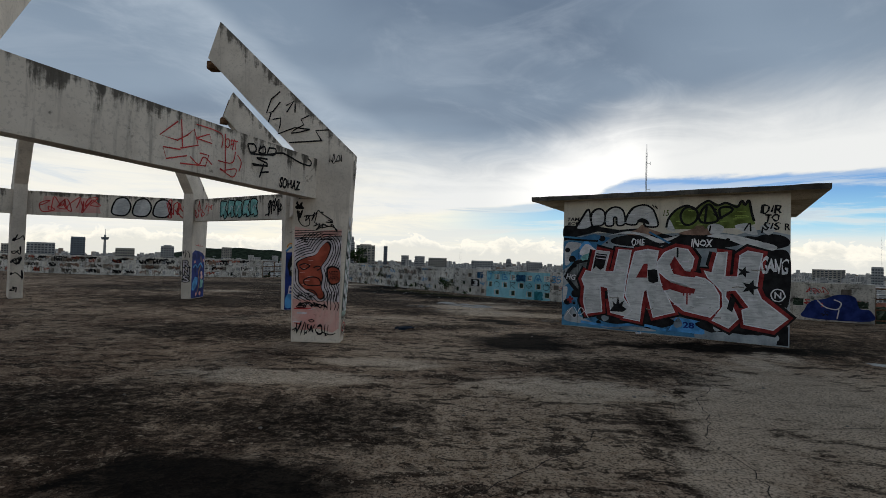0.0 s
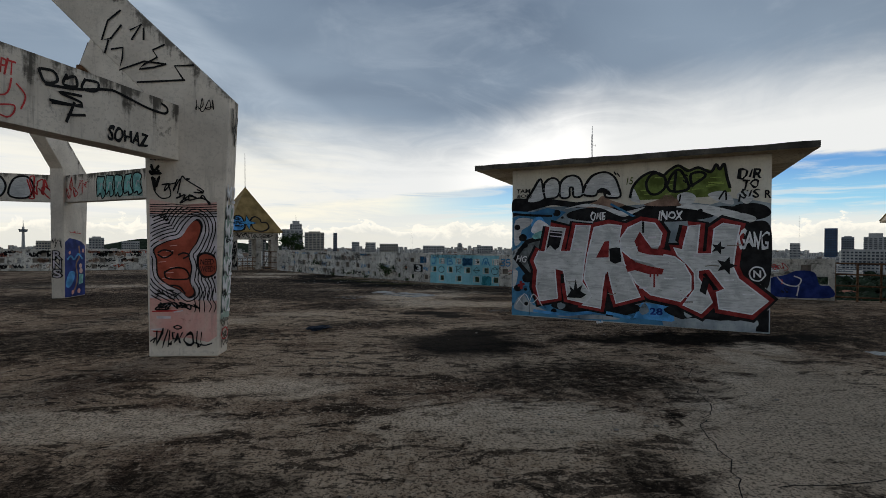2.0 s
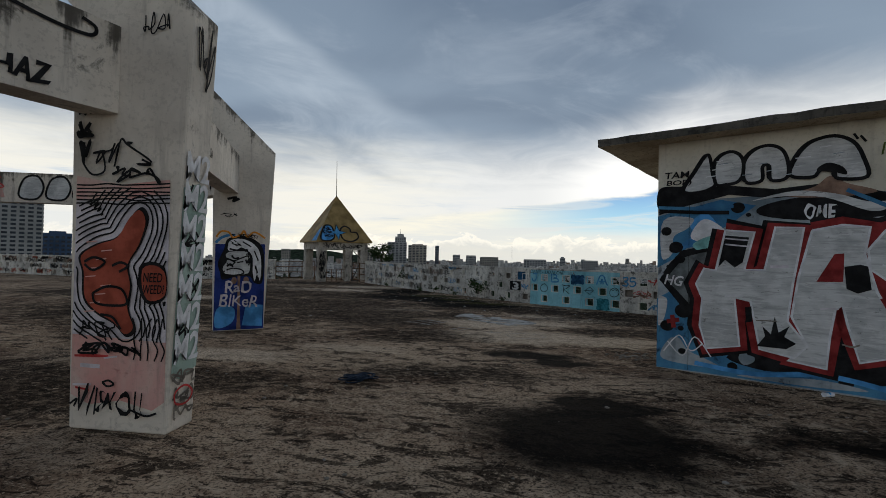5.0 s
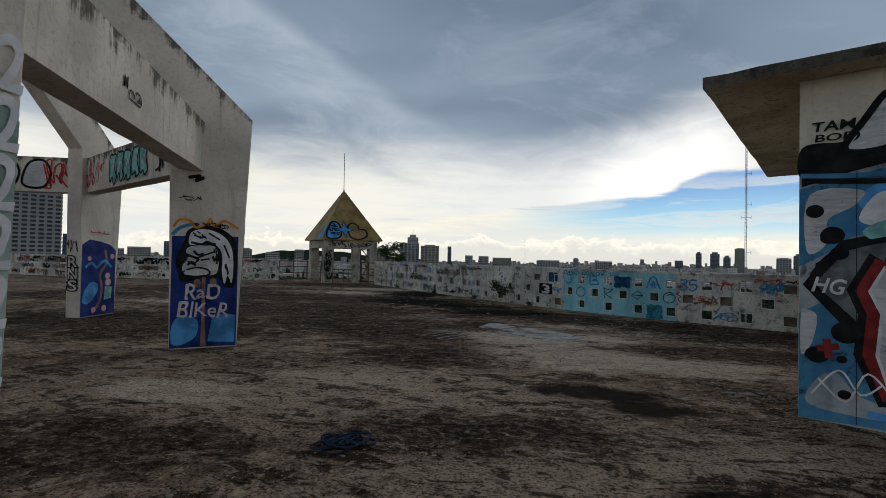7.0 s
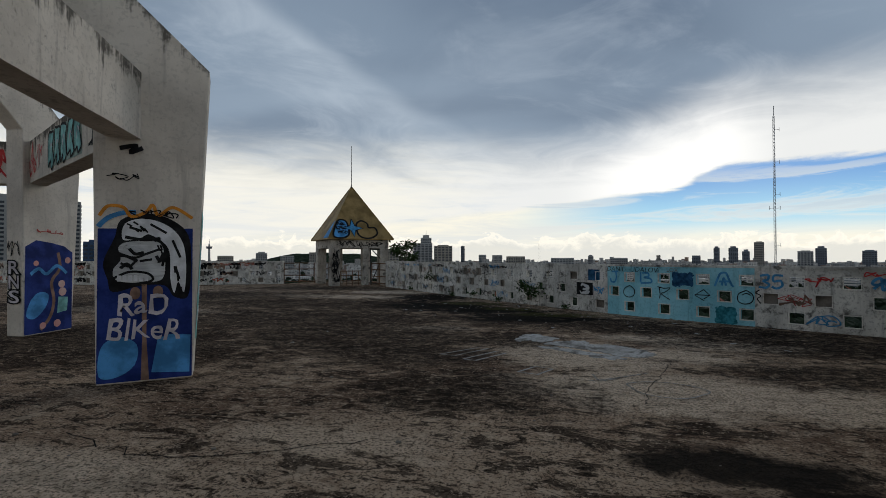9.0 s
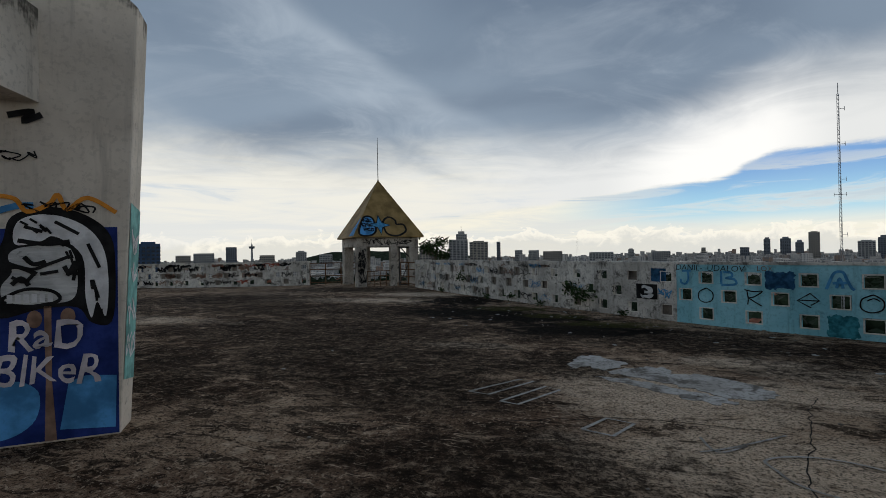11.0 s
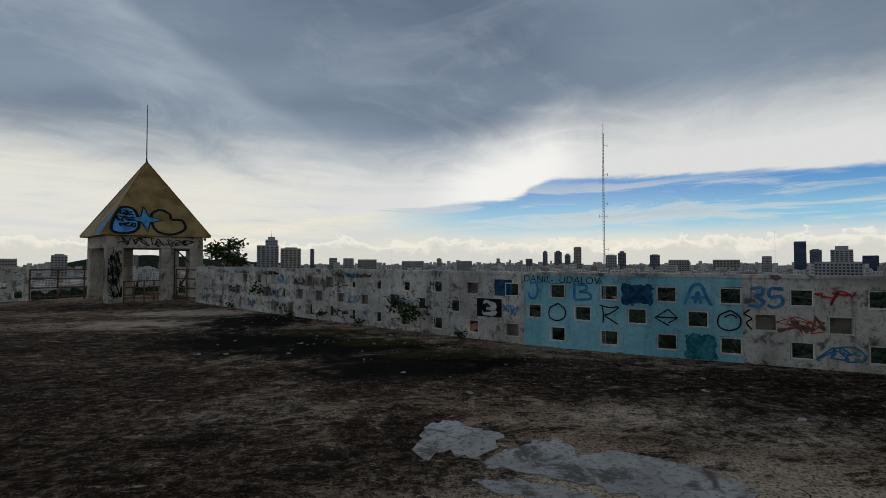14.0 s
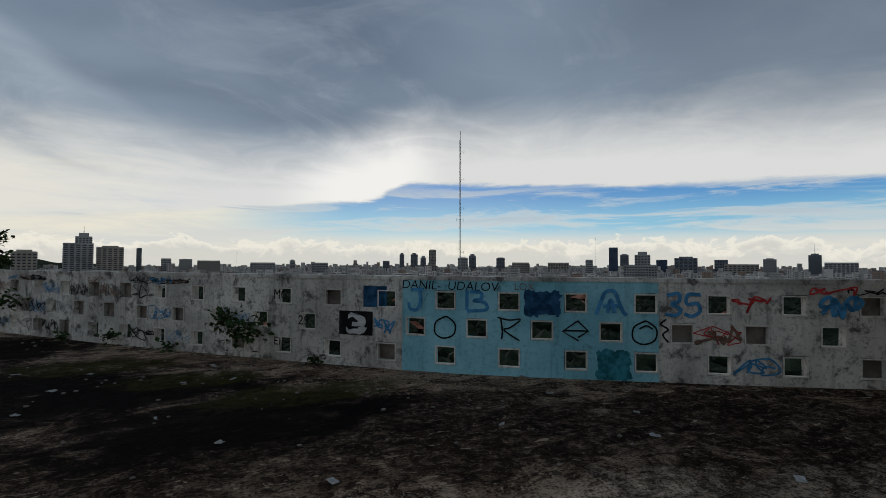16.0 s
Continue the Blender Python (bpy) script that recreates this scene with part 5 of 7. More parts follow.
shape(hut, front, [(2.47, 2.50), (2.50, 2.74), (2.66, 2.95), (2.92, 3.06), (3.06, 2.98), (3.20, 3.10), (3.36, 3.16), (3.52, 3.06), (3.70, 3.08), (3.90, 3.02), (3.98, 3.14), (4.04, 3.05), (4.12, 3.14), (4.16, 2.86), (4.22, 2.60), (3.9, 2.52), (3.3, 2.50)], GREEN, 3, "throw_up", False, "olive green sprayed throw-up")
for k in range(16):
    x, y = shine.uniform(2.6, 3.9), shine.uniform(2.58, 2.98)
    strokes(hut, front, [[(x, y), (x + shine.uniform(0.10, 0.26), y + shine.uniform(-0.01, 0.02))]], 0.016, LIME, 3.8, "sprayed_streak", False)
strokes(hut, front, [[(2.47, 2.54), (2.52, 2.76), (2.68, 2.96), (2.90, 3.05), (3.06, 2.96), (3.18, 3.06), (3.34, 3.14), (3.50, 3.03), (3.68, 3.08), (3.88, 2.98), (3.97, 3.12), (4.03, 3.02), (4.10, 3.12), (4.15, 2.86), (4.20, 2.66)],
                     [(2.80, 2.66), (2.77, 2.84), (2.86, 2.99), (3.00, 3.01), (3.11, 2.90), (3.10, 2.72), (2.98, 2.61), (2.86, 2.61), (2.80, 2.68)],
                     [(3.14, 2.76), (3.22, 2.96), (3.34, 3.06), (3.44, 2.94), (3.52, 2.70), (3.36, 2.64), (3.20, 2.66), (3.14, 2.76)], [(3.30, 3.02), (3.28, 2.82), (3.27, 2.66)],
                     [(3.52, 2.72), (3.66, 2.80), (3.80, 2.92), (3.72, 2.99), (3.56, 2.96), (3.56, 2.80), (3.60, 2.72)]], 0.05, BLACK, 6)
write(hut, front, "$", 3.42, 2.80, 0.09, 0.16, BLACK, 6.5, 0.02)
for loop in ([(2.47, 2.52), (2.52, 2.74), (2.60, 2.62), (2.66, 2.44)], [(3.32, 2.56), (3.48, 2.62), (3.64, 2.54), (3.58, 2.40), (3.40, 2.38)], [(3.84, 2.56), (4.06, 2.62), (4.20, 2.54), (4.26, 2.36), (4.02, 2.42)], [(4.30, 2.52), (4.44, 2.60), (4.58, 2.50), (4.46, 2.36)]):
    shape(hut, front, loop, SILVER, 5, "sprayed_fade")
strokes(hut, front, [[(4.02, 2.46), (4.12, 2.62), (4.14, 2.44)], [(3.36, 2.44), (3.38, 2.58)], [(4.34, 2.40), (4.36, 2.54)]], 0.03, BLACK, 6.4)
write(hut, front, "TAM.", 0.10, 2.74, 0.34, 0.09, BLACK, 6, 0.02, 0.1)
write(hut, front, "BOB)", 0.12, 2.62, 0.32, 0.09, BLACK, 6, 0.02, 0.1)
write(hut, front, "OME", 1.70, 2.12, 0.30, 0.15, WHITE, 6, 0.03, 0.1, wobble=0.03)
write(hut, front, "INOX", 3.0, 2.10, 0.42, 0.16, WHITE, 6, 0.03, 0.1, wobble=0.03)
write(hut, front, "GANG", 4.33, 1.57, 0.46, 0.30, WHITE, 9, 0.03, 0.1, -4, 0.05)
write(hut, front, "DIR", 4.32, 2.84, 0.36, 0.16, BLACK, 6, 0.03, 0.1, -2, 0.04)
write(hut, front, "TO", 4.40, 2.66, 0.24, 0.15, BLACK, 6, 0.03, 0.1, -2, 0.03)
write(hut, front, "SIS", 4.36, 2.48, 0.30, 0.14, BLACK, 6, 0.02, 0.1, 0, 0.03)
write(hut, front, "R", 4.74, 2.46, 0.09, 0.14, BLACK, 6, 0.02)
write(hut, front, "15", 2.40, 2.82, 0.13, 0.14, GREEN, 6, 0.01, 0.2)
write(hut, front, "28", 2.86, 0.22, 0.22, 0.13, NAVY, 6, 0.03)
write(hut, front, "HG", 0.1, 1.22, 0.24, 0.14, WHITE, 6, 0.02, 0.2, -6)
write(hut, front, "N", 4.58, 1.02, 0.11, 0.12, WHITE, 9, 0.03)
strokes(hut, front, [[(4.635 + 0.12 * math.cos(i), 1.08 + 0.13 * math.sin(i)) for i in range(7)]], 0.025, WHITE, 9, closed=True)
strokes(hut, front, [[(0.1, 0.25), (0.3, 0.5), (0.45, 0.3), (0.6, 0.42)], [(0.15, 0.4), (0.35, 0.22), (0.5, 0.5), (0.7, 0.25)]], 0.016, WHITE, 6)
strokes(hut, front, [[(0.5, 0.14), (1.2, 0.1), (1.9, 0.2), (2.5, 0.12)]], 0.06, SKY_BLUE, 4)
strokes(hut, front, [[(0.14, 0.68), (0.30, 0.72)], [(0.21, 0.78), (0.23, 0.60)]], 0.06, RED, 6, smooth=False)
strokes(hut, front, [[(x, 0.03), (x, 2.5 + 0.7 * (x > 0.6))] for x in (0.42,)], 0.006, BLACK, 11, "render_joint", False)
shape(hut, side_r, [(0.02, 0.02), (1.5, 0.02), (1.3, 1.2), (0.7, 2.0), (0.02, 2.3)], GREY_BLUE, 0, "mural_ground", False)

# the ribs: near faces, outer faces
near_face = plane((0.93, 0.17, 0), (-1, 0, 0), (0, 1, 0))
outer_face = plane((-0.002, 0.16, 0), (0, -1, 0), (-1, 0, -0.0447))
inner_face = plane((0.932, -0.165, 0), (0, 1, 0), (1, 0, -0.019))

p1 = ribs[1]
shape(p1, near_face, [(0.015, 0.30), (0.2, 0.22), (0.5, 0.27), (0.8, 0.2), (0.915, 0.28), (0.915, 0.9), (0.015, 0.9)], PINK, 0, "sprayed_ground", False, "faded pink sprayed ground")
shape(p1, near_face, [(0.015, 0.82), (0.915, 0.78), (0.918, 2.02), (0.7, 2.12), (0.4, 2.05), (0.015, 2.1)], LILAC, 1, "sprayed_ground", False, "pale lilac ground of a mural")
shape(p1, near_face, [(0.015, 2.0), (0.4, 1.98), (0.915, 2.04), (0.915, 2.16), (0.45, 2.12), (0.015, 2.2)], PINK, 2, "sprayed_ground", False)
blob = [(0.09, 1.50), (0.12, 1.36), (0.14, 1.14), (0.26, 1.02), (0.42, 0.94), (0.53, 0.84), (0.61, 0.90), (0.55, 1.06), (0.57, 1.25), (0.54, 1.43), (0.64, 1.60), (0.70, 1.80), (0.64, 1.90), (0.54, 1.82), (0.43, 1.66), (0.25, 1.60)]
cx, cy = 0.36, 1.36
base_line = smooth_line(blob, True, 5)
for k in range(1, 9):
    lines, run = [], []
    count = len(base_line)
    for i in range(count + 1):
        d = base_line[(i + 2) % count] - base_line[(i - 2) % count]
        out = Vector((d.y, -d.x)).normalized()
        if out.dot(base_line[i % count] - Vector((cx, cy))) < 0 and k > 2:
            out = (base_line[i % count] - Vector((cx, cy))).normalized()
        q = base_line[i % count] + out * (0.022 + 0.046 * k + 0.012 * noise.noise(Vector((i * 0.35, k * 0.6, 0))))
        if 0.02 < q.x < 0.91 and 0.76 < q.y < 2.10:
            run.append((q.x, q.y))
        elif run:
            lines.append(run)
            run = []
    lines.append(run)
    for r in lines:
        if len(r) > 2:
            strokes(p1, near_face, [r], 0.015, BLACK, 3 + 0.1 * k, "contour_line", False)
shape(p1, near_face, [(cx + (x - cx) * 1.09, cy + (y - cy) * 1.05) for x, y in blob], BLACK, 4, "mural_outline")
shape(p1, near_face, blob, TERRACOTTA, 5, "mural_figure", True, "brick-red sprayed abstract figure")
shape(p1, near_face, [(0.66, 1.42), (0.80, 1.46), (0.905, 1.38), (0.905, 1.16), (0.75, 1.10), (0.66, 1.22)], BLACK, 5, "mural_outline")
shape(p1, near_face, [(0.69, 1.40), (0.80, 1.43), (0.90, 1.36), (0.90, 1.18), (0.76, 1.13), (0.69, 1.24)], TERRACOTTA, 6, "mural_figure")
write(p1, near_face, "NEED", 0.70, 1.29, 0.18, 0.075, BLACK, 8, 0.01, 0.1)
write(p1, near_face, "WEED?", 0.70, 1.19, 0.20, 0.075, BLACK, 8, 0.01, 0.1)
strokes(p1, near_face, [[(0.13, 1.45), (0.22, 1.49), (0.33, 1.45), (0.22, 1.38), (0.13, 1.43)], [(0.40, 1.42), (0.48, 1.45), (0.55, 1.42), (0.47, 1.37)], [(0.22, 1.18), (0.35, 1.24), (0.5, 1.22), (0.55, 1.10), (0.4, 1.08), (0.25, 1.10), (0.22, 1.18)], [(0.30, 1.0), (0.42, 0.98), (0.5, 0.88)]], 0.022, BLACK, 8, "mural_detail")
strokes(p1, near_face, scrawl(rnd, 0.05, 0.80, 0.38, 0.14, 5), 0.014, BLACK, 8, "tag")
strokes(p1, near_face, scrawl(rnd, 0.08, 0.66, 0.6, 0.10, 7), 0.02, BLACK, 8, "tag")
write(p1, near_face, "WISKOU", 0.10, 0.17, 0.62, 0.20, BLACK, 8, 0.005, 0.25, -2, 0.06)
strokes(p1, near_face, [[(0.03, 0.22), (0.10, 0.27), (0.07, 0.20)], [(0.62, 0.20), (0.76, 0.16), (0.86, 0.19)], [(0.34, 0.42), (0.40, 0.44), (0.45, 0.41), (0.39, 0.39), (0.34, 0.42)]], 0.018, BLACK, 8)
worn = random.Random(31)
for k in range(7):
    x, y = worn.uniform(0.03, 0.60), worn.uniform(0.34, 0.74)
    strokes(p1, near_face, [[(x, y), (x + worn.uniform(0.1, 0.3), y + worn.uniform(-0.02, 0.02))]], worn.uniform(0.015, 0.035), worn.choice((LILAC, BRIGHT_RED, LILAC)), 2.4, "worn_streak", False)
for k in range(9):
    x, y = 0.14 + 0.05 * (k % 4), 1.02 + 0.075 * k
    strokes(p1, near_face, [[(x, y), (x + 0.10, y + 0.01)]], 0.010, PINK, 6.4, "figure_streak", False)
for k in range(6):
    y = 1.96 + 0.032 * k
    strokes(p1, near_face, [[(0.02 + 0.15 * i, y + 0.03 * noise.noise(Vector((i * 0.8, k, 2)))) for i in range(7)]], 0.013, BLACK, 3.2, "contour_line")
for k in range(5):
    x = 0.62 + 0.065 * k
    strokes(p1, near_face, [[(x + 0.05 * noise.noise(Vector((i * 0.6, k, 5))), 0.62 + 0.09 * i) for i in range(5)]], 0.013, BLACK, 3.3, "contour_line")
for k in range(3):
    strokes(p1, near_face, scrawl(worn, 0.02, 2.70 - 0.17 * k, 0.14, 0.15, 2), 0.030, BLACK, 8, "tag")
strokes(p1, near_face, scrawl(worn, 0.30, 2.12, 0.5, 0.16, 4), 0.020, BLACK, 8, "tag")
strokes(p1, near_face, scrawl(worn, 0.62, 3.40, 0.26, 0.22, 4), 0.012, BLACK, 4, "tag")
strokes(p1, outer_face, scrawl(worn, 0.06, 2.95, 0.2, 0.6, 3), 0.016, BLACK, 3, "tag")
strokes(p1, near_face, scrawl(rnd, 0.05, 2.2, 0.7, 0.32, 5), 0.018, BLACK, 8, "tag")
strokes(p1, near_face, [[(-0.36, 4.78), (-0.53, 4.63), (-0.61, 4.36), (-0.49, 4.39), (-0.35, 4.58)], [(-0.52, 4.37), (-0.57, 4.18)], [(-0.49, 4.24), (-0.33, 4.27), (-0.34, 4.12), (-0.38, 3.96), (-0.05, 4.09), (0.24, 4.06)],
                            [(-0.24, 4.51), (-0.09, 4.60), (-0.22, 4.38)], [(-0.06, 4.55), (-0.06, 4.38)], [(0.22, 4.33), (0.06, 4.25), (0.12, 4.15), (-0.05, 4.05), (-0.12, 3.98), (0.07, 4.01), (0.24, 4.06)], [(0.61, 4.06), (0.35, 4.04), (0.47, 3.85)], [(-0.15, 3.80), (0.49, 3.85)]], 0.026, BLACK, 4, smooth=False)
shape(p1, outer_face, [(0.004, 0.50), (0.12, 0.44), (0.32, 0.52), (0.32, 2.05), (0.2, 2.16), (0.004, 2.10)], PALE_GREEN, 0, "sprayed_ground", False, "pale green sprayed strip")
for i in range(7):
    write(p1, outer_face, "M2", 0.012, 0.60 + 0.262 * i, 0.30, 0.235, WHITE, 3, 0.022, 0.05, 0, 0.02)
for y in (0.10, 0.24, 0.40):
    strokes(p1, outer_face, scrawl(rnd, 0.03, y, 0.26, 0.15, 3), 0.022, PLASTER_BLIND, 2, "tag")
strokes(p1, outer_face, [[(0.06, 0.34), (0.18, 0.38), (0.28, 0.30), (0.22, 0.22), (0.08, 0.24)]], 0.018, BRIGHT_RED, 3, closed=True)
for i in range(4):
    strokes(p1, outer_face, scrawl(rnd, 0.05, 0.7 + 0.40 * i, 0.22, 0.28, 1), 0.024, BLACK, 1, "tag")

p2 = ribs[2]
shape(p2, near_face, [(0.006, 0.02), (0.924, 0.02), (0.924, 1.74), (0.006, 1.72)], NAVY, 0, "sprayed_ground", False, "navy blue mural ground")
shape(p2, near_face, [(0.03, 0.10), (0.2, 0.08), (0.36, 0.2), (0.38, 0.42), (0.22, 0.52), (0.05, 0.42)], SKY_BLUE, 1, "sprayed_patch")
shape(p2, near_face, [(0.52, 0.10), (0.90, 0.07), (0.91, 0.50), (0.70, 0.52), (0.58, 0.48)], SKY_BLUE, 1, "sprayed_patch", False)
shape(p2, near_face, [(0.42, 0.02), (0.50, 0.02), (0.47, 0.5), (0.47, 1.1), (0.42, 1.1), (0.43, 0.5)], BROWN, 2, "sprayed_stem", False)
shape(p2, near_face, [(0.10, 1.16), (0.06, 1.35), (0.16, 1.62), (0.22, 1.82), (0.45, 1.90), (0.70, 1.84), (0.88, 1.66), (0.91, 1.3), (0.88, 0.95), (0.74, 0.95), (0.64, 1.08), (0.4, 1.08), (0.15, 1.02)], BLACK, 2, "mural_outline")
shape(p2, near_face, [(0.22, 1.38), (0.20, 1.52), (0.32, 1.58), (0.6, 1.56), (0.64, 1.2), (0.5, 1.12), (0.2, 1.14), (0.15, 1.26)], SILVER, 3, "mural_figure", True, "grey and white sprayed mask shape")
shape(p2, near_face, [(0.24, 1.60), (0.26, 1.78), (0.45, 1.84), (0.68, 1.76), (0.82, 1.58), (0.86, 1.3), (0.84, 1.0), (0.78, 1.12), (0.74, 0.99), (0.70, 1.16), (0.68, 1.5), (0.5, 1.66), (0.4, 1.62)], WHITE, 3, "mural_figure")
strokes(p2, near_face, [[(0.18, 1.46), (0.34, 1.40), (0.46, 1.44), (0.6, 1.50)], [(0.22, 1.34), (0.3, 1.30), (0.36, 1.36)], [(0.40, 1.36), (0.52, 1.38)], [(0.14, 1.16), (0.3, 1.24), (0.48, 1.22), (0.52, 1.14), (0.3, 1.10), (0.15, 1.12)], [(0.3, 1.74), (0.42, 1.70)], [(0.5, 1.78), (0.66, 1.68)], [(0.72, 1.6), (0.8, 1.4)], [(0.75, 1.3), (0.79, 1.15)], [(0.58, 1.34), (0.64, 1.46), (0.62, 1.3)]], 0.026, BLACK, 5, "mural_detail")
for k in range(6):
    shape(p2, near_face, [(0.19 + 0.052 * k, 1.135), (0.225 + 0.052 * k, 1.135), (0.225 + 0.052 * k, 1.20), (0.19 + 0.052 * k, 1.205)], WHITE, 6, "sprayed_block", False)
slash = random.Random(14)
for k in range(18):
    f = k / 17
    x, y = 0.30 + 0.50 * f + slash.uniform(-0.03, 0.03), 1.76 - 0.66 * f * f + slash.uniform(-0.05, 0.05)
    strokes(p2, near_face, [[(x, y), (x + 0.05 - 0.05 * f, y - 0.03 - 0.06 * f)]], 0.018, BLACK, 6, "hair_slash", False)
strokes(p2, near_face, [[(0.30, 1.50), (0.36, 1.44), (0.44, 1.46)], [(0.22, 1.28), (0.28, 1.33), (0.33, 1.27)], [(0.56, 1.42), (0.60, 1.36), (0.66, 1.44)], [(0.26, 1.63), (0.44, 1.60), (0.60, 1.62)], [(0.16, 1.40), (0.26, 1.42), (0.38, 1.36)]], 0.034, BLACK, 6, "mural_detail")
strokes(p2, near_face, [[(0.01, 1.74), (0.10, 1.84), (0.24, 1.90), (0.36, 1.91)]], 0.05, SKY_BLUE, 3)
for x, y in ((0.36, 1.00), (0.58, 1.01)):
    shape(p2, near_face, [(x + 0.05 * math.cos(a), y + 0.07 * math.sin(a)) for a in [i * math.pi / 4 for i in range(8)]], BROWN, 2.6, "sprayed_dot")
write(p2, near_face, "RaD", 0.20, 0.76, 0.48, 0.22, LILAC, 5, 0.015, 0.06, 0, 0.03)
write(p2, near_face, "BIKeR", 0.10, 0.50, 0.70, 0.22, LILAC, 5, 0.012, 0.06, -3, 0.03)
strokes(p2, near_face, [[(0.02, 1.86), (0.10, 1.97), (0.24, 1.96), (0.32, 1.86), (0.46, 1.92), (0.52, 2.0), (0.58, 1.88), (0.72, 1.98), (0.92, 1.86)]], 0.035, ORANGE, 4)
strokes(p2, near_face, scrawl(rnd, 0.3, 1.84, 0.45, 0.10, 4), 0.014, BLACK, 4, "tag")
strokes(p2, near_face, scrawl(rnd, 0.08, 2.25, 0.3, 0.10, 3), 0.010, BLACK, 4, "tag")
strokes(p2, near_face, [[(0.2, 2.62), (0.36, 2.66), (0.3, 2.58), (0.42, 2.64)]], 0.05, BLACK, 4, "tag")
shape(p2, outer_face, [(0.01, 0.45), (0.31, 0.4), (0.31, 1.9), (0.01, 1.95)], TEAL, 0, "sprayed_ground", False)
for i in range(4):
    strokes(p2, outer_face, scrawl(rnd, 0.04, 0.6 + 0.3 * i, 0.24, 0.25, 2), 0.02, WHITE, 2, "tag")

p3 = ribs[3]
shape(p3, near_face, [(0.006, 0.02), (0.924, 0.02), (0.924, 1.5), (0.75, 1.62), (0.5, 1.68), (0.2, 1.72), (0.006, 1.6)], NAVY, 0, "sprayed_ground", False, "bright blue mural ground")
shape(p3, near_face, [(0.04, 0.35), (0.2, 0.3), (0.4, 0.5), (0.44, 0.72), (0.25, 0.76), (0.1, 0.6)], SKY_BLUE, 1, "sprayed_patch")
shape(p3, near_face, [(0.62, 0.35), (0.82, 0.38), (0.84, 0.64), (0.64, 0.66)], TEAL, 1, "sprayed_patch", False)
strokes(p3, near_face, [[(0.3, 0.08), (0.48, 0.3), (0.55, 0.6), (0.5, 0.95), (0.66, 1.2), (0.62, 1.5)]], 0.06, BROWN, 2, "sprayed_stem")
strokes(p3, near_face, [[(0.1, 1.1), (0.25, 1.2), (0.4, 1.1), (0.6, 1.25), (0.8, 1.1)]], 0.06, SKY_BLUE, 3)
for x, y, r in ((0.62, 0.16, 0.07), (0.72, 0.75, 0.08), (0.34, 0.15, 0.06), (0.82, 1.35, 0.06), (0.7, 0.9, 0.07), (0.2, 1.3, 0.05)):
    shape(p3, near_face, [(x + r * math.cos(a), y + r * math.sin(a)) for a in [i * math.pi / 4 for i in range(8)]], PINK, 3, "sprayed_dot")
for i, ch in enumerate("RNS"):
    write(p3, inner_face, ch, 0.06, 1.12 - 0.26 * i, 0.20, 0.22, BLACK, 3, 0.09, 0, 0, 0.0, name="letter_outline")
    write(p3, inner_face, ch, 0.06, 1.12 - 0.26 * i, 0.20, 0.22, LILAC, 4, 0.015)
strokes(p3, inner_face, scrawl(rnd, 0.04, 1.4, 0.22, 0.35, 3), 0.014, BLACK, 3, "tag")
strokes(p3, near_face, scrawl(rnd, 0.2, 1.85, 0.5, 0.08, 4), 0.012, BRIGHT_RED, 3, "tag")
p4 = ribs[4]
for i in range(5):
    strokes(p4, near_face, scrawl(rnd, 0.1, 0.2 + 0.36 * i, 0.7, 0.3, 3), 0.05, BLACK, 2, "tag")
    strokes(p4, inner_face, scrawl(rnd, 0.04, 0.2 + 0.40 * i, 0.24, 0.35, 2), 0.03, BLACK, 2, "tag")


def beam_plane(i, outside):
    """The long face of a tie beam; x along it from its left end as it is looked at, y up from its lower edge. With its length."""
    (a, b) = beams[i][1]
    k = 0 if outside else 3
    left, right = (a[k], b[k]) if outside else (b[k], a[k])
    d = right - left
    return plane(left, d, Vector((d.y, -d.x, 0))), d.length


bp, bl = beam_plane(0, True)
b0 = beams[0][0]
strokes(b0, bp, [[(bl - 3.0, 0.62), (bl - 3.25, 0.38), (bl - 3.0, 0.37), (bl - 2.85, 0.48), (bl - 2.75, 0.58), (bl - 2.68, 0.38), (bl - 2.95, 0.28)], [(bl - 2.7, 0.48), (bl - 2.5, 0.58), (bl - 2.45, 0.46), (bl - 2.7, 0.47)], [(bl - 2.95, 0.26), (bl - 3.2, 0.24), (bl - 3.15, 0.10), (bl - 2.85, 0.2)], [(bl - 2.65, 0.28), (bl - 2.5, 0.28), (bl - 2.55, 0.12), (bl - 2.95, 0.08)], [(bl - 2.22, 0.66), (bl - 2.2, 0.1), (bl - 2.3, 0.12)], [(bl - 2.05, 0.62), (bl - 2.08, 0.45)]], 0.018, BRIGHT_RED, 3, "spray_line", False)
strokes(b0, bp, [[(bl - 2.95, 0.66), (bl - 2.92, 0.30)], [(bl - 2.80, 0.20), (bl - 2.66, 0.12), (bl - 2.58, 0.24), (bl - 2.44, 0.16)], [(bl - 2.34, 0.24), (bl - 2.08, 0.26), (bl - 2.02, 0.44)], [(bl - 2.30, 0.14), (bl - 2.06, 0.05), (bl - 2.00, 0.18), (bl - 2.22, 0.12)], [(bl - 2.72, 0.66), (bl - 2.30, 0.64), (bl - 2.28, 0.44)], [(bl - 1.98, 0.40), (bl - 1.90, 0.30), (bl - 1.94, 0.16)]], 0.016, BRIGHT_RED, 3)
write(b0, bp, "OPT", bl - 2.22, 0.46, 0.24, 0.15, BRIGHT_RED, 3, 0.0, 0.1)
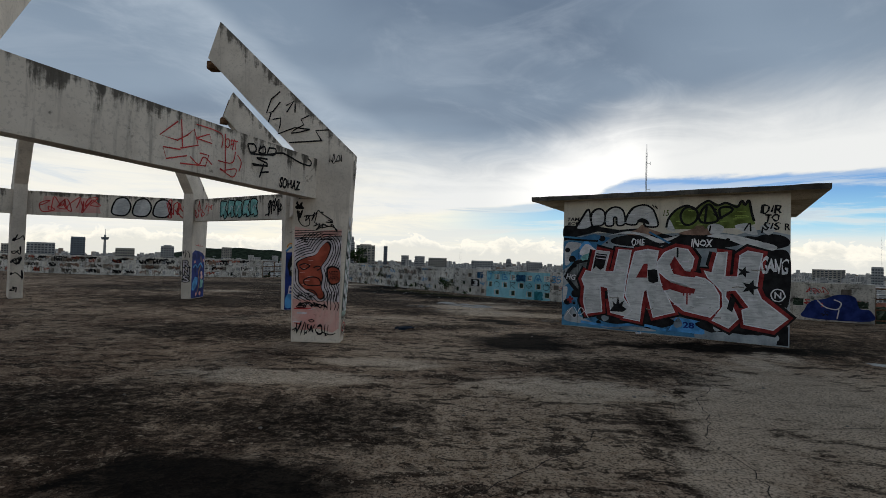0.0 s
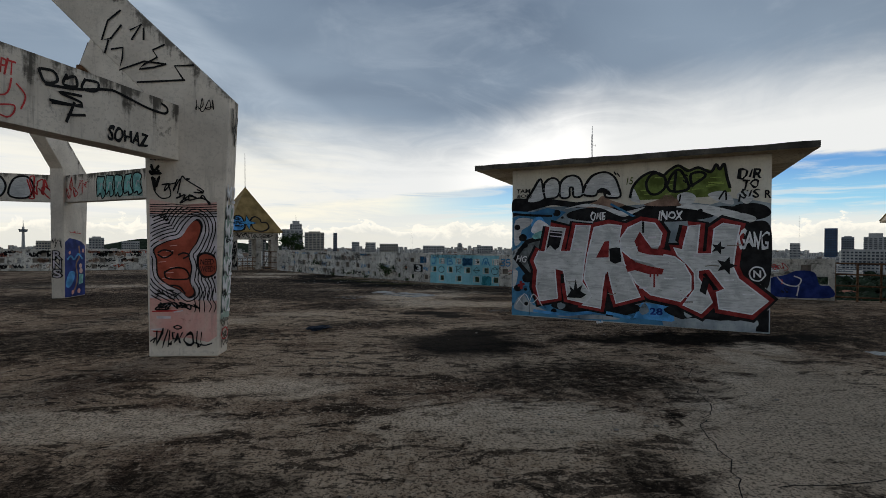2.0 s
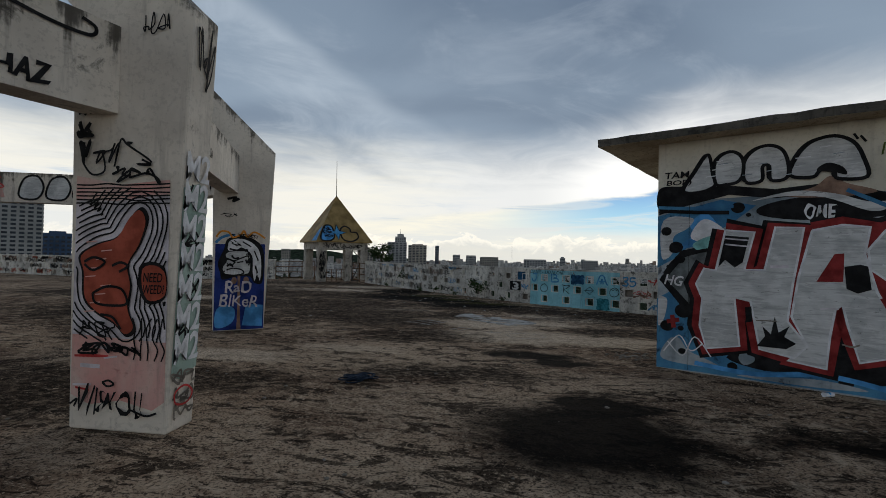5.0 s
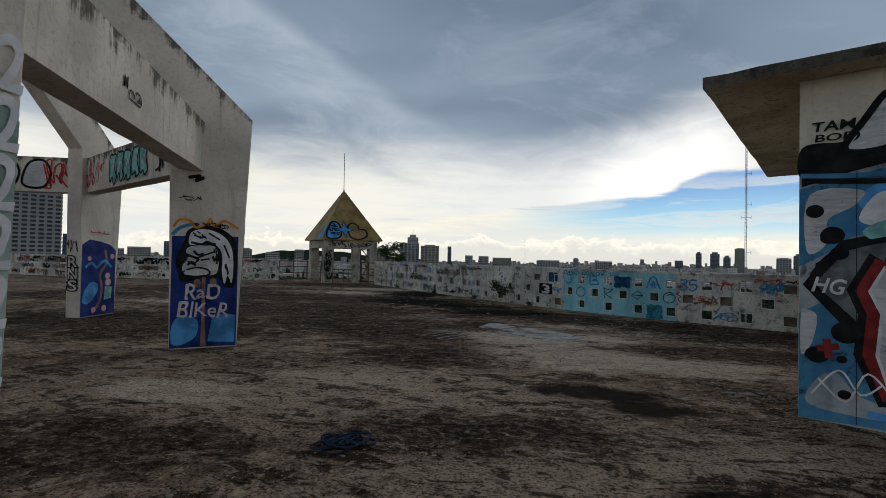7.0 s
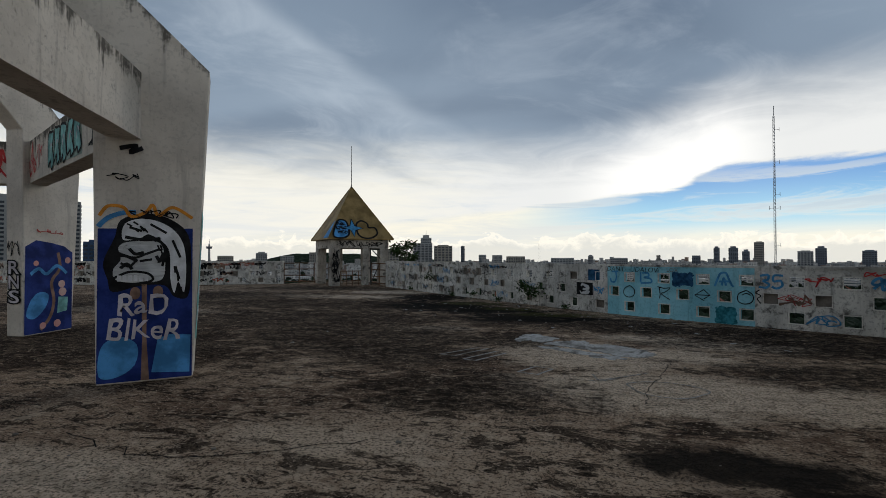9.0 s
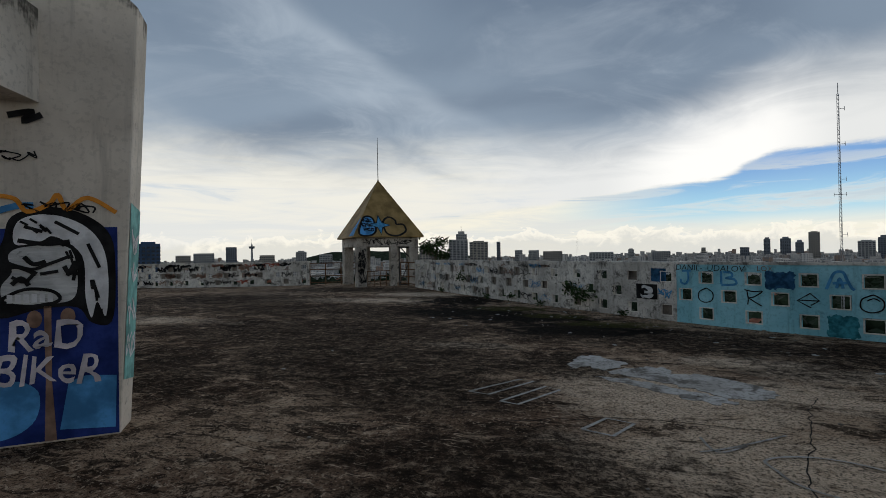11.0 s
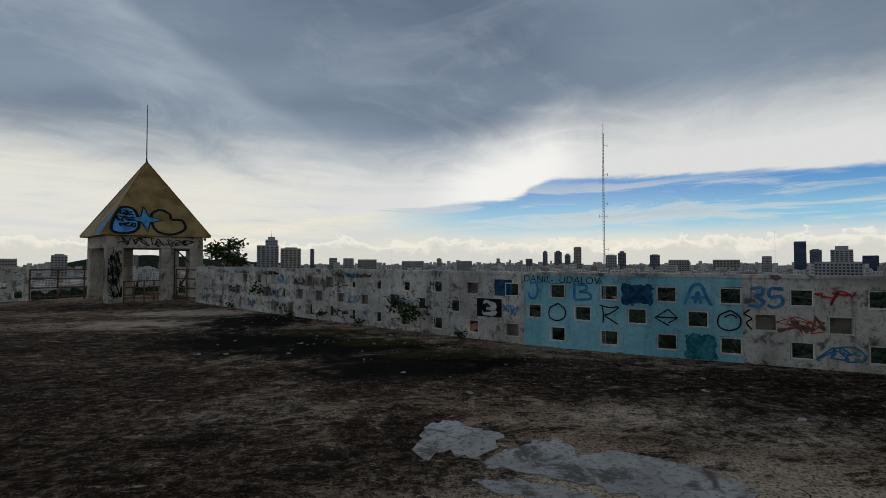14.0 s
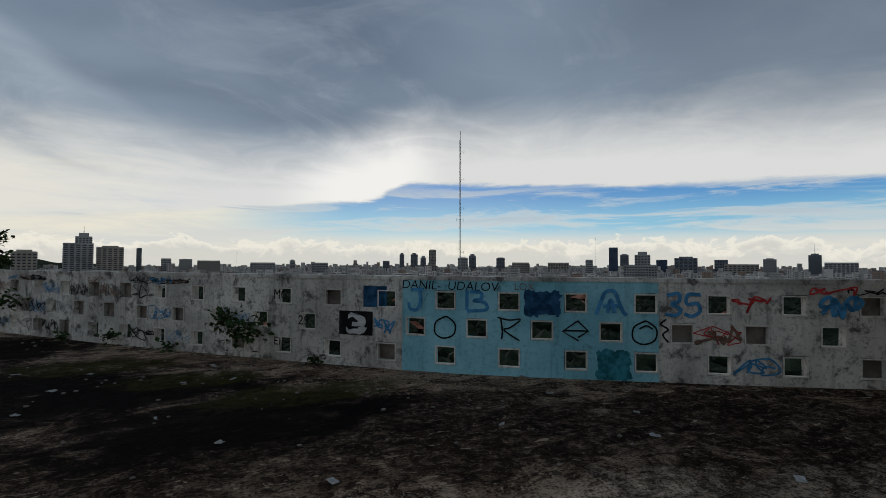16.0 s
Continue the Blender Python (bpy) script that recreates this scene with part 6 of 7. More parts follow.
strokes(b0, bp, [[(bl - 1.78, 0.62), (bl - 1.72, 0.50), (bl - 1.60, 0.55), (bl - 1.64, 0.64), (bl - 1.78, 0.62)], [(bl - 1.50, 0.66), (bl - 1.54, 0.54), (bl - 1.40, 0.56), (bl - 1.42, 0.66), (bl - 1.52, 0.60)], [(bl - 1.30, 0.68), (bl - 1.34, 0.56), (bl - 1.18, 0.58), (bl - 1.16, 0.68), (bl - 1.32, 0.66)],
                 [(bl - 1.72, 0.48), (bl - 1.40, 0.53), (bl - 1.04, 0.64), (bl - 0.87, 0.64), (bl - 0.51, 0.58), (bl - 0.24, 0.58), (bl - 0.20, 0.66), (bl - 0.30, 0.70)], [(bl - 1.34, 0.47), (bl - 1.58, 0.44), (bl - 1.36, 0.40), (bl - 1.40, 0.35), (bl - 1.68, 0.33)], [(bl - 1.66, 0.31), (bl - 1.33, 0.36)], [(bl - 1.42, 0.38), (bl - 1.51, 0.14)], [(bl - 1.50, 0.22), (bl - 1.30, 0.27)]], 0.030, BLACK, 3)
write(b0, bp, "SOHAZ", bl - 1.04, 0.07, 0.54, 0.15, BLACK, 3, 0.04, 0.12, 1, 0.03)
bp, bl = beam_plane(1, True)
write(beams[1][0], bp, "M", bl - 2.9, 0.30, 0.10, 0.12, BLACK, 3, 0.01, 0.1)
strokes(beams[1][0], bp, scrawl(rnd, bl - 2.75, 0.22, 0.35, 0.12, 3), 0.014, BLACK, 3, "tag")
bp, bl = beam_plane(2, False)
b2 = beams[2][0]
x = bl * 0.52
shape(b2, bp, [(x - 1.0, 0.10), (x + 0.95, 0.06), (x + 0.9, 0.62), (x - 0.9, 0.68)], PALE_GREEN, 1, "throw_up", False, "teal sprayed throw-up")
bub = random.Random(9)
for i in range(5):
    o, w_ = x - 0.95 + 0.38 * i, 0.36
    loop = [(o + w_ * u + bub.uniform(-0.03, 0.03), 0.07 + 0.60 * v + bub.uniform(-0.04, 0.03)) for u, v in ((0.05, 0.1), (0.0, 0.5), (0.12, 0.95), (0.5, 1.0), (0.92, 0.9), (0.8, 0.55), (1.0, 0.2), (0.6, 0.0), (0.45, 0.25))]
    shape(b2, bp, loop, TEAL, 2 + 0.1 * i, "throw_up")
    strokes(b2, bp, [loop], 0.04, BLACK, 3 + 0.1 * i, "throw_up_line", closed=True)
    strokes(b2, bp, [[(o + 0.12, 0.30), (o + 0.18, 0.46), (o + 0.26, 0.40)]], 0.025, LILAC, 4, "throw_up_shine")
strokes(b2, bp, scrawl(rnd, bl * 0.80, 0.1, bl * 0.16, 0.55, 6), 0.04, BLACK, 3, "tag")
strokes(b2, bp, scrawl(rnd, 0.05, 0.05, 0.5, 0.65, 5), 0.03, BRIGHT_RED, 3, "tag")
strokes(b2, bp, scrawl(rnd, 0.6, 0.2, 0.4, 0.4, 3), 0.02, BRIGHT_RED, 3, "tag")
bp, bl = beam_plane(3, False)
b3 = beams[3][0]
for i in range(3):
    o = bl * 0.52 + 0.62 * i
    loop = [(o, 0.15), (o + 0.1, 0.6), (o + 0.4, 0.68), (o + 0.55, 0.4), (o + 0.4, 0.1)]
    shape(b3, bp, loop, SILVER, 1, "throw_up")
    strokes(b3, bp, [loop], 0.05, BLACK, 3, "throw_up_line", closed=True)
strokes(b3, bp, scrawl(rnd, bl - 0.6, 0.05, 0.55, 0.65, 6), 0.035, BRIGHT_RED, 3, "tag")
shape(b3, bp, [(bl * 0.08, 0.1), (bl * 0.45, 0.12), (bl * 0.42, 0.6), (bl * 0.1, 0.62)], PINK, 0, "sprayed_ground", False)
strokes(b3, bp, scrawl(rnd, bl * 0.08, 0.1, bl * 0.36, 0.55, 7), 0.03, BRIGHT_RED, 3, "tag")


# the parapet
def wall_plane(arc, s):
    m = arc.stand(s)
    return plane(m.translation, m.to_3x3() @ Vector((1, 0, 0)), m.to_3x3() @ Vector((0, -1, 0)))


def along(px_s):
    return wall_plane(EAST, px_s)


x0 = BLUE_FROM
HAND = {
    "J": [[(0.05, 1.06), (0.07, 0.90), (0.02, 0.79), (-0.07, 0.80), (-0.09, 0.88)], [(-0.06, 1.04), (0.12, 1.05)]],
    "B": [[(-0.12, 1.05), (-0.12, 0.80)], [(-0.08, 1.03), (0.05, 1.02), (0.06, 0.95), (-0.04, 0.92), (0.10, 0.90), (0.12, 0.81), (-0.12, 0.79)]],
    "A": [[(-0.17, 0.78), (-0.12, 0.92), (-0.06, 1.05), (0.04, 1.06), (0.09, 0.94), (0.14, 0.82), (0.18, 0.78)], [(-0.09, 0.88), (0.09, 0.89)], [(-0.04, 0.80), (0.0, 0.96), (0.04, 0.8)]],
    "3": [[(-0.08, 1.02), (0.05, 1.04), (0.05, 0.95), (-0.03, 0.92), (0.07, 0.86), (0.02, 0.79), (-0.1, 0.80)]],
    "5": [[(0.10, 1.03), (-0.04, 1.03), (-0.05, 0.92), (0.06, 0.93), (0.09, 0.84), (0.0, 0.78), (-0.08, 0.81)]],
    "O": [[(0.0, 0.71), (-0.12, 0.64), (-0.13, 0.50), (-0.02, 0.44), (0.11, 0.49), (0.13, 0.62), (0.03, 0.71), (-0.03, 0.70)]],
    "R": [[(-0.14, 0.72), (0.0, 0.69), (0.14, 0.70), (0.02, 0.60), (-0.06, 0.57), (0.03, 0.50), (0.13, 0.44)], [(-0.10, 0.71), (-0.08, 0.56), (-0.09, 0.45)]],
}
for text, s in (("J", -0.48), ("B", 0.32), ("A", 1.92), ("3", 2.63), ("5", 2.82)):
    strokes(wall_blue if s < BLUE_TO else wall_right, along(s), HAND[text], 0.042, LETTER_BLUE, 3, "hand_letter")
shape(wall_blue, along(1.95), ragged([(-0.19, 0.02), (0.0, 0.015), (0.18, 0.02), (0.19, 0.2), (0.18, 0.34), (0.02, 0.36), (-0.17, 0.35), (-0.19, 0.2)], 0.05, 3), TEAL_STAIN, 1, "damp_stain", False, "dark teal damp stain")
shape(wall_blue, along(1.12), ragged([(-0.21, 0.76), (-0.08, 0.74), (0.05, 0.78), (0.20, 0.75), (0.21, 0.90), (0.20, 1.05), (0.0, 1.04), (-0.20, 1.06), (-0.21, 0.90)], 0.035, 5), DEEP_BLUE, 3, "painted_patch", False, "dark blue painted-over letter")
for text, s in (("O", -0.08), ("R", 0.72), ("O", 2.30)):
    strokes(wall_blue, along(s), HAND[text], 0.02, BLACK, 3, "hand_letter")
strokes(wall_blue, along(2.30), [[(-0.06, 0.62), (0.02, 0.66), (0.09, 0.62)]], 0.018, BLACK, 3)
strokes(wall_blue, along(1.52), [[(0.02, 0.70), (-0.16, 0.57), (0.03, 0.46)], [(-0.15, 0.58), (0.14, 0.58)], [(0.02, 0.70), (0.14, 0.58), (0.02, 0.5)]], 0.02, BLACK, 3, "spray_line", False)
strokes(wall_right, along(2.52), [[(0.02, 0.74), (-0.04, 0.68), (0.04, 0.62), (-0.02, 0.56), (0.04, 0.47)]], 0.02, BLACK, 3)
write(wall_blue, along(x0 + 0.28), "DANIL-", -0.28, 1.06, 0.52, 0.11, BLACK, 3, -0.005, 0.1, -1)
write(wall_blue, along(x0 + 0.98), "UDALOV", -0.36, 1.05, 0.64, 0.11, BLACK, 3, -0.005, 0.1, -1)
write(wall_blue, along(x0 + 1.55), "LOX", -0.10, 1.06, 0.24, 0.09, BROWN, 3, -0.008, 0)
write(wall_mid, along(-2.53), "MG.", -0.12, 0.86, 0.26, 0.15, BLACK, 3, 0.0, 0.1)
write(wall_mid, along(-2.13), "29.", -0.11, 0.52, 0.22, 0.13, BLACK, 3, 0.0, 0.1)
write(wall_mid, along(-2.53), "Eip", -0.10, 0.18, 0.20, 0.15, BLACK, 3, 0.0, 0)
shape(wall_mid, along(-1.33), [(-0.25, 0.42), (0.25, 0.42), (0.25, 0.74), (-0.25, 0.74)], BLACK, 2, "painted_patch", False, "black painted square")
write(wall_mid, along(-1.33), "3", -0.13, 0.46, 0.26, 0.24, SILVER, 5, 0.03, 0, -6, 0.03)
shape(wall_mid, along(-1.05), [(-0.17, 0.80), (0.17, 0.80), (0.17, 1.08), (-0.17, 1.08)], DEEP_BLUE, 1, "painted_patch", False, "dark grey painted square")
strokes(wall_mid, along(-0.92), scrawl(rnd, -0.15, 0.46, 0.3, 0.2, 4), 0.02, LETTER_BLUE, 3, "tag")
for i in range(80):
    s = rnd.uniform(-13.0, STEP_AT - 0.2)
    k = round((s + PHASE) / PITCH)
    row = rnd.choice((0.80, 0.46, 0.12, 1.04))
    solid = (k % 2 == 1) if row in (0.80, 0.12) else (k % 2 == 0)
    if row == 1.04 or solid:
        strokes(wall_left, along(k * PITCH - PHASE), scrawl(rnd, -0.24, row, 0.48, 0.22 if row < 1 else 0.10, rnd.randint(3, 5)), rnd.choice((0.008, 0.011, 0.016)), rnd.choice((BLACK, BLACK, SLATE, LETTER_BLUE, LETTER_BLUE, BROWN)), 3, "tag")
for i in range(26):
    k = rnd.randint(8, 30)
    row = rnd.choice((0.80, 0.46, 0.12, 1.04))
    solid = (k % 2 == 1) if row in (0.80, 0.12) else (k % 2 == 0)
    if row == 1.04 or solid:
        strokes(wall_right, along(k * PITCH - PHASE), scrawl(rnd, -0.24, row, 0.46, 0.22 if row < 1 else 0.09, rnd.randint(3, 4)), rnd.choice((0.012, 0.02, 0.03)), rnd.choice((BLACK, BLACK, LETTER_BLUE, BRIGHT_RED, BROWN)), 3, "tag")
strokes(wall_right, along(4.4), scrawl(rnd, -0.2, 0.8, 0.4, 0.24, 4), 0.045, LETTER_BLUE, 3, "tag")
strokes(wall_right, along(5.2), scrawl(rnd, -0.2, 0.8, 0.4, 0.24, 4), 0.045, LETTER_BLUE, 3, "tag")
shape(wall_right, along(11.5), [(-0.6, 0.08), (1.0, 0.08), (1.0, 0.42), (0.75, 0.46), (0.62, 0.82), (0.2, 0.86), (-0.1, 0.72), (-0.45, 0.62), (-0.62, 0.35)], NAVY, 3, "throw_up", True, "navy blue rounded throw-up")
strokes(wall_right, along(11.5), [[(-0.3, 0.66), (-0.1, 0.45), (0.2, 0.40), (0.3, 0.6), (0.12, 0.7)], [(0.25, 0.4), (0.2, 0.1)]], 0.035, WHITE, 5)
write(wall_right, along(10.1), "AIS", -0.2, 0.76, 0.36, 0.26, BLACK, 3, 0.0, 0.1)
strokes(wall_right, along(11.2), scrawl(rnd, -0.3, 0.86, 0.6, 0.22, 5), 0.02, BRIGHT_RED, 3, "tag")
for i in range(170):
    k = rnd.randint(-28, 20)
    row = rnd.choice((0.80, 0.46, 0.12, 1.0))
    solid = (k % 2 == 1) if row in (0.80, 0.12) else (k % 2 == 0)
    if row == 1.0 or solid:
        strokes(wall_west, wall_plane(WEST, k * PITCH - PHASE), scrawl(rnd, -0.26, row, 0.52, 0.24 if row < 1 else 0.13, rnd.randint(3, 5)), rnd.choice((0.025, 0.04, 0.06)), rnd.choice((BLACK, BLACK, BLACK, BROWN, TERRACOTTA)), 3, "tag")

# the turrets
tw = plane((-1.5, -1.5, 0), (1, 0, 0), (0, -1, 0))
tl = plane((-1.5, 1.5, 0), (0, -1, 0), (-1, 0, 0))
slope = Vector((0, -(5.15 - 2.33), 1.70)).normalized()
roof_face = plane((0, -1.70, 2.33), (1, 0, 0), slope)
loop_a = [(-1.42, 0.12), (-1.22, 0.82), (-0.98, 1.10), (-0.66, 0.98), (-0.62, 0.30), (-0.95, 0.03)]
loop_b = [(-0.12, 0.18), (-0.18, 0.80), (0.12, 1.08), (0.42, 0.92), (0.46, 0.68), (0.80, 0.66), (0.84, 0.28), (0.36, 0.02)]
shape(far_turret, roof_face, loop_a, SKY_BLUE, 2, "throw_up", True, "blue throw-up with black outline")
for q in (loop_a, loop_b):
    strokes(far_turret, roof_face, [q], 0.095, BLACK, 4, "throw_up_line", closed=True)
shape(far_turret, roof_face, [(-0.38 + (0.50 if i % 2 == 0 else 0.16) * math.sin(i * math.pi / 4), 0.62 + (0.50 if i % 2 == 0 else 0.16) * math.cos(i * math.pi / 4)) for i in range(8)], LETTER_BLUE, 5, "throw_up_star", False)
strokes(far_turret, roof_face, [[(-0.38 + (0.54 if i % 2 == 0 else 0.18) * math.sin(i * math.pi / 4), 0.62 + (0.54 if i % 2 == 0 else 0.18) * math.cos(i * math.pi / 4)) for i in range(8)]], 0.05, BLACK, 4.6, "throw_up_line", False, True)
for k in range(3):
    strokes(far_turret, roof_face, scrawl(rnd, -1.22, 0.28 + 0.24 * k, 0.48, 0.2, 3), 0.045, BLACK, 5, "tag")
roof_left = plane((-1.70, 0, 2.33), (0, -1, 0), Vector((-(5.15 - 2.33), 0, 1.70)).normalized())
shape(far_turret, roof_left, [(0.72, 0.03), (1.64, 0.03), (1.12, 1.04), (0.94, 0.98)], SKY_BLUE, 2, "sprayed_patch", False)
for t, wide in ((far_turret, 0.02), (near_turret, 0.018)):
    strokes(t, tw, scrawl(rnd, 0.06, 0.15, 0.34, 0.5, 3) + scrawl(rnd, 0.06, 0.7, 0.34, 0.5, 3) + scrawl(rnd, 0.06, 1.25, 0.34, 0.5, 3), wide + 0.012, BLACK, 3, "tag")
    strokes(t, tw, scrawl(rnd, 0.3, 1.9, 2.3, 0.34, 10), wide + 0.012, BLACK, 3, "tag")
    strokes(t, tl, scrawl(rnd, 2.58, 0.5, 0.36, 1.0, 4), wide, BLACK, 3, "tag")
slope = Vector((0, -(5.35 - 2.33), 1.70)).normalized()
roof_face = plane((0, -1.70, 2.33), (1, 0, 0), slope)
for o, wide in ((-1.42, 0.50), (-0.86, 0.52), (-0.30, 0.62), (0.36, 0.60), (0.98, 0.44)):
    q = [(o, 0.04), (o + 0.04, 0.58 * (1 if o > -1 else 0.8)), (o + wide * 0.5, 0.80 * (1 if o > -1 else 0.8)), (o + wide * 0.94, 0.52), (o + wide, 0.06)]
    strokes(near_turret, roof_face, [q], 0.07, BLACK, 4, "throw_up_line")
    for k in range(3):
        strokes(near_turret, roof_face, [[(o + 0.10, 0.14 + 0.13 * k), (o + wide * 0.8, 0.17 + 0.13 * k)]], 0.028, LILAC, 3, "worn_streak", False)
strokes(near_turret, roof_face, [[(-1.45, 0.36), (-0.6, 0.40), (-0.25, 0.34)], [(0.45, 0.50), (0.55, 0.36), (0.66, 0.50)]], 0.05, BLACK, 5)
for seam in ([(-1.60, 0.02), (-0.02, 3.25)], [(0.30, 0.85), (0.02, 2.6)], [(0.35, 1.05), (1.15, 1.02)], [(0.05, 1.9), (0.70, 1.86)]):
    strokes(near_turret, roof_face, [seam], 0.022, RUST, 3, "sheet_seam", False)
daub = random.Random(17)
for k in range(16):
    strokes(near_turret, tw, scrawl(daub, daub.uniform(0.02, 0.12), daub.uniform(0.1, 2.0), 0.32, 0.28, 3), daub.choice((0.02, 0.03, 0.045)), daub.choice((BLACK, BLACK, BLACK, GREEN, LILAC, BROWN)), 4 + 0.2 * (k % 4), "tag")
    strokes(far_turret, tw, scrawl(daub, daub.uniform(0.02, 0.14), daub.uniform(0.1, 1.7), 0.28, 0.2, 3), 0.018, BLACK, 4 + 0.2 * (k % 4), "tag")
for k in range(8):
    strokes(near_turret, tw, scrawl(daub, 0.2 + 0.32 * k, 1.90, 0.34, 0.32, 3), 0.028, daub.choice((BLACK, BLACK, BROWN)), 4, "tag")
for i in range(4):
    q = [(0.08, 0.25 + 0.4 * i), (0.2, 0.5 + 0.4 * i), (0.36, 0.35 + 0.4 * i), (0.25, 0.22 + 0.4 * i)]
    strokes(near_turret, tl, [[(x + 0.7, y) for x, y in q]], 0.05, GREEN, 3, "tag", closed=True)
strokes(near_turret, tw, scrawl(rnd, 2.0, 2.0, 0.7, 0.14, 4), 0.02, BRIGHT_RED, 3, "tag")


# ---- small things on the deck ----
flat = plane((0, 0, 0), (1, 0, 0), (0, 0, 1))


def scab(points, seed, mat, label, thick=0.006, rough_=0.08):
    bm = shape_mesh(ragged(points, rough_, seed), False)
    made = bmesh.ops.extrude_face_region(bm, geom=list(bm.faces))
    bmesh.ops.translate(bm, vec=(0, 0, thick), verts=[v for v in made["geom"] if isinstance(v, bmesh.types.BMVert)])
    ob = link("cement_patch", bm, mat)
    return tagged(ob, label, "patch", "pale cement patches")


scab([(-0.40, 17.05), (-0.34, 17.65), (-0.10, 17.85), (0.10, 17.62), (0.30, 17.48), (0.02, 17.05), (-0.2, 17.2)], 1, SCOURED, "raw white cement skim patch on the roof deck")
scab([(0.05, 16.95), (0.42, 17.26), (0.72, 17.30), (0.80, 17.02), (1.10, 17.06), (1.6, 16.62), (1.52, 16.25), (1.15, 16.18), (0.80, 16.5), (0.40, 16.75)], 2, SCOURED, "raw white cement skim patch on the roof deck")
scab([(-0.1, 16.72), (0.3, 16.66), (0.75, 16.4), (1.2, 16.05), (0.9, 15.98), (0.4, 16.35)], 5, SCOURED, "scoured pale cement smear on the deck", 0.003)


def painted_frame(corners, label):
    """The outline of a bay once painted on the deck."""
    bm = stroke_mesh([corners + corners[:1]], 0.036, False)
    ob = link("painted_outline", on(bm, flat, 1), WORN_PAINT)
    return tagged(ob, label, "floor marking", "painted outlines on the deck")


painted_frame([(-1.38, 15.78), (-1.16, 15.72), (-0.76, 16.34), (-0.94, 16.36)], "worn white painted outline on the deck")
painted_frame([(-1.00, 15.54), (-0.82, 15.48), (-0.46, 16.06), (-0.62, 16.15)], "worn white painted outline on the deck")
painted_frame([(-0.22, 14.98), (0.02, 14.9), (0.20, 15.22), (-0.02, 15.3)], "worn white painted outline on the deck")
for line in ([(0.6, 14.75), (0.85, 14.9), (1.3, 15.25)], [(0.95, 14.95), (0.72, 14.78), (0.66, 15.05)]):
    tagged(link("painted_line", on(stroke_mesh([line], 0.022), flat, 1), WORN_PAINT), "thin worn white painted line on the deck", "floor marking", "painted outlines on the deck")
ring = [(1.35 + 0.42 * math.cos(a) * (1 if a < 3 else 0.8), 14.55 + 0.3 * math.sin(a)) for a in [i * 0.52 for i in range(12)]]
tagged(link("painted_line", on(stroke_mesh([ring], 0.022, True, True), flat, 1), WORN_PAINT), "worn white painted loop on the deck", "floor marking", "painted outlines on the deck")


def crack(points, wide, seed, label="dark open crack in the cement deck"):
    pts = smooth_line(points, False, 8)
    pts = [(p.x + 0.07 * noise.noise(Vector((i * 0.9, seed, 0))), p.y + 0.07 * noise.noise(Vector((i * 0.9, seed, 4)))) for i, p in enumerate(pts)]
    return tagged(link("crack", on(stroke_mesh([pts], wide, False), flat, 0), CRACK), label, "crack", "cracks in the deck")


crack([(1.05, 14.0), (1.2, 14.6), (1.45, 15.2), (1.7, 15.9), (1.95, 16.4)], 0.009, 1)
crack([(3.0, 3.2), (3.2, 3.9), (3.15, 4.5), (3.5, 5.2), (3.7, 5.9), (4.1, 6.4), (4.4, 7.3), (5.0, 8.2)], 0.008, 2)
crack([(0.4, 2.6), (1.1, 3.4), (1.9, 4.2), (2.1, 4.6)], 0.008, 3)
crack([(3.6, 4.9), (4.6, 5.0), (6.2, 5.35)], 0.008, 4)
crack([(-1.8, 6.4), (-0.6, 7.1), (0.6, 8.3)], 0.006, 5)
crack([(-3.6, 12.2), (-2.4, 12.0), (-1.2, 12.6)], 0.010, 7)
crack([(-0.9, 15.0), (0.2, 15.35), (1.3, 15.3)], 0.010, 8)

# a heap of rope
rng = random.Random(8)
lines = bpy.data.curves.new("rope", "CURVE")
lines.dimensions, lines.bevel_depth, lines.bevel_resolution = "3D", 0.008, 2
for k in range(9):
    spline = lines.splines.new("BEZIER")
    spline.bezier_points.add(6)
    for i, q in enumerate(spline.bezier_points):
        q.co = (-0.68 + rng.gauss(0, 0.12), 10.68 + rng.gauss(0, 0.08), 0.012 + 0.012 * (k % 3))
        q.handle_left_type = q.handle_right_type = "AUTO"
holder = bpy.data.objects.new("rope", lines)
rope = new("rope", bpy.data.meshes.new_from_object(holder))
bpy.data.objects.remove(holder), bpy.data.curves.remove(lines)
rope.data.materials.clear()
rope.data.materials.append(BLUE_ROPE)
tagged(rope, "tangled heap of dark blue-grey rope on the deck", "rope")

# litter
for i in range(26):
    if i < 20:
        q = EAST.at(rng.uniform(-9, 4), -rng.uniform(0.3, 3.2))
    else:
        q = Vector((rng.uniform(-5, -2), rng.uniform(15, 22)))
    a, b = rng.uniform(0.015, 0.055), rng.uniform(0.01, 0.03)
    bm = bmesh.new()
    bmesh.ops.create_grid(bm, x_segments=3, y_segments=2, size=0.5)
    for v in bm.verts:
        v.co = Vector((v.co.x * a * 2, v.co.y * b * 2, 0.012 + 0.02 * noise.noise(v.co * 2 + Vector((i, 0, 0)))))
    made = bmesh.ops.extrude_face_region(bm, geom=list(bm.faces))
    bmesh.ops.translate(bm, vec=(0, 0, 0.004), verts=[v for v in made["geom"] if isinstance(v, bmesh.types.BMVert)])
    low = min(v.co.z for v in bm.verts)
    bmesh.ops.translate(bm, vec=(0, 0, -low), verts=list(bm.verts))
    ob = link("litter_scrap", bm, LITTER)
    ob.matrix_world = pose(q.x, q.y, 0.001, 0, 0, rng.uniform(0, 180))
    tagged(ob, "small pale scrap of litter lying on the deck", "litter", "litter on the deck")
bm = bmesh.new()
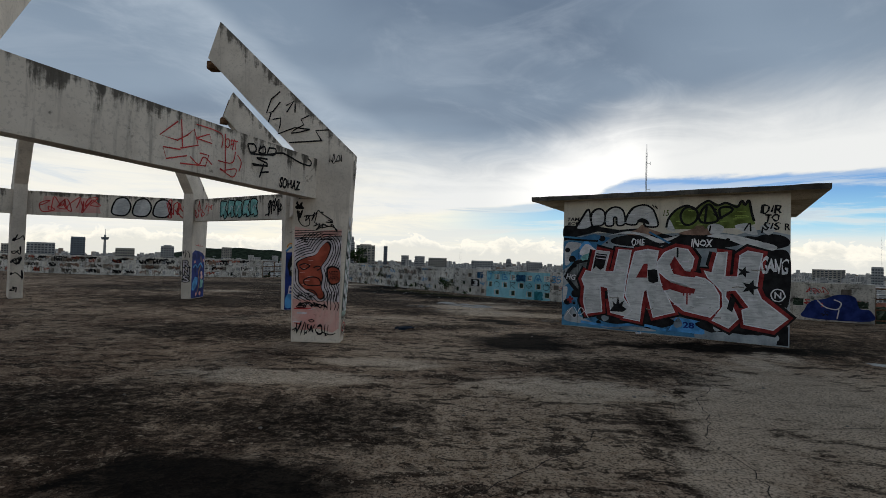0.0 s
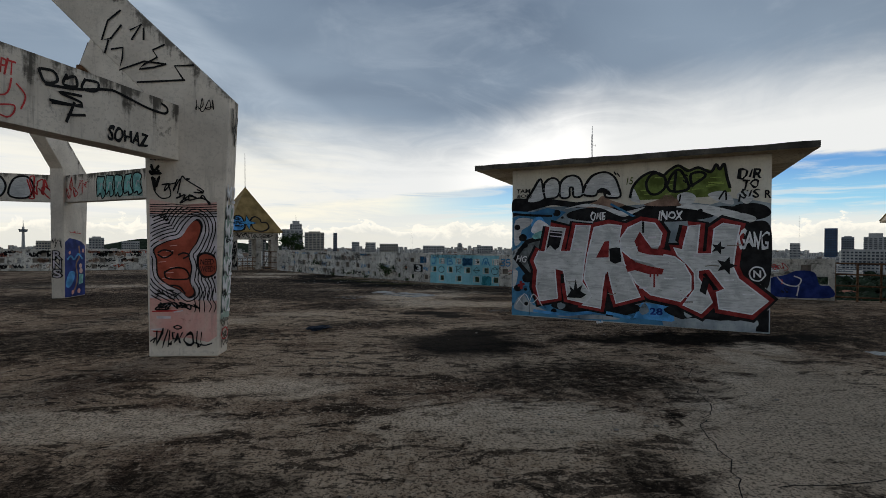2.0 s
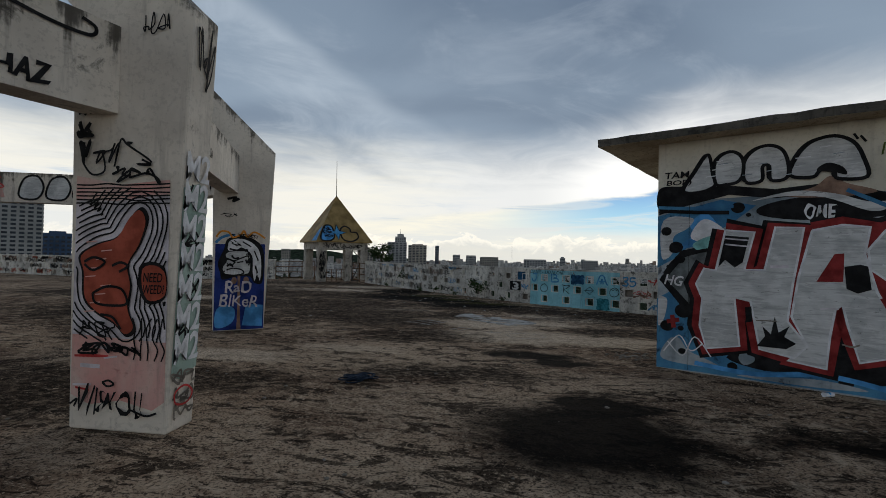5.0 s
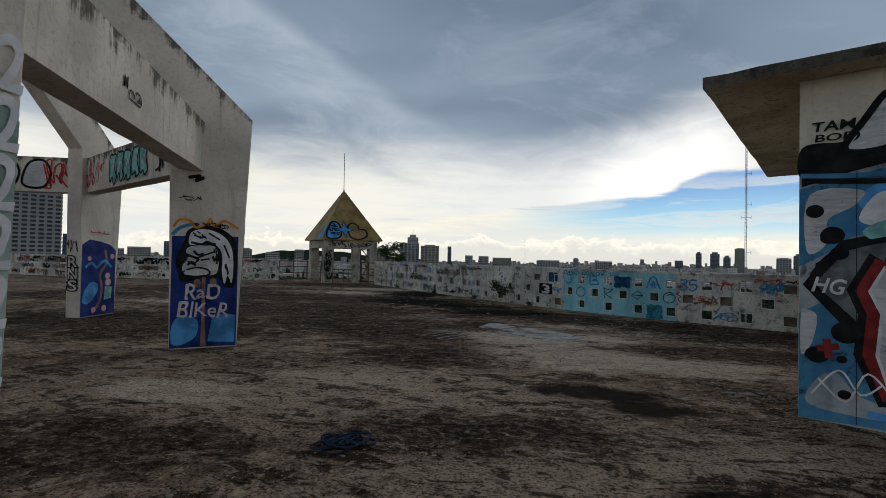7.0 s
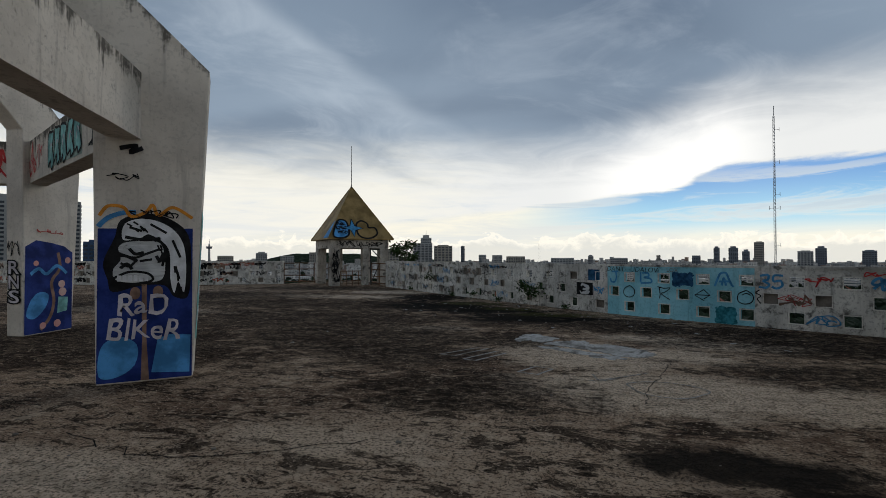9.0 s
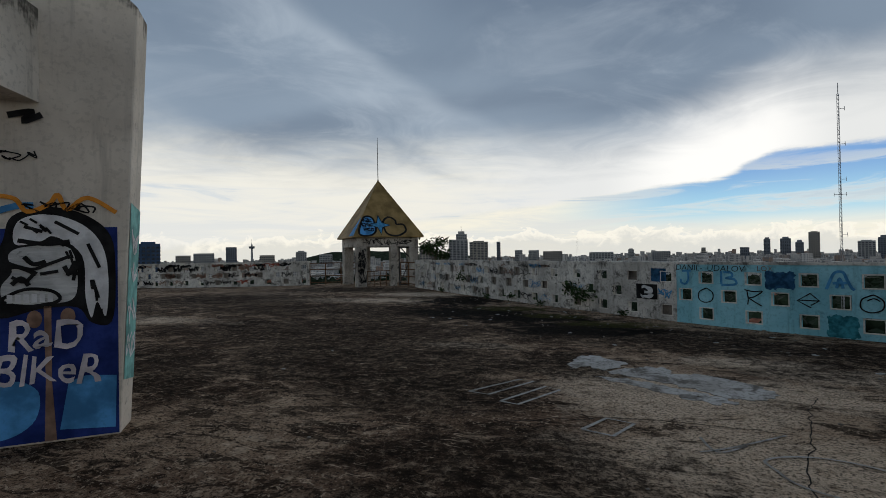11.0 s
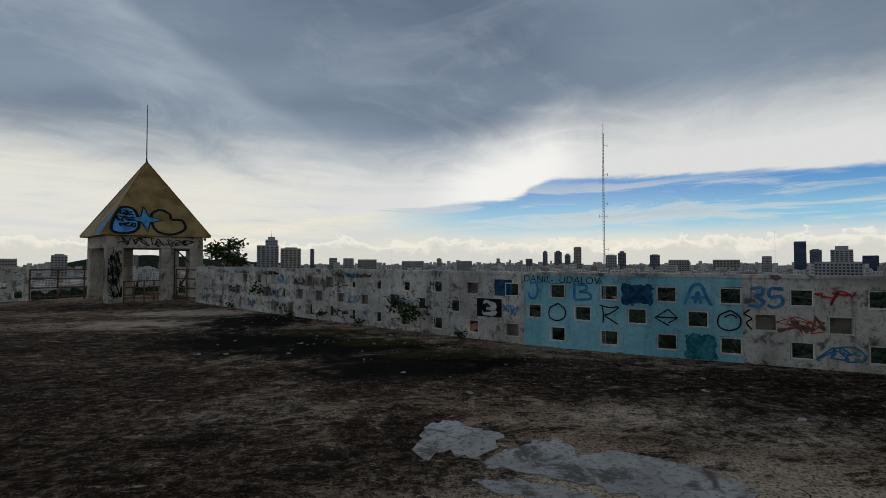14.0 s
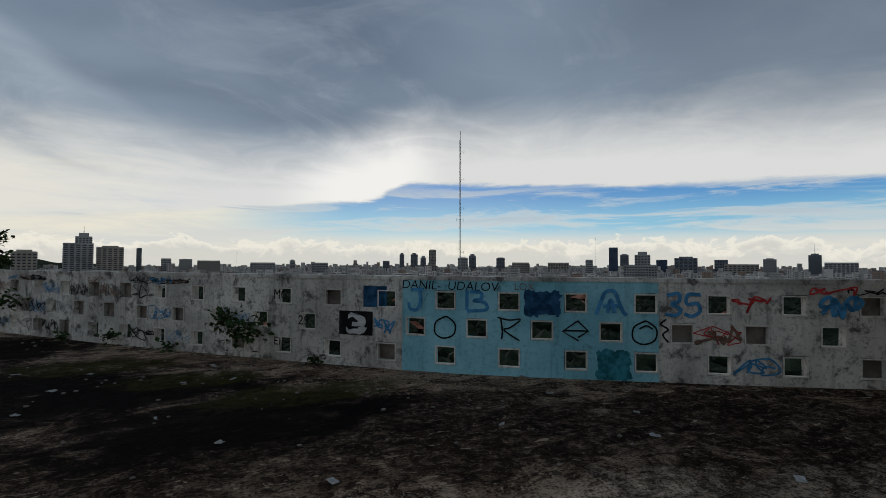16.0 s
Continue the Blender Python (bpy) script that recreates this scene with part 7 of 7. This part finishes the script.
for i in range(260):
    q = EAST.at(rng.uniform(-9, 2), -abs(rng.gauss(0, 1.3)) - 0.05) if i < 170 else Vector((rng.uniform(-4, 6), rng.uniform(4, 18)))
    r = rng.uniform(0.006, 0.022)
    bmesh.ops.create_icosphere(bm, subdivisions=1, radius=r, matrix=Matrix.Translation((q.x, q.y, r * 0.5)) @ Matrix.Diagonal((1.3, 1, 0.6, 1)))
for i in range(150):
    q = Vector((3.25 + rng.gauss(0, 0.34), 13.05 + rng.gauss(0, 0.16))) if i < 90 else EAST.at(rng.uniform(-6, 8), -abs(rng.gauss(0, 0.16)) - 0.03)
    if i < 90 and (q - Vector((3.26, 12.40))).dot(Vector((0.88, -0.475))) > -0.05:
        continue
    r = rng.uniform(0.010, 0.030)
    bmesh.ops.create_icosphere(bm, subdivisions=1, radius=r, matrix=Matrix.Translation((q.x, q.y, r * 0.4)) @ Matrix.Rotation(rng.uniform(0, 3), 4, "Z") @ Matrix.Diagonal((1.5, 1, 0.5, 1)))
tagged(link("grit", bm, PLASTER_BLIND), "loose pebbles and cement crumbs on the deck", "grit", kind="stuff")


# a torn sheet of paper and a crushed can
bm = bmesh.new()
bmesh.ops.create_grid(bm, x_segments=9, y_segments=5, size=0.5)
for v in bm.verts:
    v.co = Vector((v.co.x * 0.62 + 0.03 * noise.noise(v.co * 5), v.co.y * 0.26 + 0.03 * noise.noise(v.co * 4 + Vector((3, 0, 0))), 0.012 + 0.012 * noise.noise(v.co * 6)))
made = bmesh.ops.extrude_face_region(bm, geom=list(bm.faces))
bmesh.ops.translate(bm, vec=(0, 0, 0.003), verts=[v for v in made["geom"] if isinstance(v, bmesh.types.BMVert)])
bmesh.ops.translate(bm, vec=(0, 0, -min(v.co.z for v in bm.verts)), verts=list(bm.verts))
paper = link("paper_sheet", bm, LITTER)
paper.matrix_world = pose(8.2, 8.5, 0.001, 0, 0, -14)
tagged(paper, "torn pale paper sheet lying flat on the deck", "paper")
can = empty("drink_can", "crushed white and violet drink can lying by the hut", "can", pose(4.85, 11.28, 0.03, 0, 0, 20))
bm = rod((-0.06, 0, 0), (0.06, 0, 0), 0.032, 14)
bmesh.ops.subdivide_edges(bm, edges=[e for e in bm.edges if abs(e.verts[0].co.x - e.verts[1].co.x) > 0.05], cuts=5)
for v in bm.verts:
    v.co.z = v.co.z * (0.62 + 0.25 * abs(v.co.x) / 0.06) + 0.006 * noise.noise(v.co * 40) - 0.004
part("body", bm, WHITE, can)
part("band", rod((-0.012, 0, -0.004), (0.022, 0, -0.004), 0.0285, 14), LETTER_BLUE, can)
part("rim", rod((0.06, 0, -0.002), (0.066, 0, -0.002), 0.026, 14), GALVANISED, can)


# plants
def leaf_cloud(bm, rnd_, centre, size, count, leaf):
    """Many small folded leaves round a centre."""
    for _ in range(count):
        d = Vector((rnd_.gauss(0, 1), rnd_.gauss(0, 1), rnd_.gauss(0, 1)))
        q = Vector(centre) + Vector((d.x * size[0], d.y * size[1], d.z * size[2])) * 0.5
        m = Matrix.Translation(q) @ Euler((rnd_.uniform(-0.9, 0.9), rnd_.uniform(-0.9, 0.9), rnd_.uniform(0, 6.3))).to_matrix().to_4x4()
        k = leaf * rnd_.uniform(0.6, 1.25)
        v = [bm.verts.new(m @ Vector(c) * 1.0) for c in ((0, 0, 0), (k * 0.45, k * 0.3, k * 0.12), (k, 0, 0), (k * 0.45, -k * 0.3, k * 0.12))]
        bm.faces.new((v[0], v[2], v[1])), bm.faces.new((v[0], v[3], v[2]))


def wall_shrub(s, z, spread, label, count=150):
    p_ = EAST.at(s, -0.02)
    shrub = empty("wall_shrub", label, "shrub", Matrix.Translation((p_.x, p_.y, z)), "shrubs rooted in the parapet")
    r_ = random.Random(int(s * 100))
    inward = -EAST.out
    for i in range(5):
        tip = Vector((inward.x * spread * 0.35, inward.y * spread * 0.35, 0)) + Vector((r_.uniform(-1, 1) * spread * 0.5 * EAST.d.x, r_.uniform(-1, 1) * spread * 0.5 * EAST.d.y, r_.uniform(-0.25, 0.5) * spread))
        part("stem", rod((0, 0, 0), tip, 0.008, 5, 0.5), BARK, shrub)
    bm = bmesh.new()
    leaf_cloud(bm, r_, (inward.x * spread * 0.3, inward.y * spread * 0.3, spread * 0.05), (spread * 0.55, spread * 0.45, spread * 0.42), count, 0.10)
    part("foliage", bm, LEAF, shrub)
    return shrub


wall_shrub(-3.05, 0.40, 0.55, "green leafy shrub growing out of the parapet", 170)
wall_shrub(-3.45, 0.55, 0.35, "small green shrub growing out of the parapet", 80)
wall_shrub(-8.7, 0.62, 0.45, "small green shrub growing out of the parapet", 90)
wall_shrub(-5.9, 0.15, 0.25, "small weed growing at the foot of the parapet", 40)

for s, z, spread, count in ((-4.6, 0.05, 0.22, 40), (-7.2, 0.04, 0.20, 36), (-1.9, 0.05, 0.16, 26), (-10.4, 0.08, 0.24, 40)):
    wall_shrub(s, z, spread, "small weed growing at the foot of the parapet", count)

tree = empty("ledge_tree", "small dark green tree growing on the ledge beyond the parapet", "tree", Matrix.Translation((-7.3, 32.3, 0)))
r_ = random.Random(4)
part("trunk", rod((0, 0, 0), (0.05, 0.02, 1.3), 0.06, 7, 0.6), BARK, tree)
for i in range(7):
    a = i * 0.9
    part("limb", rod((0.04, 0.02, 0.7 + 0.08 * i), (0.50 * math.cos(a), 0.42 * math.sin(a), 1.35 + 0.10 * i), 0.025, 5, 0.4), BARK, tree)
bm = bmesh.new()
for i in range(9):
    a = i * 0.75
    leaf_cloud(bm, r_, (0.46 * math.cos(a), 0.40 * math.sin(a), 1.38 + 0.08 * i), (0.34, 0.34, 0.24), 110, 0.16)
part("crown", bm, LEAF, tree)

q = EAST.at(6.2, 0.9)
twig = empty("bare_branch", "bare dry branches rising behind the parapet", "branch", Matrix.Translation((q.x, q.y, 0)))
for a, b in (((0, 0, -0.6), (-0.5, 0.2, 1.75)), ((-0.2, 0.08, 0.4), (0.25, 0.1, 1.65)), ((-0.32, 0.1, 0.9), (0.1, 0.3, 1.45)), ((-0.4, 0.16, 1.3), (-0.75, 0.2, 1.85)), ((0.1, 0.0, 1.2), (0.5, 0.1, 1.5))):
    part("twig", rod(a, b, 0.012, 5, 0.4), BARK, twig)
# gravel-covered ledge that carries what grows outside
tagged(link("ledge", boxed((q.x - 1.2, q.y - 0.5, -0.9), (q.x + 1.2, q.y + 1.2, -0.6), 0.02), SLAB_EDGE), "narrow concrete ledge outside the parapet", "ledge", kind="structure")
